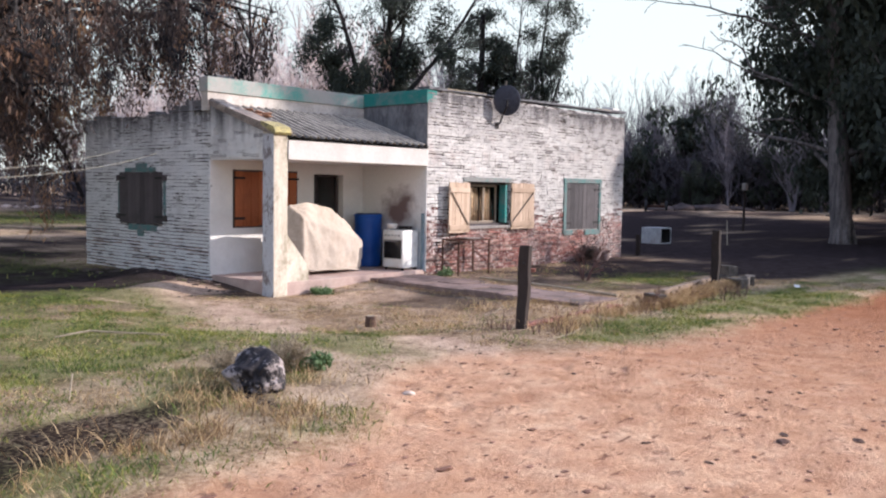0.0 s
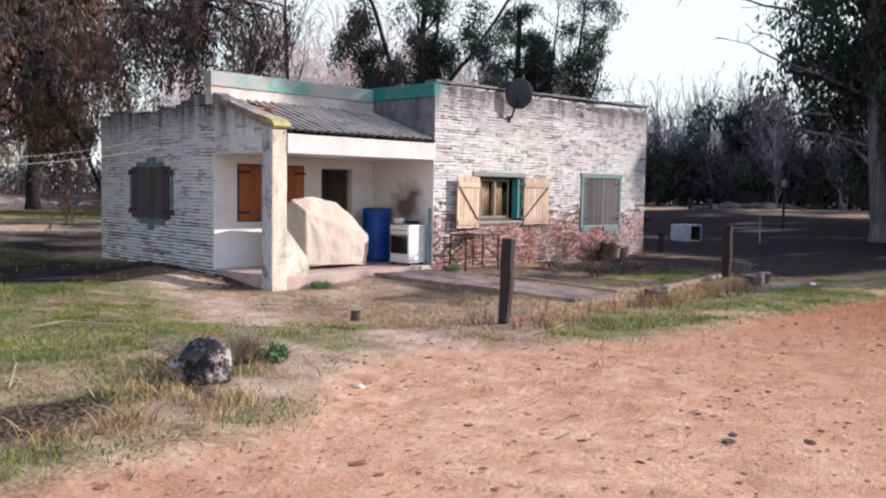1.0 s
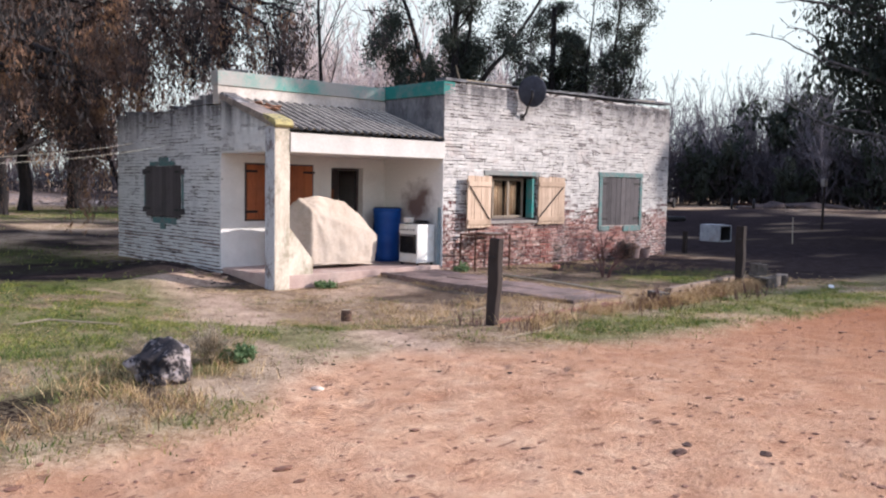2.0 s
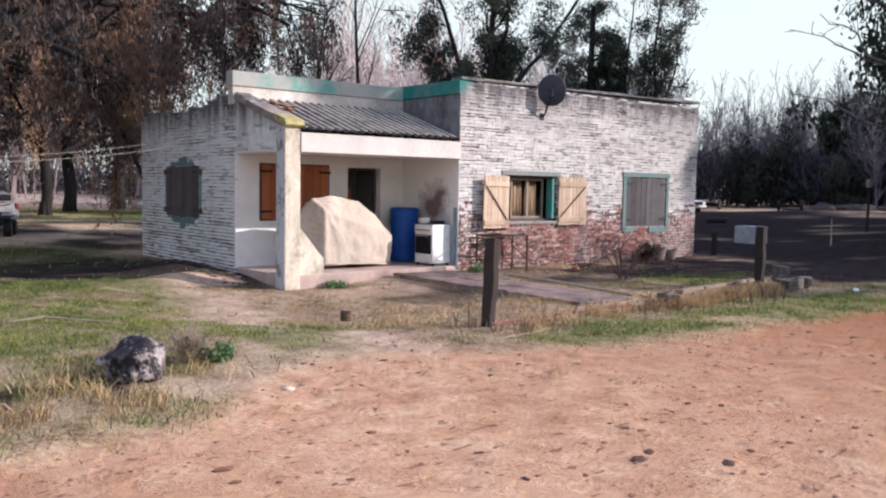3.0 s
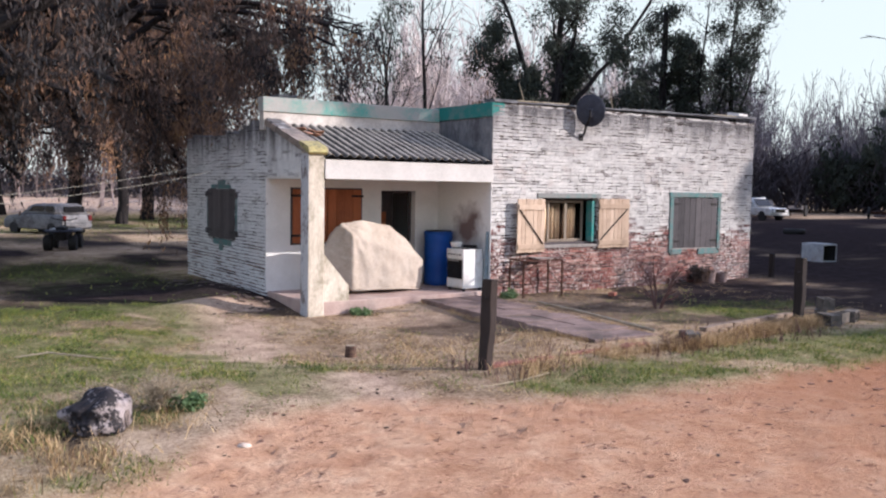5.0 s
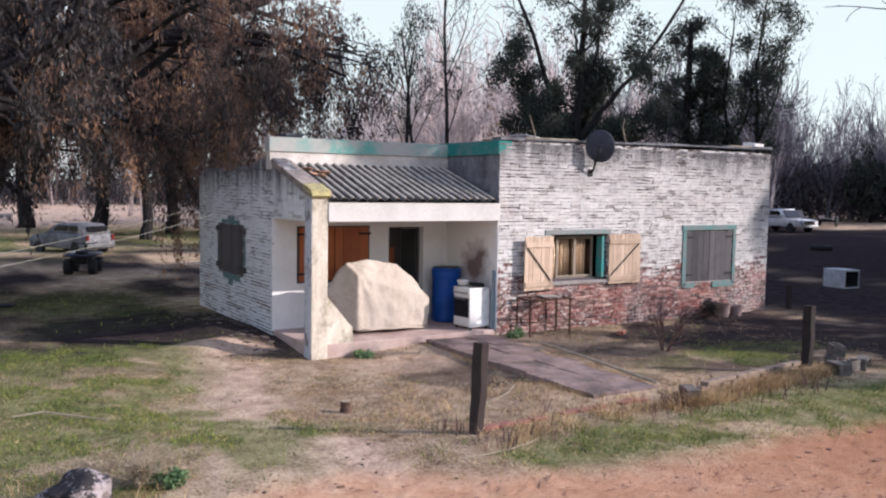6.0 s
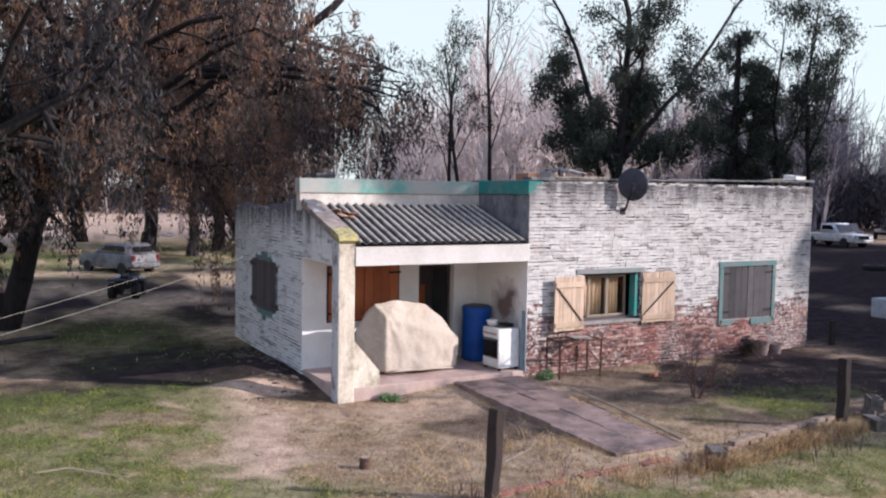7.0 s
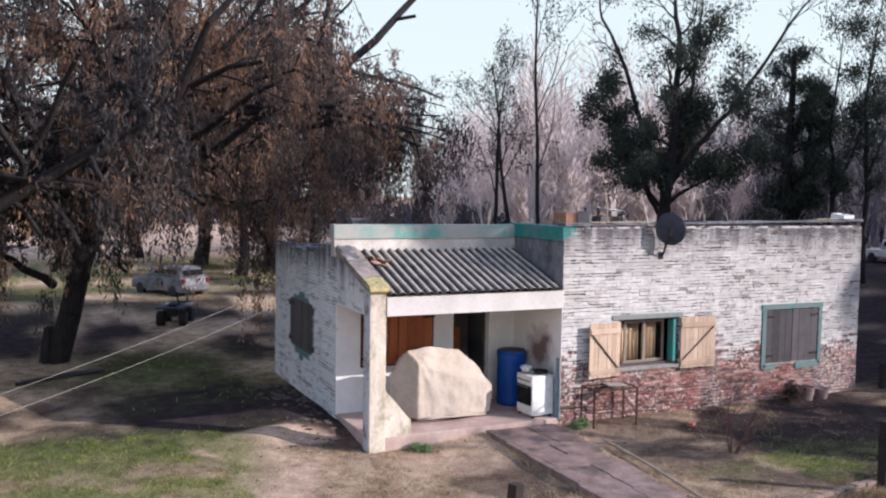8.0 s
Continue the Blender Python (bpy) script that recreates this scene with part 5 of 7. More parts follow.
def thicket(name, label, heading, dist, count, height, mat, seed):
    """A band of dark stems and twigs that stands in for the shade at a wood's foot."""
    r = np.random.default_rng(seed)
    a, d = np.radians(r.uniform(*heading, count)), r.uniform(*dist, count)
    p0 = np.stack([-7 + d * np.cos(a), -13 + d * np.sin(a), r.uniform(0, 0.6, count) * height], axis=1)
    w = np.stack([r.normal(0, 0.5, count), r.normal(0, 0.5, count), r.uniform(0.3, 1.2, count)], axis=1)
    p1 = p0 + w * r.uniform(0.6, 2.2, count)[:, None]
    rad = r.uniform(0.015, 0.1, count)
    tagged(part(name, mesh_of(name, *ribbons(np.column_stack([p0, p1, rad, rad * 0.4]), r)), mat), label, "thicket", kind="stuff")


# near-black twigs that put the shade within the woods into shape and colour
M_WOODSHADE = mottled("wood_shade_twigs", (0.04, 0.036, 0.043), (0.10, 0.088, 0.096), 0.4, 0.95, fine=4, bump=0.1, coords="Position")
thicket("thicket", "dark twigs for the shade inside the distant wood's foot", (5, 42), (100, 118), 30000, 9.5, M_WOODSHADE, 311)
thicket("thicket", "dark twigs for the shade inside the wood's foot", (42, 66), (74, 100), 14000, 4.0, M_WOODSHADE, 312)
thicket("thicket", "dark twigs for the shade behind the clearing's far edge", (66, 112), (118, 132), 12000, 4.5, M_WOODSHADE, 313)


# ---- brickwork ----
COURSE, BRICK = 0.068, 0.25


def courses(u0, u1, z0, ztop, holes, seed):
    """Bricks of a running bond round openings: rows of u, z, width, height, proud."""
    r = np.random.default_rng(seed)
    rows = []
    k = 0
    z = z0
    while z < 4.2:
        u = u0 - (BRICK / 2 if k % 2 else 0) + r.uniform(-0.02, 0.02)
        while u < u1:
            w = BRICK * r.uniform(0.9, 1.08)
            a, b = max(u, u0), min(u + w, u1)
            u += w
            if z + COURSE > ztop((a + b) / 2):
                continue
            spans = [(a, b)]
            for h in holes:
                if z + COURSE > h[2] + 0.02 and z < h[3] - 0.02:
                    spans = [q for s in spans for q in ((s[0], min(s[1], h[0])), (max(s[0], h[1]), s[1])) if q[1] - q[0] > 0.03]
            for c, d in spans:
                worn_edge = 0.046 * max(0.0, float(lattice(np.array((c + d) / 2), np.array(z * 6.0), 0.33, 9)) - 0.50) / 0.50
                rows.append(((c + d) / 2, z + COURSE / 2 + r.normal(0, 0.003), d - c - (r.uniform(0.001, 0.007) if z > 1.15 else r.uniform(0.006, 0.014)), COURSE - (r.uniform(0.003, 0.010) if z > 1.15 else r.uniform(0.012, 0.021)) - worn_edge, r.normal(0.0, 0.0022)))
        z += COURSE
        k += 1
    return np.array(rows)


CORNER = np.array([(-1, 0, -1), (1, 0, -1), (1, 0, 1), (-1, 0, 1), (-1, 1, -1), (1, 1, -1), (1, 1, 1), (-1, 1, 1)], dtype=float)
SKIN = np.array([(0, 1, 2, 3), (1, 5, 6, 2), (4, 0, 3, 7), (3, 2, 6, 7), (4, 5, 1, 0)])


def brick_skin(rows, along, seed, depth=0.06):
    """All bricks of a wall in one mesh; along 'x' for the front, 'y' for the end wall."""
    r = np.random.default_rng(seed)
    n = len(rows)
    c = np.broadcast_to(CORNER, (n, 8, 3)).copy()
    c[:, :, 0] = rows[:, None, 0] + c[:, :, 0] * rows[:, None, 2] / 2
    c[:, :, 2] = rows[:, None, 1] + c[:, :, 2] * rows[:, None, 3] / 2
    dep = depth if np.isscalar(depth) else np.asarray(depth)[:, None]
    c[:, :, 1] = np.where(CORNER[None, :, 1] > 0, dep, rows[:, None, 4])
    c[:, :4] += r.normal(0, 0.0018, (n, 4, 3))
    if along == "y":
        c = c[:, :, [1, 0, 2]]
    f = (np.arange(n)[:, None, None] * 8 + SKIN[None]).reshape(-1, 4)
    if along == "y":
        f = f[:, ::-1]
    return mesh_of("brickwork", c.reshape(-1, 3), f)


front_rows = courses(X1, W, -0.06, lambda u: TOP, [WIN1, WIN2], 501)
apart = (front_rows[:, 0] < 7.9) & (front_rows[:, 1] < 1.12)
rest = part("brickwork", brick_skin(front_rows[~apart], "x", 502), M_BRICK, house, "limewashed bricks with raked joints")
tagged(rest, kind="stuff")


def end_top(y):
    if y < YP + 0.25:
        return min(2.86 + (y - 0.3) * 0.37, 3.47)
    return float(np.interp(y, [2.15, 2.5, 2.75, 3.3, 6.7], [3.47, 3.45, 3.36, 3.27, 3.27])) + 0.09 * (lattice(np.array(y), np.array(0.0), 0.22, 5) - 0.5)


end_rows = courses(0.31, D, -0.06, end_top, [WINE, (0.31, YP, -1, 2.28)], 511)
end_deep = np.where(end_rows[:, 1] > 3.1, 0.26, 0.06)
tagged(part("brickwork", brick_skin(end_rows, "y", 512, end_deep), M_BRICK_END, house, "limewashed bricks with raked joints and a ragged top"), kind="stuff")

# ---- windows, shutters, door ----


def board_panel(parent, w, h, boards, thick, mat, gap=0.006, seed=0):
    """Upright boards side by side from x 0 to w, each an object of its own."""
    r = random.Random(seed)
    bw = w / boards
    for i in range(boards):
        dz = r.uniform(-0.008, 0.008)
        y = r.uniform(-0.003, 0.003)
        part("board", boxes((i * bw + gap / 2, (i + 1) * bw - gap / 2, y, thick, dz, h + dz), bevel=0.002), mat, parent)


def shutter(parent, m, w, h, mat, brace=0, boards=6, iron=None, rails=True, seed=1, straps=False):
    """A ledged board shutter; brace 1: its diagonal falls to the right, -1: to the left."""
    s = new("shutter")
    s.empty_display_size = 0.1
    s.parent = parent
    s.matrix_world = m
    board_panel(s, w, h, boards, 0.025, mat, seed=seed)
    if rails:
        for z in (h * 0.06, h * 0.80):
            part("rail", boxes((0.015, w - 0.015, -0.024, -0.004, z, z + 0.1), bevel=0.003), mat, s)
    if brace:
        a, b = ((0.04, h * 0.80), (w - 0.06, h * 0.16)) if brace > 0 else ((w - 0.06, h * 0.80), (0.04, h * 0.16))
        part("brace", tube([(a[0], -0.018, a[1]), (b[0], -0.018, b[1])], 0.012, 6), iron or M_IRON, s, "dark diagonal brace")
    if straps:
        for z in (h * 0.12, h * 0.86):
            x0, x1 = (-0.05, w * 0.3) if straps > 0 else (w * 0.7, w + 0.05)
            part("hinge", boxes((x0, x1, -0.014, -0.0035, z, z + 0.045), bevel=0.002), M_IRON, s, "black iron strap hinge")
    return s


def window_frame(parent, x0, x1, z0, z1, y, t, depth, mat, name="frame"):
    """Four members round an opening."""
    for row in ((x0, x0 + t, z0, z1), (x1 - t, x1, z0, z1), (x0 + t, x1 - t, z1 - t, z1), (x0 + t, x1 - t, z0, z0 + t)):
        part(name, boxes((row[0] + 0.001, row[1] - 0.001, y, y + depth, row[2] + 0.001, row[3] - 0.001), bevel=0.004), mat, parent)


def opening(name, label, category):
    return thing(name, label, category, kind="structure")


# wide window with open pine shutters
win = opening("window_1", "casement window with open pine shutters under a teal lintel", "window")
part("lintel", boxes((5.10, 6.88, -0.022, 0.1, 1.985, 2.085), bevel=0.006), worn_paint("greyed_teal_paint", (0.12, 0.24, 0.23), (0.30, 0.29, 0.275), 0.95, 4.0, lo=0.36, hi=0.5), win, "teal lintel board worn to grey")
part("sill", boxes((5.20, 6.86, -0.035, 0.24, 0.945, 1.005), bevel=0.008), M_CONCRETE, win, "rough cement sill")
window_frame(win, 5.27, 6.79, 1.005, 1.985, 0.12, 0.05, 0.09, M_DARKWOOD)
part("jamb_board", boxes((6.66, 6.735, 0.02, 0.2, 1.06, 1.93), bevel=0.004), worn_paint("bright_teal_paint", (0.015, 0.27, 0.24), (0.2, 0.26, 0.25), 0.6, 6.0), win, "bright teal inner shutter folded against the jamb")
M_SASH = plank_wood("pale_sash_wood", (0.15, 0.115, 0.085), (0.30, 0.24, 0.18))
for a, b, yy in ((5.52, 6.05, 0.16), (6.05, 6.56, 0.20)):
    window_frame(win, a, b, 1.06, 1.93, yy, 0.055, 0.035, M_SASH, "sash")
    p = part("pane", boxes((a + 0.055, b - 0.055, yy + 0.014, yy + 0.019, 1.115, 1.875)), M_GLASS, win)
    p.visible_shadow = False


def curtain(x0, x1, y, z0, z1, folds=9, amp=0.02):
    n = folds * 8
    xs = np.linspace(x0, x1, n + 1)
    ph = np.linspace(0, folds * 2 * np.pi, n + 1)
    ys = y + amp * np.sin(ph) + 0.006 * np.sin(ph * 2.7)
    v = np.concatenate([np.stack([xs, ys + o, np.full_like(xs, z)], axis=1) for o in (0, 0.004) for z in (z0, z1)])
    m = n + 1
    a = np.arange(n)
    q = np.concatenate([np.stack([a, a + 1, a + m + 1, a + m], 1), np.stack([a + 2 * m, a + 3 * m, a + 3 * m + 1, a + 2 * m + 1], 1), np.stack([a + m, a + m + 1, a + 3 * m + 1, a + 3 * m], 1), np.stack([a, a + 2 * m, a + 2 * m + 1, a + 1], 1)])
    return mesh_of("curtain", v, q, smooth=True)


part("curtain", curtain(5.5, 5.98, 0.30, 1.02, 1.86, 5), M_CURTAIN, win, "brown curtain hanging behind the panes")
part("curtain", curtain(6.06, 6.42, 0.30, 1.02, 1.86, 4), M_CURTAIN, win, "brown curtain hanging behind the panes")
shutter(win, pose(4.47, -0.155, 0.885, 0, 0.8, 7), 0.80, 1.08, M_PINE, 1, 7, seed=3)
shutter(win, pose(6.805, -0.045, 0.915, 0, 0, -1.5), 0.90, 1.06, M_PINE, -1, 8, seed=4)

# narrow window with closed grey shutters
win = opening("window_2", "window with closed grey board shutters in a worn teal frame", "window")
for row in ((9.08, 9.19, 0.74, 2.02), (10.77, 10.87, 0.74, 2.02), (9.06, 10.89, 2.025, 2.14), (9.12, 9.5, 0.70, 0.82), (10.1, 10.84, 0.68, 0.82)):
    part("frame", boxes((row[0], row[1], -0.025, 0.095, row[2], row[3]), bevel=0.006), M_TEAL, win)
part("sill", boxes((9.2, 10.76, 0.0, 0.2, 0.79, 0.838), bevel=0.006), M_CONCRETE, win)
shutter(win, pose(9.205, -0.005, 0.84), 0.765, 1.17, M_GREYWOOD, 0, 4, rails=False, seed=5, straps=1)
shutter(win, pose(9.985, -0.005, 0.84), 0.765, 1.17, M_GREYWOOD, 0, 4, rails=False, seed=6, straps=-1)

# end window, dark shutters in a patchy teal surround
win = opening("window_3", "closed dark brown shutters with patches of teal paint round them", "window")
turn = pose(0, 0, 0, 0, 0, -90)
for y0, y1, z0, z1 in ((3.78, 4.98, 2.06, 2.15), (4.1, 4.55, 2.15, 2.24), (3.75, 4.85, 0.86, 0.985), (4.25, 4.5, 0.74, 0.86), (5.2, 5.27, 1.2, 1.85), (3.42, 3.5, 1.1, 1.9)):
    part("teal_patch", boxes((-0.012, 0.02, y0, y1, z0, z1), bevel=0.004), M_TEAL, win, "patch of old teal paint on mortar")
shutter(win, pose(-0.015, 5.2, 1.01) @ turn, 0.83, 1.05, M_DARKWOOD, 0, 5, rails=False, seed=7, straps=1)
shutter(win, pose(-0.015, 4.365, 1.01) @ turn, 0.83, 1.05, M_DARKWOOD, 0, 5, rails=False, seed=8, straps=-1)
for y in (5.24, 3.44):
    for z in (1.12, 1.92):
        part("hinge_block", boxes((-0.04, 0.02, y - 0.06, y + 0.06, z - 0.045, z + 0.075), bevel=0.006), M_DARKWOOD, win)

# porch window and door
win = opening("window_4", "closed red varnished board shutters under the porch", "window")
window_frame(win, 0.50, 2.07, 1.0, 2.12, YP - 0.012, 0.035, 0.1, M_DARKWOOD)
shutter(win, pose(0.54, YP - 0.03, 1.035), 0.74, 1.05, M_REDWOOD, 0, 4, rails=False, seed=9, straps=1)
shutter(win, pose(1.295, YP - 0.03, 1.035), 0.74, 1.05, M_REDWOOD, 0, 4, rails=False, seed=10, straps=-1)
door = opening("door_1", "open doorway with a dark board door leaf", "door")
window_frame(door, 2.525, 3.345, 0.02, 2.075, YP + 0.16, 0.05, 0.08, M_DARKWOOD)
leaf = new("leaf")
leaf.parent = door
leaf.matrix_world = pose(2.58, YP + 0.25, 0.13, 0, 0, 32)
board_panel(leaf, 0.70, 1.9, 6, 0.035, M_DARKWOOD, seed=12)
part("panel", boxes((0.08, 0.35, -0.012, 0.0, 0.9, 1.5), bevel=0.004), M_REDWOOD, leaf, "red-brown lower panel")

# ---- things on the porch ----
stove = thing("stove", "old white enamel cooker with a dark oven door on the porch", "stove", pose(3.62, 0.43, 0.13, 0, 0, -86))
SW, SD, SH = 0.52, 0.5, 0.82
part("body", boxes((-SW / 2, SW / 2, -SD / 2, SD / 2, 0.05, SH - 0.03), bevel=0.012), M_ENAMEL, stove)
part("oven_door", boxes((-SW / 2 + 0.03, SW / 2 - 0.03, -SD / 2 - 0.02, -SD / 2 - 0.002, 0.24, 0.62), bevel=0.008), M_BLACK, stove, "black glass oven door")
part("drawer", boxes((-SW / 2 + 0.02, SW / 2 - 0.02, -SD / 2 - 0.015, -SD / 2 - 0.002, 0.07, 0.22), bevel=0.006), M_ENAMEL, stove)
part("control_panel", boxes((-SW / 2 + 0.01, SW / 2 - 0.01, -SD / 2 - 0.018, -SD / 2 - 0.002, 0.65, 0.78), bevel=0.006), M_ENAMEL, stove)
part("handle", tube([(-0.18, -SD / 2 - 0.05, 0.6), (0.18, -SD / 2 - 0.05, 0.6)], 0.01), M_GALV, stove)
for i in range(5):
    k = part("knob", lathe([(0.018, 0), (0.018, 0.02), (0.012, 0.025)], 12), M_BLACK, stove)
    k.matrix_local = pose(-0.18 + 0.09 * i, -SD / 2 - 0.018, 0.715, 90)
part("hob", boxes((-SW / 2 - 0.005, SW / 2 + 0.005, -SD / 2 - 0.01, SD / 2, SH - 0.028, SH), bevel=0.006), M_ENAMEL, stove, "white enamel hob")
for gx0, gy0 in ((-0.13, -0.11), (0.13, -0.11), (-0.13, 0.12), (0.13, 0.12)):
    g = bmesh.new()
    for a in range(4):
        tube([(gx0, gy0, SH + 0.025), (gx0 + 0.1 * math.cos(a * math.pi / 2), gy0 + 0.1 * math.sin(a * math.pi / 2), SH + 0.02)], 0.006, 5, g)
    part("pan_support", g, M_IRON, stove)
for fx in (-0.22, 0.22):
    for fy in (-0.2, 0.2):
        part("foot", boxes((fx - 0.02, fx + 0.02, fy - 0.02, fy + 0.02, 0.0, 0.052)), M_BLACK, stove)
basin = thing("basin", "small white plastic basin on the cooker", "basin", pose(3.48, 0.55, 0.978, 0, 0, -50))
part("bowl", lathe([(0.09, 0), (0.12, 0.09), (0.125, 0.1), (0.115, 0.1), (0.085, 0.012)], 20), M_ENAMEL, basin, smooth=True)
tray = thing("oven_tray", "sooty round pan lying on the cooker", "pan", pose(3.68, 0.36, 0.982, 0, 3, 20))
part("pan", lathe([(0.13, 0), (0.155, 0.045), (0.16, 0.047), (0.15, 0.045), (0.125, 0.008)], 20), M_IRON, tray, smooth=True)

barrel = thing("barrel", "tall blue plastic water barrel in the porch corner", "barrel", pose(3.63, 1.42, 0.13) @ Matrix.Diagonal((1, 1, 0.96, 1)))
prof = [(0.27, 0.0), (0.292, 0.03)]
for i in range(1, 24):
    z = 0.03 + i * 0.045
    prof.append((0.292 + 0.006 * math.sin(i * 0.9) - (0.006 if i in (8, 16) else 0), z))
prof += [(0.285, 1.11), (0.30, 1.125), (0.30, 1.155), (0.285, 1.165)]
part("drum", lathe(prof, 32), M_BLUE, barrel, smooth=True)
part("rim", lathe([(0.296, 1.10), (0.306, 1.105), (0.306, 1.13), (0.296, 1.135)], 32), M_BLUE, barrel, smooth=True)
part("lid", lathe([(0.27, 1.1655), (0.27, 1.18), (0.25, 1.185)], 32), mottled("black_lid", (0.01, 0.015, 0.03), (0.03, 0.035, 0.05), 5, 0.5), barrel, "dark lid")

pipe = thing("water_pipe", "grey plastic pipe leaning by the porch corner", "pipe")
part("pipe", tube([(3.9, 0.08, 0.13), (3.895, 0.07, 1.3)], 0.035, 10), mottled("grey_blue_pipe", (0.12, 0.17, 0.2), (0.2, 0.25, 0.28), 5, 0.6), pipe)


def draped():
    """Canvas thrown over a bulky load: a hull of tent points, its edges softened, then worked into hanging folds."""
    bm = bmesh.new()
    pts = [(1.2, 0.64, 0.20), (1.95, 0.58, 0.20), (2.78, 0.74, 0.16), (2.83, 0.71, 0.75), (1.22, 0.68, 1.22), (1.11, 0.98, 1.48), (1.65, 1.0, 1.51), (2.25, 1.08, 1.43), (2.56, 0.93, 1.12),
           (0.79, 1.2, 0.92), (0.83, 1.2, 0.45), (1.0, 1.05, 0.16), (1.0, 1.3, 1.2), (1.05, 1.3, 0.15), (2.55, 1.25, 0.15), (2.7, 1.12, 0.78)]
    for q in pts:
        bm.verts.new(q)
    bmesh.ops.convex_hull(bm, input=bm.verts[:])
    bmesh.ops.delete(bm, geom=[v for v in bm.verts if not v.link_faces], context="VERTS")
    for _ in range(5):
        long = [e for e in bm.edges if e.calc_length() > 0.055]
        bmesh.ops.subdivide_edges(bm, edges=long, cuts=1)
        bmesh.ops.triangulate(bm, faces=[f for f in bm.faces if len(f.verts) > 3])
    for _ in range(1):
        bmesh.ops.smooth_vert(bm, verts=bm.verts[:], factor=0.5, use_axis_x=True, use_axis_y=True, use_axis_z=True)
    bm.normal_update()
    for v in bm.verts:
        c = v.co.copy()
        u = c.x * 0.9 + c.y
        low = max(0.0, 1.0 - c.z / 1.3)
        pull = math.atan2(c.x - 1.22, 1.45 - c.z) * 4.5          # folds fan out from the load's raised corner
        fold = 0.030 * noise.noise(Vector((pull, 1.7, 0.0))) + (0.010 + 0.028 * low) * noise.noise(Vector((u * 4.0, c.z * 0.7, 4.0)))
        fold -= 0.022 * abs(noise.noise(Vector((c.x * 4.6 + c.z, c.y * 4.0, c.z * 4.2 - c.x)))) + 0.010 * abs(noise.noise(c * 10))
        fold += 0.014 * noise.noise(Vector((c.x * 3.0 + c.z * 2.0, c.y * 3.0, c.z * 3.0))) + 0.005 * noise.noise(c * 14)
        v.co += v.normal * fold
        if c.z < 0.34 and c.y < 0.95:
            v.co.z += 0.05 * max(0.0, noise.noise(Vector((c.x * 2.6, 3.3, 0))) + 0.25) * (0.34 - c.z) / 0.2
        v.co.z = max(v.co.z, 0.138)
    return bm


cover = thing("tarpaulin", "beige canvas tarpaulin draped over a bulky load on the porch", "tarpaulin")
part("canvas", draped(), M_CANVAS, cover, smooth=True)
hem = [(1.24, 0.71, 0.2), (1.5, 0.655, 0.225), (1.75, 0.645, 0.235), (2.0, 0.65, 0.22), (2.3, 0.69, 0.215), (2.6, 0.76, 0.18), (2.84, 0.83, 0.16)]
part("loose_hem", tube([(x - 0.06, y - 0.10, z) for x, y, z in hem], [0.008, 0.016, 0.02, 0.018, 0.02, 0.014, 0.008], 8), M_CANVAS, cover, "turned-up hem", smooth=True)

# ---- satellite dish ----
DISH_WAY = Vector((math.cos(radians(41)) * math.cos(radians(14)), math.sin(radians(41)) * math.cos(radians(14)), math.sin(radians(14))))
DISH_AT = Vector((6.24, -0.29, 3.80))
dish = thing("satellite_dish", "dark grey satellite dish seen from behind on a bent wall mast", "satellite dish", look(DISH_AT, DISH_AT - DISH_WAY))
prof = [(0.001, 0.0), (0.08, 0.003), (0.16, 0.012), (0.22, 0.024), (0.27, 0.04), (0.298, 0.052), (0.304, 0.05), (0.298, 0.042), (0.27, 0.03), (0.22, 0.014), (0.16, 0.002), (0.08, -0.007), (0.001, -0.01)]
b = lathe(prof, 40)
bmesh.ops.scale(b, vec=(1.0, 1.12, 1.0), verts=b.verts[:])
part("reflector", b, M_DISH, dish, smooth=True)
part("back_plate", boxes((-0.05, 0.05, -0.11, 0.05, -0.05, -0.012), bevel=0.006), M_DISH, dish)
plate = DISH_AT - DISH_WAY * 0.045
for name, geo, lab in (("mast", tube([plate + Vector((0, 0, 0.03)), plate + Vector((0.0, 0.0, -0.12)), (6.215, -0.2, 3.5), (6.25, -0.1, 3.33), (6.25, -0.012, 3.27)], 0.022, 10), "dark steel wall mast"),
                       ("wall_plate", boxes((6.19, 6.31, -0.02, -0.004, 3.19, 3.34), bevel=0.004), "")):
    o = part(name, geo, M_IRON, dish, lab)
    o.matrix_parent_inverse = dish.matrix_world.inverted()
part("feed_arm", tube([(0.0, -0.3, 0.045), (0.0, -0.33, 0.14), (0.01, -0.26, 0.36)], 0.011, 8), M_IRON, dish, "thin feed arm")
part("receiver", lathe([(0.02, 0.0), (0.03, 0.02), (0.03, 0.08), (0.022, 0.1)], 14, at=(0.01, -0.23, 0.33)), M_CONCRETE, dish)

# ---- on the roof ----
box_ob = thing("roof_tray", "white plastic tray on the corner of the roof", "tray", pose(11.75, 0.3, 4.0, 8, 0, 10))
part("tray", boxes((-0.22, 0.22, -0.16, 0.16, 0.0, 0.025), (-0.22, -0.2, -0.16, 0.16, 0.025, 0.12), (0.2, 0.22, -0.16, 0.16, 0.025, 0.12), (-0.2, 0.2, -0.16, -0.14, 0.025, 0.12), (-0.2, 0.2, 0.14, 0.16, 0.025, 0.12)), M_ENAMEL, box_ob)
sheet = thing("roof_sheet_scrap", "bent scrap of pale sheet metal on the roof", "scrap metal", pose(5.1, 0.55, 3.83, 4, 8, 25))
part("sheet", boxes((-0.22, 0.22, -0.15, 0.15, 0.0, 0.012), (0.2, 0.24, -0.15, 0.15, 0.012, 0.06)), M_GALV, sheet)
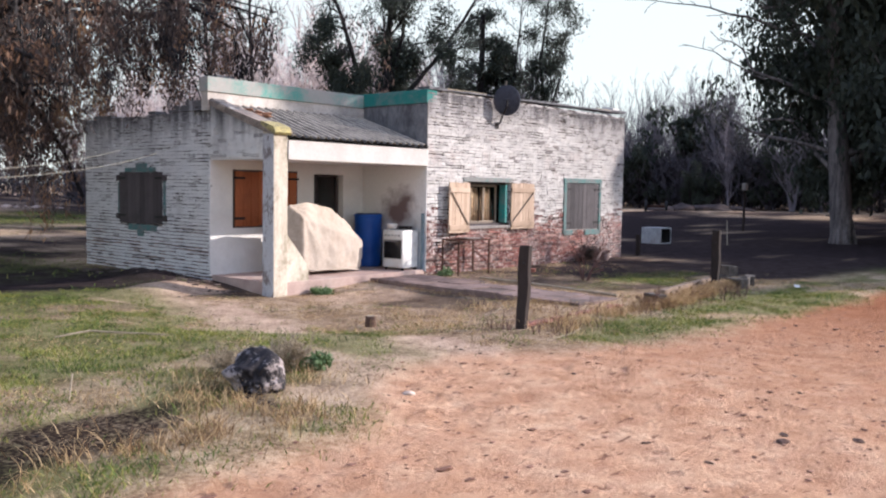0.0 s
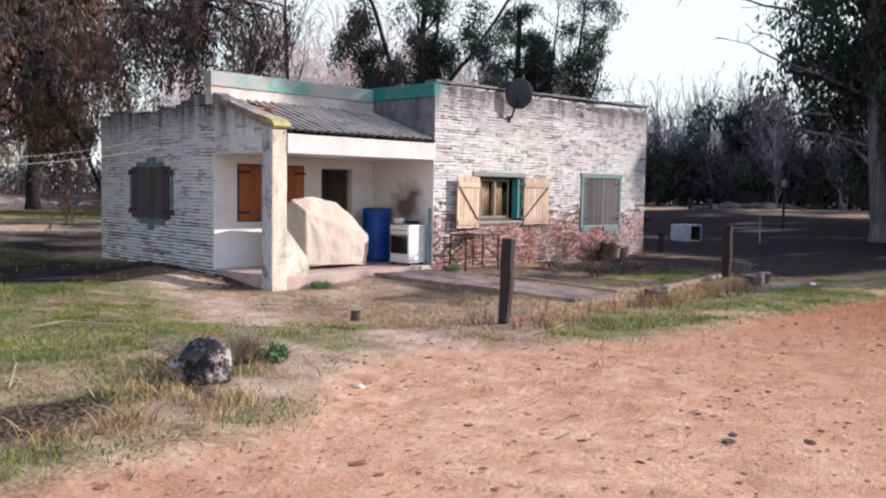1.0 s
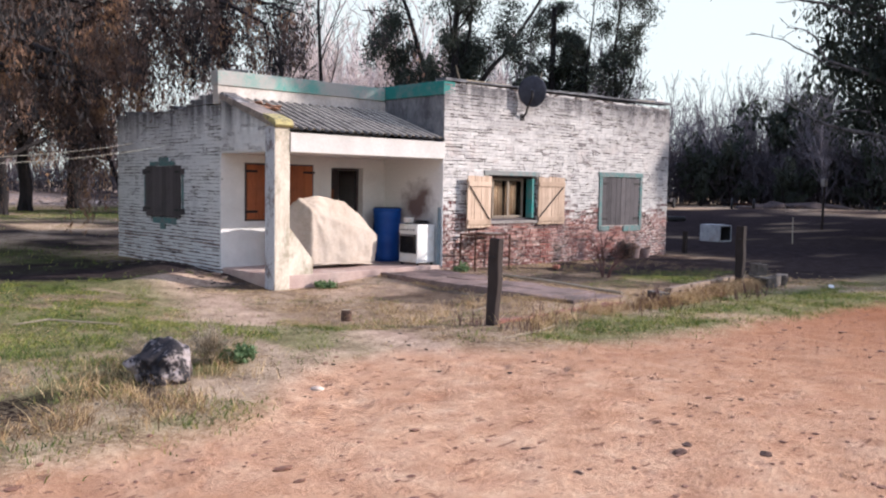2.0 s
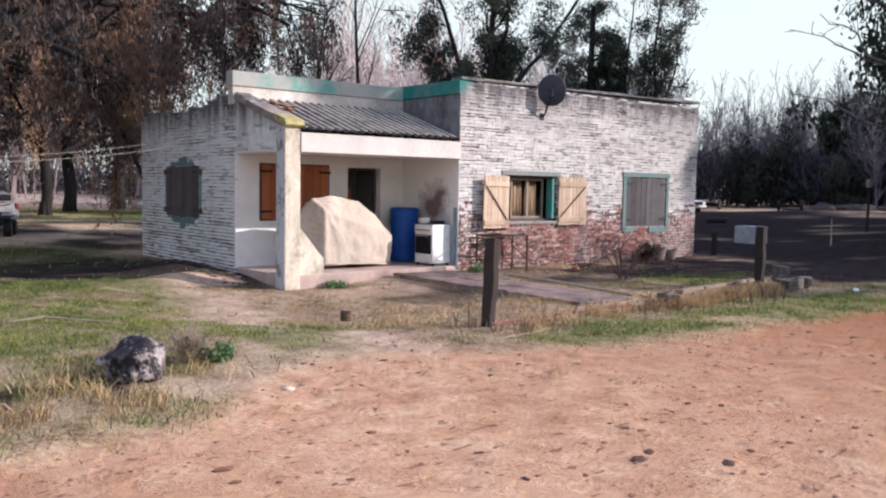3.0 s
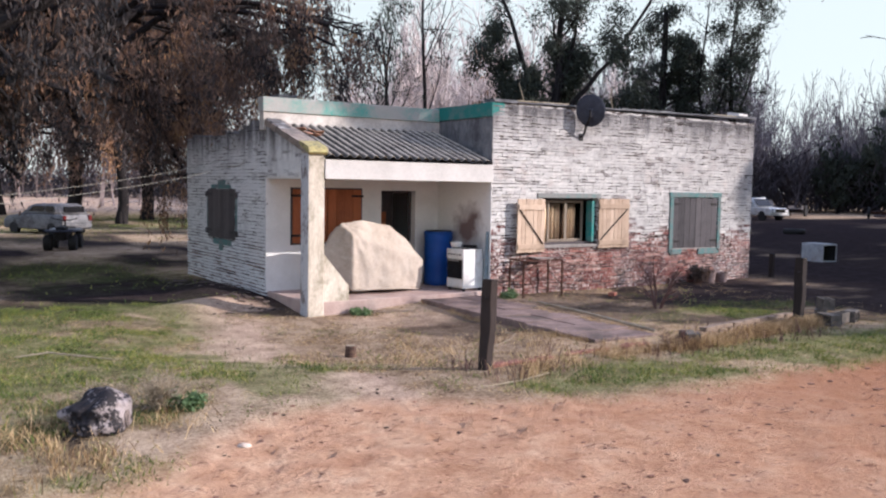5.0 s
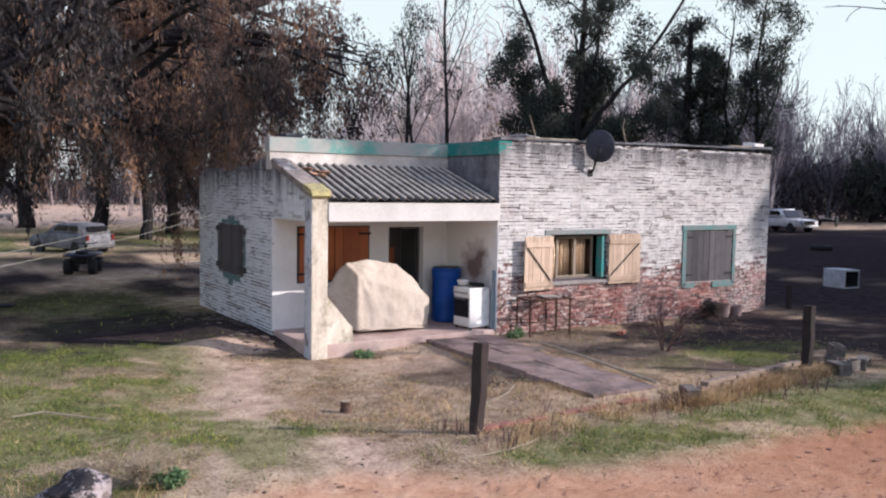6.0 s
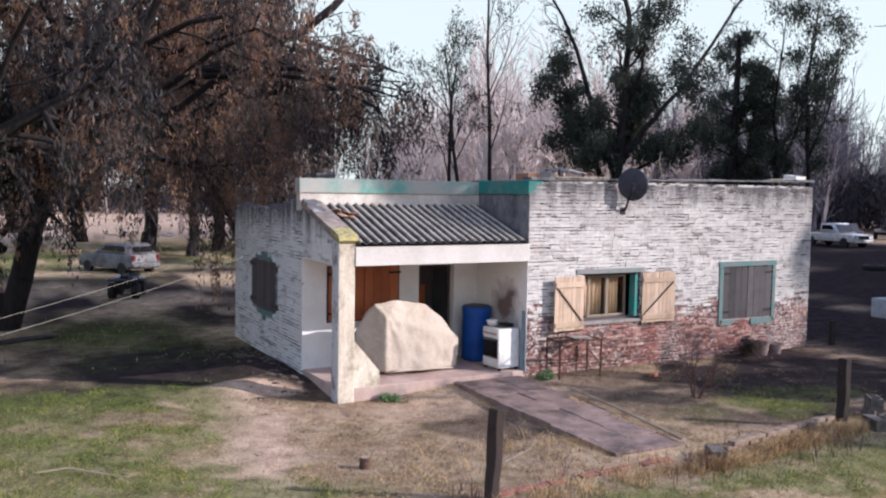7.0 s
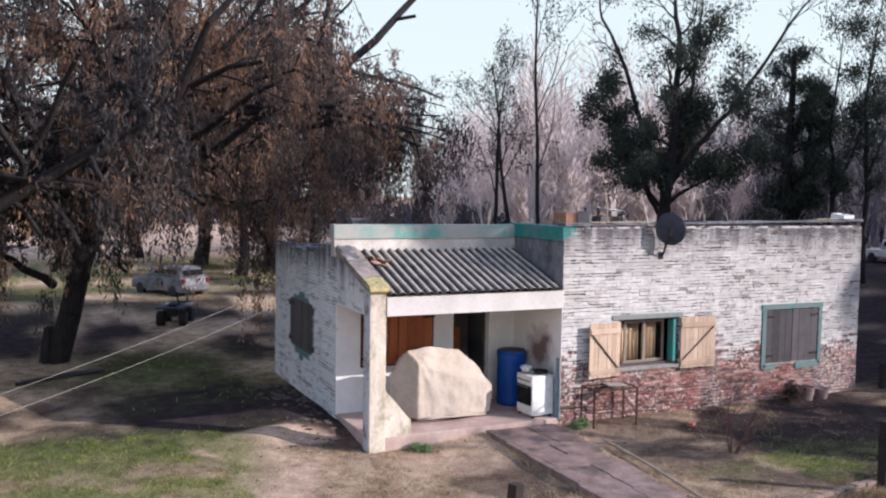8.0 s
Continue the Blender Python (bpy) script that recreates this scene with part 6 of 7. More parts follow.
for q, s, rz, mat, lab in (((5.95, 3.0, 3.6), (0.26, 0.2, 0.46), 15, plank_wood("crate_boards", (0.26, 0.12, 0.07), (0.50, 0.28, 0.18)), "orange-brown wooden crate of junk on the flat roof"),
                           ((6.3, 2.8, 3.6), (0.12, 0.14, 0.50), 40, M_CONCRETE, "pale cement box on the flat roof")):
    cr = thing("roof_crate", lab, "crate", pose(*q, 0, 0, rz), group="crates on the roof")
    part("crate", boxes((-s[0], s[0], -s[1], s[1], 0, s[2]), bevel=0.015), mat, cr)
hutch = thing("roof_hutch", "dark hutch under a tilted pale sheet on the flat roof", "hutch", pose(6.98, 3.0, 3.6, 0, 0, 8))
part("box", boxes((-0.3, 0.32, -0.2, 0.2, 0, 0.38), bevel=0.03), M_DARKWOOD, hutch)
part("sheet", prism([(-0.46, 0.585), (0.44, 0.49), (0.44, 0.505), (-0.46, 0.602)], -0.28, 0.28), M_ENAMEL, hutch, "tilted pale roof sheet")
for x in (-0.4, 0.38):
    for y in (-0.22, 0.22):
        part("leg", boxes((x - 0.015, x + 0.015, y - 0.015, y + 0.015, 0, 0.58 - 0.105 * (x + 0.4))), M_GREYWOOD, hutch)
part("loose_sheet", prism([(0.34, 0.36), (0.66, 0.20), (0.67, 0.215), (0.35, 0.375)], -0.2, 0.2), M_ENAMEL, hutch, "bent white sheet leaning on the hutch")
for pts, lab in (([(6.55, 2.2, 3.6), (6.52, 2.25, 4.2), (6.40, 2.3, 4.62)], "thin bare cane leaning on the roof"), ([(7.75, 2.4, 3.6), (7.72, 2.4, 4.0), (7.66, 2.4, 4.1), (7.6, 2.4, 4.06)], "bent piece of pipe on the roof"),
                 ([(8.8, 1.6, 3.6), (8.78, 1.6, 4.05), (8.66, 1.6, 4.4), (8.72, 1.6, 4.62)], "crooked pale stick on the roof")):
    st = thing("roof_stick", lab, "stick", group="sticks on the roof")
    part("stick", tube(pts, 0.016, 6), M_STRAWSTEM, st)
for x0, x1, lab in ((4.6, 6.0, "pale plank lying along the parapet"), (10.7, 11.5, "pale plank lying near the roof's corner")):
    pk = thing("roof_plank", lab, "plank", pose((x0 + x1) / 2, 0.14, 3.905 + 0.0137 * ((x0 + x1) / 2 - X1), 0, -0.78, 1.5))
    part("board", boxes((-(x1 - x0) / 2, (x1 - x0) / 2, -0.05, 0.05, 0, 0.022), bevel=0.004), M_STRAWSTEM, pk)
chim = thing("chimney_stub", "short mildewed chimney stub behind the parapet", "chimney", pose(0.62, 2.5, 3.1))
part("stack", boxes((-0.17, 0.17, -0.17, 0.17, 0, 0.78), bevel=0.02), M_SIDE, chim)
part("cap", boxes((-0.2, 0.2, -0.2, 0.2, 0.78, 0.83), bevel=0.01), M_SIDE, chim)

shard_me = bpy.data.meshes.new("tile_shard")
bb = boxes((-0.09, 0.09, -0.06, 0.06, 0, 0.016), bevel=0.004)
bb.to_mesh(shard_me)
bb.free()
shard_me.materials.append(mottled("orange_tile", (0.33, 0.16, 0.10), (0.5, 0.29, 0.19), 10, 0.9))
for x, y, rz in ((0.52, 1.15, 20), (0.66, 1.32, 70), (0.50, 1.42, 130), (0.78, 1.22, 160), (0.62, 1.02, 100)):
    o = new("tile_shard", shard_me)
    o.matrix_world = pose(x, y, 2.685 + 0.16 * 0.313 + y * 0.313 + 0.035, 17, 4, rz)
    tagged(o, "broken orange tile lying on the porch roof", "tile", "tile shards on the porch roof")

# ---- front yard ----
table = thing("table", "rusty iron table frame with a loose pale board against the wall", "table", pose(4.84, -0.34, 0.0, 0, 0, -3))
for x in (-0.48, 0.48):
    for y in (-0.22, 0.24):
        part("leg", boxes((x - 0.016, x + 0.016, y - 0.016, y + 0.016, -0.03, 0.76), bevel=0.003), M_RUST, table)
for y in (-0.22, 0.24):
    part("rail", boxes((-0.465, 0.465, y - 0.014, y + 0.014, 0.732, 0.762), bevel=0.003), M_RUST, table)
    part("stretcher", tube([(-0.47, y, 0.3), (0.47, y, 0.29)], 0.009), M_RUST, table)
for x in (-0.48, 0.0, 0.48):
    part("cross_rail", boxes((x - 0.012, x + 0.012, -0.205, 0.225, 0.735, 0.759)), M_RUST, table)
part("brace", tube([(0.48, -0.22, 0.25), (0.48, 0.24, 0.5)], 0.009), M_RUST, table)
slab = thing("loose_board", "pale warped board lying on the table frame", "board", pose(4.98, -0.30, 0.765, 0, 2, -10))
part("board", boxes((-0.2, 0.22, -0.14, 0.14, 0, 0.02), bevel=0.006), M_CONCRETE, slab)

path_th = thing("garden_path", "worn cement path with a raised kerb from the porch to the gate", "path", kind="structure")
pr = random.Random(5)
for j in range(8):
    y1 = -0.02 - j * 0.6
    y0 = y1 - 0.585
    left, right = 2.42 - 0.02 * j, 3.75 - 0.045 * j
    mid = left + (right - left) * pr.uniform(0.42, 0.6)
    for a, b in ((left, mid - 0.008), (mid + 0.008, right)):
        sl = part("slab", boxes((a, b, y0, y1, -0.1, 0.05 + pr.uniform(-0.014, 0.014)), bevel=0.012), M_PATH, path_th)
for j in range(6):
    y1 = -0.05 - j * 0.8
    part("kerb", boxes((2.28 - 0.026 * j, 2.40 - 0.026 * j, y1 - 0.785, y1, -0.1, 0.075 + pr.uniform(-0.01, 0.01)), bevel=0.012), M_PATH, path_th, "grey cement kerb")
pole = thing("long_pole", "pale wooden pole lying along the path", "pole")
part("pole", tube([(3.98, -1.4, 0.075), (3.8, -2.8, 0.085), (3.47, -4.75, 0.075)], 0.026, 8), M_STRAWSTEM, pole)

# low brick kerb beside the gate, built brick by brick
bed = thing("brick_kerb", "low old brick kerb of a flower bed by the gate", "kerb")
brick_me = bpy.data.meshes.new("brick")
bb = boxes((-0.122, 0.122, -0.058, 0.058, -0.029, 0.029), bevel=0.006)
bb.to_mesh(brick_me)
bb.free()
brick_me.materials.append(M_SOOT)
p0, p1 = Vector((3.55, -5.45, 0)), Vector((6.22, -5.12, 0))
along = (p1 - p0).normalized()
ang = math.degrees(math.atan2(along.y, along.x))
for k in range(4):
    for i in range(10):
        o = new("brick", brick_me)
        o.parent = bed
        q = p0 + along * (0.26 * i + (0.13 if k % 2 else 0.0) + 0.12)
        o.matrix_local = pose(q.x + pr.uniform(-0.012, 0.012), q.y + pr.uniform(-0.022, 0.022), 0.0 + 0.062 * k + pr.uniform(-0.003, 0.003), pr.uniform(-3, 3), pr.uniform(-2, 2), ang + pr.uniform(-6, 6))


edging = thing("brick_edging", "row of old red bricks sunk in the ground by the post", "edging")
edge_me = brick_me.copy()
edge_me.materials.clear()
edge_me.materials.append(mottled("worn_red_brick", (0.16, 0.06, 0.045), (0.34, 0.16, 0.12), 10, 0.95, fine=60, bump=0.5))
for i in range(11):
    if i in (4, 8):
        continue
    x, y = 0.0 + 0.262 * i, -5.36 + 0.012 * i
    o = new("brick", edge_me)
    o.parent = edging
    o.matrix_local = pose(x, y + pr.uniform(-0.02, 0.02), float(ground_height(x, y)) + pr.uniform(0.0, 0.018), pr.uniform(-4, 4), pr.uniform(-5, 5), 2 + pr.uniform(-8, 8))
# pale scrap of paper in the verge
scrap = thing("paper_scrap", "crumpled white paper scrap in the grass", "litter", pose(7.6, -6.3, float(ground_height(7.6, -6.3)) + 0.01, 10, 5, 30))
part("paper", prism([(-0.06, 0.0), (-0.02, 0.035), (0.03, 0.02), (0.07, 0.045), (0.065, 0.055), (0.025, 0.032), (-0.02, 0.047), (-0.065, 0.01)], -0.045, 0.045), M_ENAMEL, scrap)


def post(at, h, w, lean, label):
    th = thing("fence_post", label, "post", pose(*at, lean[0], lean[1], lean[2]), group="fence posts by the gate")
    bm = boxes((-w, w, -w, w, -0.4, h), bevel=0.015)
    bmesh.ops.subdivide_edges(bm, edges=[e for e in bm.edges if abs(e.verts[0].co.z - e.verts[1].co.z) > 0.3], cuts=8)
    for v in bm.verts:
        v.co += Vector((noise.noise(v.co * 3), noise.noise(v.co * 3 + Vector((9, 0, 0))), 0.6 * noise.noise(v.co * 6) if v.co.z > h - 0.05 else 0)) * 0.028
    part("shaft", bm, M_POST, th)
    part("staple", boxes((-w - 0.012, -w + 0.002, -0.02, 0.02, h * 0.78, h * 0.8)), M_IRON, th)
    return th


post((-0.24, -5.46, 0.0), 1.10, 0.068, (1.0, 2.0, 20), "dark weathered wooden fence post leaning slightly")
post((6.36, -5.2, 0.0), 1.12, 0.07, (0, 0.5, 10), "dark square wooden gate post beside old blocks")

block_me = bpy.data.meshes.new("block")
bb = boxes((-0.19, 0.19, -0.095, -0.065, 0, 0.19), (-0.19, 0.19, 0.065, 0.095, 0, 0.19), (-0.19, -0.16, -0.065, 0.065, 0, 0.19), (0.16, 0.19, -0.065, 0.065, 0, 0.19), (-0.015, 0.015, -0.065, 0.065, 0, 0.19))
bb.to_mesh(block_me)
bb.free()
# cement darkened for the shadow that the blocks lie in
block_me.materials.append(mottled("shaded_cement", (0.045, 0.04, 0.036), (0.17, 0.145, 0.125), 6, 0.95))
for at, rot in (((6.72, -5.42, 0.10), (90, 0, 70)), ((7.2, -5.42, 0.0), (0, 0, 12)), ((7.55, -5.3, 0.1), (90, 0, 20)), ((7.35, -5.05, 0.19), (0, 0, 50)), ((7.3, -5.0, 0.0), (0, 0, 30)), ((3.2, -5.5, 0.1), (90, 0, 60))):
    o = new("cement_block", block_me)
    o.matrix_world = pose(*at, *rot)
    tagged(o, "old hollow cement block lying in the grass", "cement block", "loose blocks by the gate")

log_th = thing("log", "charred log end with pale peeled patches in dry grass", "log", pose(-4.66, -5.78, 0.13, 0, 0, 25))
bm = bmesh.new()
bmesh.ops.create_icosphere(bm, subdivisions=5, radius=1.0)
for v in bm.verts:
    d = v.co.copy()
    k = 1 + 0.30 * noise.noise(d * 1.6 + Vector((3.1, 0, 0))) + 0.20 * (0.4 - abs(noise.noise(d * 3.4))) + 0.05 * noise.noise(d * 9)
    q = Vector((d.x * 0.33 * k, d.y * 0.24 * k, d.z * 0.19 * k))
    q.z += 0.04 * math.exp(-((q.x + 0.02) / 0.14) ** 2) * max(d.z, 0)          # a broken peak
    flat = q.x * 0.62 - q.y * 0.78                                              # sawn end
    if flat > 0.20:
        q -= Vector((0.62, -0.78, 0)) * (flat - 0.20) * 0.85
    v.co = q
part("wood", bm, M_CHAR, log_th, smooth=True)
bm = bmesh.new()
for k, rr in enumerate((0.088, 0.06, 0.034)):
    lathe([(rr, 0.0), (rr, 0.006 + 0.003 * k), (rr - 0.012, 0.008 + 0.003 * k)], 18, bm)
cutf = part("cut_face", bm, mottled("grey_cut_wood", (0.05, 0.04, 0.04), (0.24, 0.19, 0.17), 20, 0.9), log_th, "grey sawn end with rings")
cutf.matrix_local = look(Vector((0.13, -0.165, -0.01)), Vector((0.13, -0.165, -0.01)) - Vector((0.62, -0.78, 0.1)))

stump = thing("stump", "small sawn stump in the trodden yard", "stump", pose(-0.95, -3.38, -0.15))
part("stem", lathe([(0.085, 0), (0.075, 0.08), (0.07, 0.17), (0.066, 0.175)], 14), mottled("brown_stump_bark", (0.05, 0.03, 0.022), (0.17, 0.10, 0.07), 9, 0.95, fine=40, bump=0.5), stump)
part("cut_face", lathe([(0.06, 0.1755), (0.06, 0.178)], 14), M_STRAWSTEM, stump, "pale sawn face")


def stick(pts, rad, label, mat=None):
    th = thing("stick", label, "stick", group="fallen sticks")
    part("branch", tube([(x, y, z - 0.02 + float(ground_height(x, y))) for x, y, z in pts], rad, 6), mat or M_STRAWSTEM, th)


stick([(-4.9, -2.35, 0.06), (-4.55, -2.45, 0.09), (-3.9, -3.0, 0.05)], [0.01, 0.014, 0.008], "dry bent stick lying on the grass")
stick([(0.75, -4.2, 0.05), (1.3, -4.0, 0.08), (1.7, -3.6, 0.07), (1.75, -3.3, 0.05)], 0.006, "curved dry stalk lying in the grass")
stick([(-0.9, -6.3, 0.05), (-0.3, -6.25, 0.06), (0.2, -6.1, 0.05)], 0.006, "straight dry stalk on the verge")
stick([(-6.1, -5.2, 0.04), (-5.95, -4.95, 0.2)], [0.008, 0.006], "short dry stick in the grass")
stick([(-5.7, 7.1, 0.06), (-4.6, 7.8, 0.08), (-3.9, 8.2, 0.06)], 0.05, "fallen branch beside the gum tree", M_BARK)

plank = thing("plank", "weathered reddish planks lying beside the gum tree", "plank", pose(-4.75, 7.75, 0.06, 0, 0, 25))
part("board", boxes((-0.95, 0.95, -0.13, 0.0, 0, 0.05), bevel=0.006), M_GREYWOOD, plank)
part("board", boxes((-0.9, 1.0, 0.01, 0.14, 0, 0.045), bevel=0.006), plank_wood("red_plank", (0.14, 0.06, 0.04), (0.26, 0.13, 0.09)), plank)

red_brick = thing("loose_brick", "single broken red brick on bare earth", "brick", pose(6.22, -1.1, 0.03, 0, 0, 30))
part("brick", boxes((-0.1, 0.1, -0.06, 0.06, 0, 0.07), bevel=0.01), mottled("bright_brick", (0.22, 0.075, 0.05), (0.36, 0.15, 0.1), 10, 0.9), red_brick)
for q, rz, sc in (((10.15, -0.28, 0), 10, 1.0), ((10.62, -0.3, 0), 30, 0.8)):
    pot = thing("planter", "grey cement planter at the foot of the wall", "planter", pose(*q, 0, 0, rz), group="planters at the wall")
    part("pot", lathe([(0.15 * sc, 0), (0.2 * sc, 0.3 * sc), (0.215 * sc, 0.31 * sc), (0.18 * sc, 0.31 * sc), (0.17 * sc, 0.27 * sc)], 16), M_PINKPOT, pot)
corner_post = thing("short_post", "short dark post beyond the house corner", "post", pose(12.85, -0.1, 0))
part("shaft", boxes((-0.06, 0.06, -0.05, 0.05, -0.2, 0.62), bevel=0.01), M_POST, corner_post)

# clothes lines from the end wall across the yard
for a, b, sag in (((0.0, 2.95, 2.58), (-9.2, -7.2, 1.78), 0.24), ((0.0, 4.2, 2.66), (-9.2, -6.6, 1.8), 0.22)):
    pts = [Vector(a).lerp(Vector(b), i / 24) - Vector((0, 0, sag * 4 * (i / 24) * (1 - i / 24))) for i in range(25)]
    ln = thing("clothes_line", "pale cord strung from the end wall across the yard", "cord", group="cords across the yard")
    part("cord", tube(pts, 0.0034, 5), M_WIRE, ln)
prop = thing("line_pole", "rough wooden pole that holds the cords", "pole", pose(-9.2, -6.9, 0))
part("shaft", tube([(0, 0, -0.3), (0.02, 0, 1.9)], [0.06, 0.045], 8), M_POST, prop)

# ---- far things ----
fridge = thing("old_freezer", "discarded white freezer box lying open on its side", "freezer", pose(18.75, 2.35, 0.02, 0, 0, -98) @ Matrix.Scale(0.9, 4))
# white shell greyed and stained, the shade on it put into the colour
M_DULLWHITE = mottled("shaded_white_shell", (0.26, 0.26, 0.27), (0.46, 0.46, 0.46), 3.0, 0.6, fine=25, stain=(0.18, 0.13, 0.1), stain_amount=0.5)
part("shell", boxes((-0.45, 0.45, -0.35, 0.35, 0, 0.05), (-0.45, 0.45, -0.35, 0.35, 0.58, 0.63), (-0.45, 0.45, 0.3, 0.35, 0.05, 0.58), (-0.45, 0.45, -0.35, -0.3, 0.05, 0.58), (-0.45, -0.4, -0.3, 0.3, 0.05, 0.58)), M_DULLWHITE, fridge)
# black inner panels carry the shade of the open box
part("lining", boxes((-0.395, -0.385, -0.295, 0.295, 0.055, 0.575), (-0.38, 0.43, -0.296, -0.29, 0.056, 0.574), (-0.38, 0.43, 0.29, 0.296, 0.056, 0.574), (-0.38, 0.43, -0.288, 0.288, 0.053, 0.058), (-0.38, 0.43, -0.288, 0.288, 0.572, 0.577)), M_RUBBER, fridge, "black lining for the shade inside the box")


def wheel(parent, at, r, w, rz=0):
    ty = part("wheel", lathe([(r * 0.62, -w / 2), (r * 0.95, -w / 2), (r, -w / 3), (r, w / 3), (r * 0.95, w / 2), (r * 0.62, w / 2)], 20), M_RUBBER, parent)
    ty.matrix_local = pose(*at, 90, 0, rz)
    part("rim", lathe([(r * 0.6, -w / 2.4), (r * 0.6, w / 2.4), (r * 0.2, w / 2.2)], 16), M_GALV, ty)


def vehicle(name, label, m, side, width, cabin, paint, wheels, r, glass_rows):
    """A car from its side outline (x forward), with a narrowing cabin, window openings and wheels."""
    th = thing(name, label, "car", m)
    bm = prism(side, -width / 2, width / 2)
    bmesh.ops.bevel(bm, geom=bm.edges[:], offset=0.05, segments=3, profile=0.6, affect="EDGES")
    part("body", bm, paint, th, smooth=True)
    bm = prism(cabin, -width / 2 + 0.06, width / 2 - 0.06)
    top = max(v[1] for v in cabin)
    low = min(v[1] for v in cabin)
    for v in bm.verts:
        v.co.y *= 1 - 0.16 * (v.co.z - low) / (top - low)
    bmesh.ops.bevel(bm, geom=bm.edges[:], offset=0.04, segments=2, affect="EDGES")
    part("cabin", bm, paint, th, smooth=True)
    for pts in glass_rows:
        for s in (-1, 1):
            zm = sum(q[1] for q in pts) / len(pts)
            y = s * (width / 2 - 0.06) * (1 - 0.16 * (zm - low) / (top - low))
            g = part("side_window", prism(pts, y - 0.012, y + 0.02), M_BLACK, th, "dark window opening")
    for x in wheels:
        for s in (-1, 1):
            wheel(th, (x, s * (width / 2 - 0.08), r), r, 0.19)
    return th


M_SILVER = mottled("dusty_burnt_silver", (0.05, 0.05, 0.055), (0.24, 0.235, 0.24), 1.6, 0.6, 0.1, fine=25, bump=0.1, stain=(0.03, 0.022, 0.02), stain_amount=0.9)
M_WHITEPAINT = mottled("old_white_car_paint", (0.5, 0.5, 0.5), (0.68, 0.68, 0.67), 2.0, 0.5, 0.1, fine=25, bump=0.05, stain=(0.22, 0.16, 0.12), stain_amount=0.5)
hatch = vehicle("hatchback", "wrecked silver hatchback without glass under the trees", pose(-0.2, 24.2, 0.0, 0, 0, 120) @ Matrix.Scale(0.85, 4),
                [(-1.95, 0.28), (-2.0, 0.62), (-1.92, 0.98), (0.75, 0.98), (1.75, 0.86), (2.0, 0.66), (1.98, 0.28)], 1.68,
                [(-1.9, 0.95), (-1.55, 1.40), (-1.3, 1.48), (0.0, 1.46), (0.3, 1.38), (0.95, 0.95)], M_SILVER, (-1.25, 1.3), 0.3,
                [[(-1.45, 1.0), (-1.3, 1.36), (-0.75, 1.38), (-0.72, 1.0)], [(-0.65, 1.0), (-0.68, 1.38), (0.05, 1.36), (0.55, 1.0)]])
part("rear_window", boxes((-1.83, -1.70, -0.55, 0.55, 1.08, 1.36), bevel=0.02), M_BLACK, hatch, "broken rear window")
part("windscreen", prism([(0.42, 1.34), (0.50, 1.34), (0.98, 1.0), (0.90, 1.0)], -0.6, 0.6), M_BLACK, hatch)
part("bumper", boxes((-2.06, -1.95, -0.78, 0.78, 0.36, 0.55), bevel=0.03), M_SILVER, hatch)
for s in (-1, 1):
    part("tail_light", boxes((-2.02, -1.93, s * 0.72 - 0.08, s * 0.72 + 0.08, 0.7, 0.95), bevel=0.01), mottled("dull_red_lens", (0.08, 0.01, 0.01), (0.16, 0.02, 0.02), 5, 0.3), hatch, "dull red tail light")

pick = vehicle("pickup_truck", "old white pickup truck with a dark grille on open ground", pose(50.5, 28.0, 0.0, 0, 0, -98),
               [(-2.5, 0.45), (-2.55, 0.95), (0.6, 1.02), (2.15, 1.0), (2.4, 0.9), (2.42, 0.45)], 1.85,
               [(-0.9, 1.0), (-0.85, 1.72), (0.35, 1.74), (0.95, 1.0)], M_WHITEPAINT, (-1.6, 1.55), 0.38,
               [[(-0.65, 1.08), (-0.62, 1.6), (0.25, 1.6), (0.62, 1.08)]])
part("windscreen", prism([(0.46, 1.66), (0.54, 1.66), (0.99, 1.1), (0.91, 1.1)], -0.66, 0.66), M_BLACK, pick)
part("grille", boxes((2.36, 2.47, -0.75, 0.75, 0.66, 0.92), bevel=0.01), M_BLACK, pick, "black grille")
part("bumper", boxes((2.38, 2.52, -0.9, 0.9, 0.42, 0.6), bevel=0.03), M_GALV, pick)
for s in (-1, 1):
    part("headlight", boxes((2.40, 2.48, s * 0.62 - 0.12, s * 0.62 + 0.12, 0.7, 0.88), bevel=0.01), M_ENAMEL, pick)

atv = thing("quad_bike", "small dark quad bike parked on bare earth", "quad bike", pose(-1.15, 15.6, 0, 0, 0, 70))
for x in (-0.48, 0.5):
    for y in (-0.36, 0.36):
        wheel(atv, (x, y, 0.25), 0.25, 0.22)
part("seat", boxes((-0.55, 0.1, -0.14, 0.14, 0.62, 0.74), bevel=0.05), M_RUBBER, atv)
part("body", boxes((-0.6, 0.6, -0.17, 0.17, 0.32, 0.62), bevel=0.05), M_IRON, atv)
part("front_guard", boxes((0.22, 0.78, -0.46, 0.46, 0.56, 0.64), bevel=0.03), M_GALV, atv, "pale scratched guard")
part("rear_guard", boxes((-0.78, -0.22, -0.46, 0.46, 0.58, 0.64), bevel=0.025), M_DISH, atv)
part("handlebar", tube([(0.2, -0.38, 0.98), (0.28, -0.15, 0.92), (0.28, 0.15, 0.92), (0.2, 0.38, 0.98)], 0.016), M_IRON, atv)
part("steering_stem", tube([(0.42, 0, 0.58), (0.28, 0, 0.93)], 0.025), M_IRON, atv)
part("rack", boxes((0.3, 0.75, -0.3, 0.3, 0.68, 0.7), bevel=0.005), M_IRON, atv)

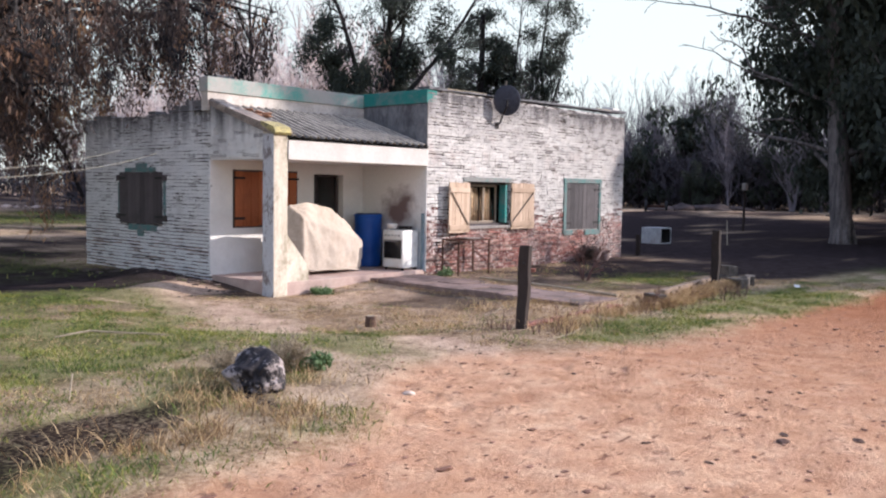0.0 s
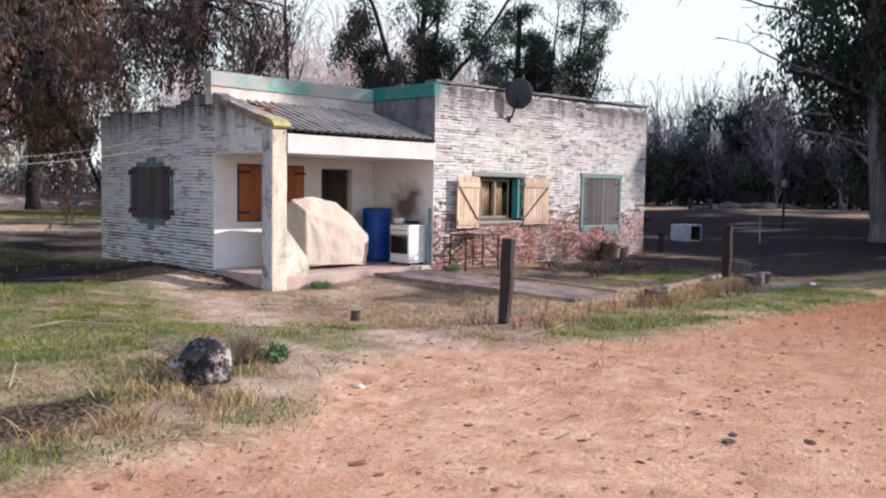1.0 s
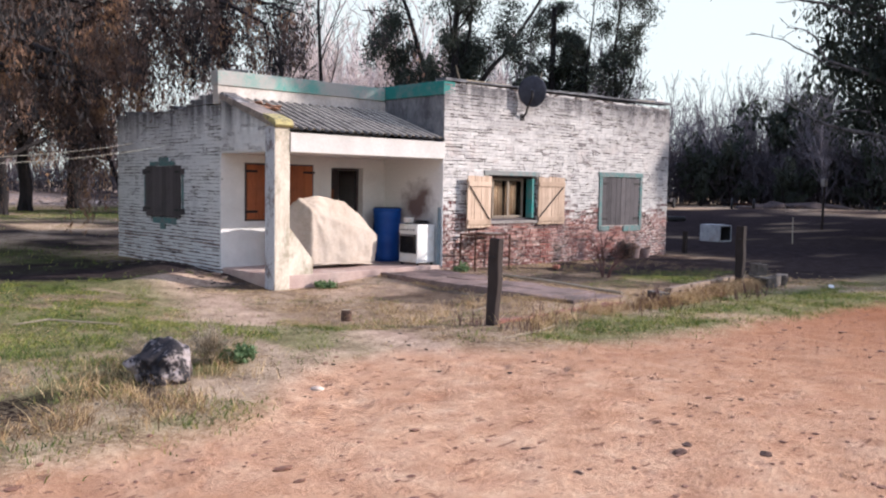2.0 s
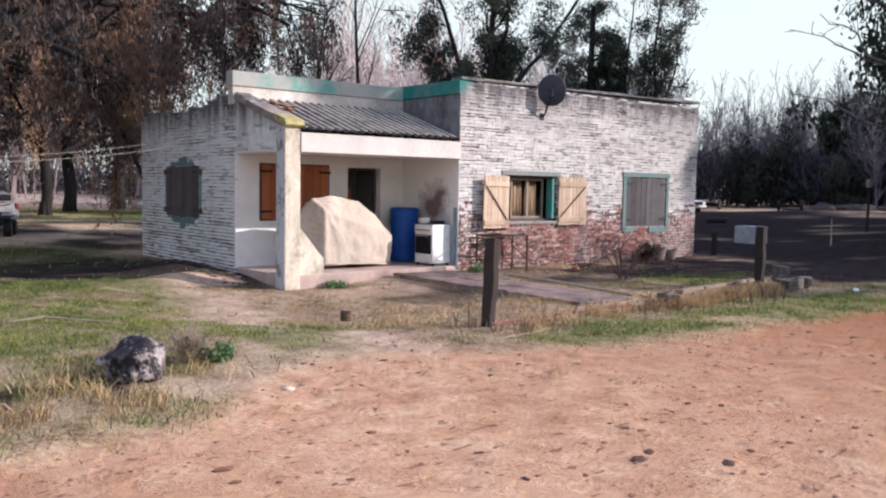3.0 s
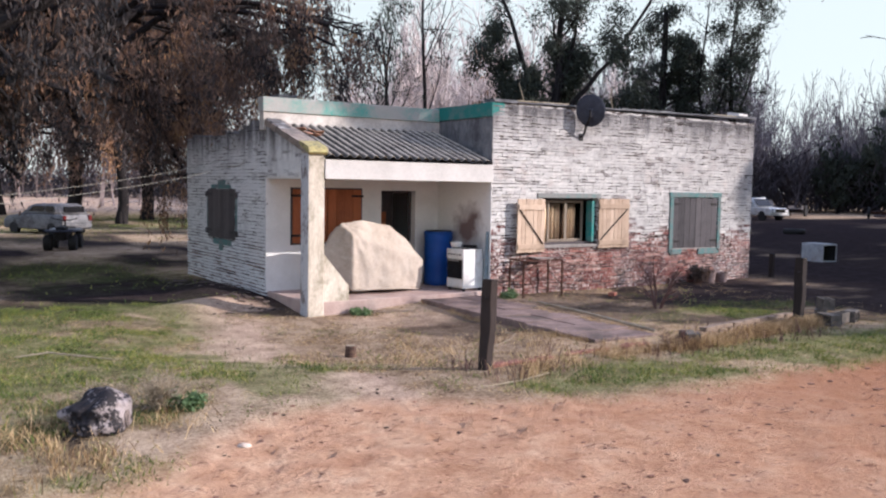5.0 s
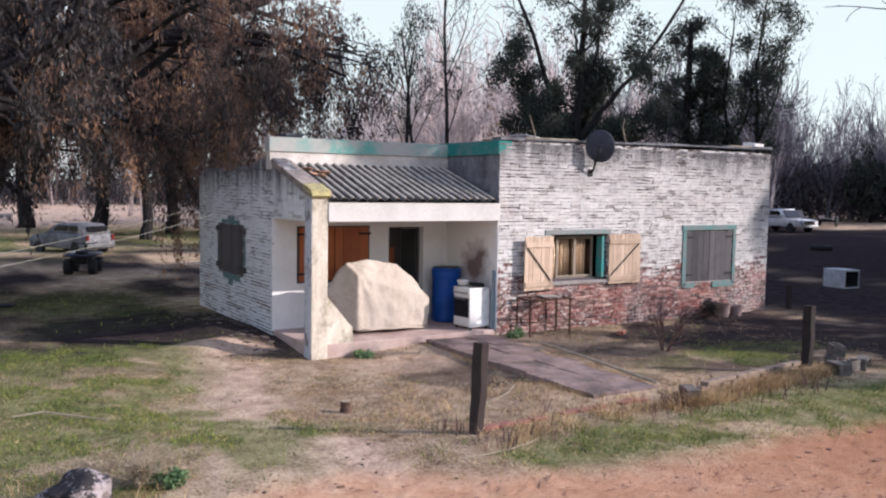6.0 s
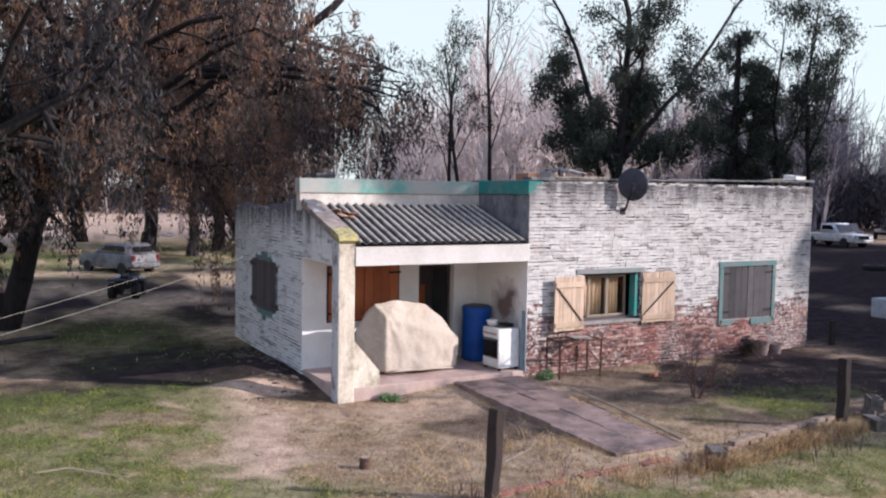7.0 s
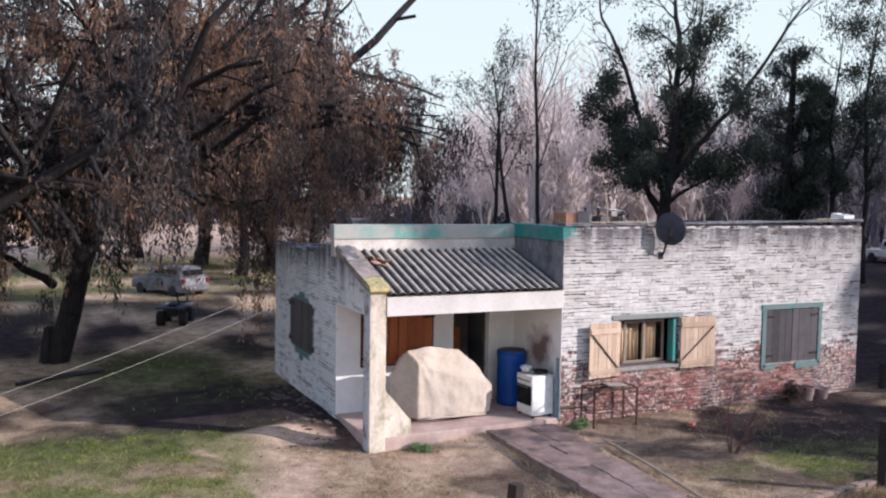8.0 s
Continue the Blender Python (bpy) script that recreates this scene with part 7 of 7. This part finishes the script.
cart = thing("farm_implement", "old two-wheeled farm implement on open ground", "farm implement", pose(62, 24.5, 0, 0, 0, 30))
for y in (-0.9, 0.9):
    wheel(cart, (0, y, 0.55), 0.55, 0.2)
part("axle", tube([(0, -0.85, 0.55), (0, 0.85, 0.55)], 0.05), M_RUST, cart)
part("drawbar", boxes((0, 1.8, -0.06, 0.06, 0.5, 0.62)), M_RUST, cart)
part("frame", boxes((-0.4, 0.4, -0.75, 0.75, 0.6, 0.72)), M_RUST, cart)
wreck = thing("dark_wreck", "dark stripped car wreck behind the pickup", "car wreck", pose(58, 33, 0, 0, 0, 10))
part("shell", prism([(-1.9, 0.2), (-1.9, 0.9), (-1.2, 1.0), (-0.7, 1.5), (0.6, 1.5), (1.0, 1.0), (1.9, 0.85), (1.9, 0.2)], -0.8, 0.8), M_DISH, wreck)

hut = thing("small_shed", "tiny pale shed far across the open ground", "shed", pose(112, 35, 0, 0, 0, 20))
part("wall", boxes((-1.6, 1.6, -1.2, 1.2, 0, 1.8)), M_PARAPET, hut)
part("roof", prism([(-1.8, 1.8), (1.8, 1.8), (1.7, 2.0), (-1.7, 2.2)], -1.35, 1.35), M_GALV, hut)
pl = thing("thin_pole", "thin dark pole standing on the open ground", "pole", pose(31.5, 4.3, 0))
part("shaft", tube([(0, 0, -0.2), (0.05, 0, 2.0)], [0.07, 0.05], 8), M_POST, pl)
part("cap", boxes((-0.12, 0.16, -0.1, 0.1, 2.0, 2.35), bevel=0.03), M_CONCRETE, pl, "pale block on top")
ty = thing("scrap_pile", "old tyre lying on its side on bare earth", "scrap", pose(34, 13.5, 0.02))
part("tyre", lathe([(0.3, 0.0), (0.5, 0.0), (0.55, 0.08), (0.55, 0.2), (0.5, 0.26), (0.3, 0.26), (0.34, 0.13)], 20), M_RUBBER, ty, smooth=True)
stick([(20.2, 0.35, 0.02), (20.7, 0.6, 0.9)], [0.02, 0.015], "thin pale cane stuck in the ground")

# low heaps of earth and a farm cart on the open ground
for k, (lat, w, h) in enumerate(((27.2, 1.5, 0.55), (29.4, 1.3, 0.75), (32.2, 1.8, 0.8), (35.0, 1.5, 0.6))):
    mound = thing("earth_mound", "low dark heap of earth on the open ground", "mound", pose(54.4 + 0.698 * lat, 49.0 - 0.716 * lat, -0.05, 0, 0, 40 * k), group="earth heaps")
    bm = bmesh.new()
    bmesh.ops.create_icosphere(bm, subdivisions=3, radius=1.0)
    for v in bm.verts:
        f = 1 + 0.3 * noise.noise(v.co * 1.7 + Vector((k, 0, 0))) + 0.1 * noise.noise(v.co * 6)
        v.co = Vector((v.co.x * w * 1.5 * f, v.co.y * w * f, max(v.co.z, -0.1) * h * f))
    part("heap", bm, mottled("dark_heap_earth", (0.03, 0.022, 0.022), (0.10, 0.07, 0.06), 1.5, 0.95, fine=12, bump=0.6, dist=0.08) if k == 0 else bpy.data.materials["dark_heap_earth"], mound, smooth=True)
cart = thing("farm_cart", "old flat farm cart with spoked wheels near the pickup", "cart", pose(64.6, 33.8, 0, 0, 0, 20))
part("bed", boxes((-1.1, 1.1, -0.6, 0.6, 0.62, 0.72), bevel=0.01), M_GREYWOOD, cart)
for s in (-1, 1):
    part("side_rail", boxes((-1.1, 1.1, s * 0.58 - 0.03, s * 0.58 + 0.03, 0.722, 0.95), bevel=0.006), M_GREYWOOD, cart)
    wheel(cart, (0.0, s * 0.72, 0.45), 0.45, 0.14)
part("axle", tube([(0, -0.7, 0.45), (0, 0.7, 0.45)], 0.05), M_IRON, cart)
part("axle_block", boxes((-0.12, 0.12, -0.5, 0.5, 0.45, 0.622), bevel=0.01), M_IRON, cart)
part("drawbar", tube([(1.08, 0, 0.66), (2.6, 0, 0.4)], 0.045), M_IRON, cart)
part("stand", tube([(2.5, 0, 0.42), (2.5, 0, -0.05)], 0.03), M_IRON, cart)


# ---- grass, weeds and litter ----
def blades(name, label, xy, height, width, lean, mat, seed, category="grass"):
    """Bent grass blades, three corners each in two steps, as one object."""
    r = np.random.default_rng(seed)
    n = len(xy)
    z = ground_height(xy[:, 0], xy[:, 1])
    base = np.stack([xy[:, 0], xy[:, 1], z - 0.01], axis=1)
    a = r.uniform(0, 2 * np.pi, n)
    side = np.stack([np.cos(a), np.sin(a), np.zeros(n)], axis=1) * width * r.uniform(0.6, 1.4, n)[:, None]
    d = np.stack([r.normal(0, lean, n), r.normal(0, lean, n), np.ones(n)], axis=1)
    h = height[:, None]
    mid = base + d * h * 0.55
    tip = base + d * h * np.array([1.6, 1.6, 1.0])
    v = np.stack([base - side, base + side, mid + side * 0.7, mid - side * 0.7, tip], axis=1).reshape(-1, 3)
    k = np.arange(n)[:, None] * 5
    me = mesh_of(name, v, [k + np.array([[0, 1, 2, 3]]), k + np.array([[3, 2, 4]])])
    tagged(part(name, me, mat), label, category, kind="stuff")


def scatter(n, x0, x1, y0, y1, weight, seed):
    r = np.random.default_rng(seed)
    q = np.stack([r.uniform(x0, x1, n), r.uniform(y0, y1, n)], axis=1)
    w = weight(q[:, 0], q[:, 1])
    inside = (q[:, 0] > -0.02) & (q[:, 0] < 12.1) & (q[:, 1] > -0.05) & (q[:, 1] < 6.75)
    onpath = (q[:, 0] > 2.3) & (q[:, 0] < 3.6 + 0.075 * q[:, 1]) & (q[:, 1] > -4.95) & (q[:, 1] < 0)
    return q[(r.uniform(0, 1, n) < w) & ~inside & ~onpath]


def tufts(x, y, seed):
    """Grass stands in tufts with bare earth between."""
    return 0.12 + ease(fractal(x, y, 0.34, seed, 2), 0.46, 0.62)


def off_road(x, y):
    return (1 - road_amount(x, y)) * (1 - 0.88 * track_amount(x, y)) * (1 - 0.93 * char_amount(x, y))


def tall_dry(x, y):
    p = np.exp(-(((x + 4.5) / 0.9) ** 2 + ((y + 5.75) / 0.5) ** 2)) + np.exp(-((y + 5.65 - 0.08 * (x - 1)) / 0.3) ** 2) * 1.4 * ease(x, -0.7, 0.2) * (1 - ease(x, 6.0, 7.0))
    p = p + np.exp(-(((x + 6.3) / 1.7) ** 2 + ((y + 6.5) / 0.55) ** 2)) + 0.6 * np.exp(-(((x - 0.8) / 1.3) ** 2 + ((y + 3.9) / 0.7) ** 2))
    return np.clip(p * ease(fractal(x, y, 0.7, 71), 0.3, 0.6), 0, 1) * off_road(x, y) * tufts(x, y, 95)


q = scatter(255000, -9.0, 9.0, -8.2, 2.0, lambda x, y: (0.12 * ease(fractal(x, y, 0.6, 73), 0.45, 0.6) + green_amount(x, y)) * off_road(x, y) * tufts(x, y, 91), 601)
blades("grass", "short green grass in patches", q, np.random.default_rng(602).uniform(0.025, 0.075, len(q)), 0.0045, 0.5, M_GRASS, 603)
q = scatter(230000, -8.5, 10, -8.0, 1.0, lambda x, y: (0.25 + 0.75 * ease(fractal(x, y, 0.8, 72), 0.35, 0.6)) * off_road(x, y) * (1 - 0.6 * green_amount(x, y)) * (1 - 0.8 * dim_earth_amount(x, y) * ease(x, 0.0, 2.0)) * tufts(x, y, 93), 611)
blades("dry_grass", "short trampled straw", q, np.random.default_rng(612).uniform(0.015, 0.05, len(q)), 0.0032, 0.8, M_STRAW, 613)
q = scatter(160000, -9, 7.5, -7.6, -2.8, tall_dry, 621)
blades("tall_dry_grass", "tufts of tall dry straw along the verge", q, np.random.default_rng(622).uniform(0.04, 0.19, len(q)), 0.003, 0.5, M_STRAW, 623)
q = scatter(60000, 2.6, 7.0, -6.6, -4.8, lambda x, y: np.exp(-((y + 5.72 - 0.12 * (x - 3.5)) / 0.17) ** 2) * ease(fractal(x, y, 0.4, 75), 0.3, 0.55), 625)
blades("tall_dry_grass", "pale tall straw along the brick kerb", q, np.random.default_rng(626).uniform(0.06, 0.22, len(q)), 0.003, 0.35, M_STRAW, 627)
q = scatter(60000, -14, 14, 2, 45, lambda x, y: green_amount(x, y) * (1 - 0.8 * track_amount(x, y)), 631)
blades("grass", "short green grass behind the house", q, np.random.default_rng(632).uniform(0.03, 0.1, len(q)), 0.01, 0.5, M_GRASS, 633)


def lumps(name, label, q, size, mat, seed, category):
    """Small irregular lumps lying on the ground, as one object."""
    r = np.random.default_rng(seed)
    n = len(q)
    t = (1 + 5 ** 0.5) / 2
    ico = np.array([(-1, t, 0), (1, t, 0), (-1, -t, 0), (1, -t, 0), (0, -1, t), (0, 1, t), (0, -1, -t), (0, 1, -t), (t, 0, -1), (t, 0, 1), (-t, 0, -1), (-t, 0, 1)]) / 1.9
    fc = np.array([(0, 11, 5), (0, 5, 1), (0, 1, 7), (0, 7, 10), (0, 10, 11), (1, 5, 9), (5, 11, 4), (11, 10, 2), (10, 7, 6), (7, 1, 8), (3, 9, 4), (3, 4, 2), (3, 2, 6), (3, 6, 8), (3, 8, 9), (4, 9, 5), (2, 4, 11), (6, 2, 10), (8, 6, 7), (9, 8, 1)])
    v = ico[None] * (1 + r.normal(0, 0.18, (n, 12, 1))) * size[:, None, None] * np.stack([r.uniform(0.8, 1.6, n), r.uniform(0.8, 1.3, n), r.uniform(0.22, 0.42, n)], axis=1)[:, None, :]
    v = v + np.stack([q[:, 0], q[:, 1], ground_height(q[:, 0], q[:, 1]) + size * 0.15], axis=1)[:, None, :]
    tagged(part(name, mesh_of(name, v.reshape(-1, 3), (np.arange(n)[:, None, None] * 12 + fc[None]).reshape(-1, 3)), mat), label, category, kind="stuff")


M_CLOD = mottled("dark_clods", (0.12, 0.055, 0.036), (0.26, 0.135, 0.09), 8, 0.95, coords="Position")
q = scatter(420, -9, 9, -13.5, -5.8, lambda x, y: road_amount(x, y) * ease(lattice(x, y, 1.3, 88), 0.35, 0.7), 641)
q2 = scatter(4200, -9, 9, -13.5, -5.6, lambda x, y: (0.1 + road_amount(x, y)) * (0.15 + ease(fractal(x, y, 1.1, 89), 0.42, 0.68)), 644)
lumps("crumbs", "loose red-brown crumbs of earth on the sandy road", q2, 0.005 + 0.021 * np.random.default_rng(645).uniform(0, 1, len(q2)) ** 2.2, mottled("red_earth_crumbs", (0.13, 0.06, 0.042), (0.34, 0.18, 0.125), 5, 0.95, coords="Position"), 646, "crumbs")
lumps("clods", "dark dung and earth clods on the sandy road", q, 0.006 + 0.042 * np.random.default_rng(642).uniform(0, 1, len(q)) ** 2.5, M_CLOD, 643, "clods")
q = scatter(700, -9, 11, -7, 4, lambda x, y: 0.6 * np.ones_like(x), 651)
lumps("litter", "twigs, dung and leaf litter in the yard", q, np.random.default_rng(652).uniform(0.008, 0.025, len(q)), M_BARK, 653, "litter")

q = np.stack([np.random.default_rng(661).normal(-0.45, 0.32, 160), np.random.default_rng(662).uniform(0.7, 5.6, 160)], axis=1)
q = q[q[:, 0] < -0.08]
lumps("rubble", "rubble and dry clods along the foot of the end wall", q, np.random.default_rng(663).uniform(0.015, 0.07, len(q)), mottled("dark_rubble", (0.03, 0.024, 0.022), (0.14, 0.105, 0.09), 6, 0.95, coords="Position"), 664, "rubble")

r_dung = random.Random(31)
M_DUNG = mottled("dark_dung", (0.05, 0.026, 0.019), (0.13, 0.07, 0.05), 18, 0.95, bump=0.5)
for x, y, w in ((-2.81, -9.72, 0.085), (-2.62, -9.66, 0.07), (-3.64, -9.51, 0.06), (-3.54, -8.98, 0.055), (-2.45, -10.15, 0.075), (-1.2, -9.3, 0.06), (-0.45, -9.0, 0.05), (-5.4, -9.2, 0.045), (-1.9, -7.3, 0.06), (0.8, -8.6, 0.05)):
    pat = thing("dung_pat", "dark dried dung lying on the sandy road", "dung", pose(x, y, float(ground_height(x, y)) - 0.01, 0, 0, r_dung.uniform(0, 180)), group="dung on the road")
    bm = bmesh.new()
    bmesh.ops.create_icosphere(bm, subdivisions=3, radius=w)
    for v in bm.verts:
        v.co *= 1 + 0.35 * noise.noise(v.co * 22 + Vector((x, y, 0)))
        v.co = Vector((v.co.x * 0.95, v.co.y * 0.6, max(v.co.z, -0.02) * 0.32))
    part("pat", bm, M_DUNG, pat, smooth=True)

M_STRAWSTONE = mottled("dusty_stone", (0.40, 0.30, 0.23), (0.62, 0.50, 0.41), 9, 0.95)
stone = thing("stone", "single pale stone at the edge of the road", "stone", pose(-3.72, -6.72, float(ground_height(-3.72, -6.72)), 0, 0, 20))
bm = bmesh.new()
bmesh.ops.create_icosphere(bm, subdivisions=3, radius=0.06)
for v in bm.verts:
    v.co *= 1 + 0.25 * noise.noise(v.co * 14)
    v.co.z *= 0.45
part("stone", bm, M_STRAWSTONE, stone, smooth=True)


def shrub(name, label, at, stems, height, spread, mat, seed, leaf=None, thick=0.014):
    """A bush of stems that branch twice, bare or with leaves."""
    r = np.random.default_rng(seed)
    spec = [dict(steps=4, wander=0.12, lift=0.05, taper=0.5, children=5, angle=(20, 50), ratio=0.5, thin=0.6, **{"from": 0.3}),
            dict(steps=3, wander=0.15, lift=0.05, taper=0.5, children=4, angle=(20, 50), ratio=0.5, thin=0.6, **{"from": 0.3}),
            dict(steps=2, wander=0.2, lift=0.0, taper=0.5)]
    segs, tips = [], []
    for i in range(stems):
        a = r.uniform(0, 2 * math.pi)
        grow(r, (0.04 * math.cos(a), 0.04 * math.sin(a), -0.05), (spread * math.cos(a), spread * math.sin(a), 1), height * r.uniform(0.7, 1.1), thick, 0, segs, tips, spec)
    th = thing(name, label, "bush", pose(at[0], at[1], float(ground_height(at[0], at[1])) - 0.01))
    segs = np.array(segs)
    segs[:, 6:8] = np.maximum(segs[:, 6:8], 0.0025)
    part("stem", mesh_of("stem", *segments_mesh(segs, 4)), mat, th)
    if leaf:
        part("leaves", mesh_of("leaves", *leaves_at(r, tips, **leaf[1])), leaf[0], th)


M_TWIG = mottled("red_brown_twig", (0.07, 0.035, 0.03), (0.18, 0.10, 0.085), 10, 0.9)
shrub("bare_shrub", "small leafless shrub with red-brown twigs in the yard", (5.76, -2.72, 0), 4, 0.74, 0.25, M_TWIG, 701, thick=0.026)
shrub("dry_shrub", "dry brown shrub at the foot of the front wall", (9.75, -0.3, 0), 9, 0.42, 0.5, M_TWIG, 702, (M_LEAF_RUST, dict(per=6, spread=0.03, size=0.05, droop=0.0, narrow=0.5)), 0.01)
M_WEED = leaf_material("weed_leaves", [(0.2, (0.07, 0.12, 0.05)), (0.5, (0.15, 0.23, 0.10)), (0.8, (0.24, 0.32, 0.16))], 0.25)
WEED = (M_WEED, dict(per=5, spread=0.03, size=0.05, droop=0.0, narrow=0.55))
shrub("weed", "sparse grey-green weed growing beside the charred log", (-3.85, -5.50, 0), 8, 0.2, 0.6, M_WEED, 703, (M_WEED, dict(per=5, spread=0.025, size=0.05, droop=0.0, narrow=0.5)), 0.004)
shrub("dry_grass_tuft", "tall tuft of dry straw beside the charred log", (-4.05, -5.45, 0), 30, 0.36, 0.45, M_STRAWSTEM, 707, thick=0.0035)
shrub("dry_grass_tuft", "tall tuft of dry straw behind the charred log", (-4.5, -5.2, 0), 24, 0.3, 0.5, M_STRAWSTEM, 708, thick=0.0035)
shrub("weed", "low green weed at the foot of the porch column", (0.92, -0.2, 0), 7, 0.13, 0.7, M_WEED, 704, WEED, 0.006)
shrub("weed", "dark green weed between path and front wall", (4.12, -0.35, 0), 8, 0.15, 0.8, M_WEED, 705, WEED, 0.006)
shrub("dry_weed", "dry brown weed in front of the path's end", (2.75, -5.75, 0), 9, 0.3, 0.4, M_TWIG, 706, thick=0.006)

q = scatter(900, -0.6, 6.0, -6.3, -5.0, lambda x, y: 0.7 * ease(fractal(x, y, 0.5, 99), 0.42, 0.6) * off_road(x, y), 681)
blades("dry_stalks", "upright brown dry stalks along the verge", q, np.random.default_rng(682).uniform(0.12, 0.3, len(q)), 0.006, 0.22, M_TWIG, 683, "stalks")

# straw that creeps over the edges of the path
q = scatter(30000, 1.8, 4.2, -5.6, -0.1, lambda x, y: np.maximum(np.maximum(np.exp(-((x - 2.28 - 0.04 * (y + 0.05)) / 0.1) ** 2), np.exp(-((x - 3.72 - 0.075 * y) / 0.09) ** 2)), np.exp(-((y + 5.0) / 0.14) ** 2) * ease(x, 1.9, 2.2) * (1 - ease(x, 3.5, 3.8))) * ease(fractal(x, y, 0.5, 79), 0.35, 0.55), 655)
blades("dry_grass", "straw and weeds creeping over the path's edges", q, np.random.default_rng(656).uniform(0.03, 0.11, len(q)), 0.0032, 0.6, M_STRAW, 657)
# felling debris on the clearing
q = np.stack([np.random.default_rng(671).uniform(-22, 20, 700), 49 + 40 * np.random.default_rng(672).uniform(0, 1, 700) ** 1.6], axis=1)
lumps("felling_debris", "pale stumps, chips and felled branches strewn over the clearing", q, 0.05 + 0.34 * np.random.default_rng(673).uniform(0, 1, len(q)) ** 3, mottled("pale_chips", (0.22, 0.16, 0.13), (0.56, 0.44, 0.36), 0.6, 0.9, fine=6, coords="Position"), 674, "debris")

# logs and stumps on the clearing far behind
fr = random.Random(9)
for k in range(9):
    a, d = radians(fr.uniform(84, 106)), fr.uniform(62, 92)
    lg = thing("felled_log", "pale felled log lying on the clearing", "log", pose(-7 + d * math.cos(a), -13 + d * math.sin(a), 0.15, 0, 0, fr.uniform(0, 180)), group="felled logs on the clearing")
    part("log", tube([(-fr.uniform(0.8, 2.2), 0, 0), (0, 0.05, 0.03), (fr.uniform(0.8, 2.2), 0, 0)], [0.2, 0.18, 0.14], 8), M_EUCA, lg)

# ---- single bricks of the bare lower wall ----
one_me = bpy.data.meshes.new("brick")
bb = bmesh.new()
box(bb, -0.5, 0.5, 0.0, 1.0, -0.5, 0.5)
bmesh.ops.bevel(bb, geom=[e for e in bb.edges if e.verts[0].co.y < 0.5 and e.verts[1].co.y < 0.5], offset=0.03, segments=1, affect="EDGES")
bmesh.ops.recalc_face_normals(bb, faces=bb.faces)
bb.to_mesh(one_me)
bb.free()
one_me.materials.append(M_BRICK_ONE)
for u, z, w, h, proud in front_rows[apart][:300]:
    o = new("brick", one_me)
    o.parent = wall_front
    o.matrix_local = Matrix.Translation((u, proud, z)) @ Matrix.Rotation(random.uniform(-0.012, 0.012), 4, "Z") @ Matrix.Diagonal((w, 0.06, h, 1))
left = front_rows[apart][300:]
if len(left):
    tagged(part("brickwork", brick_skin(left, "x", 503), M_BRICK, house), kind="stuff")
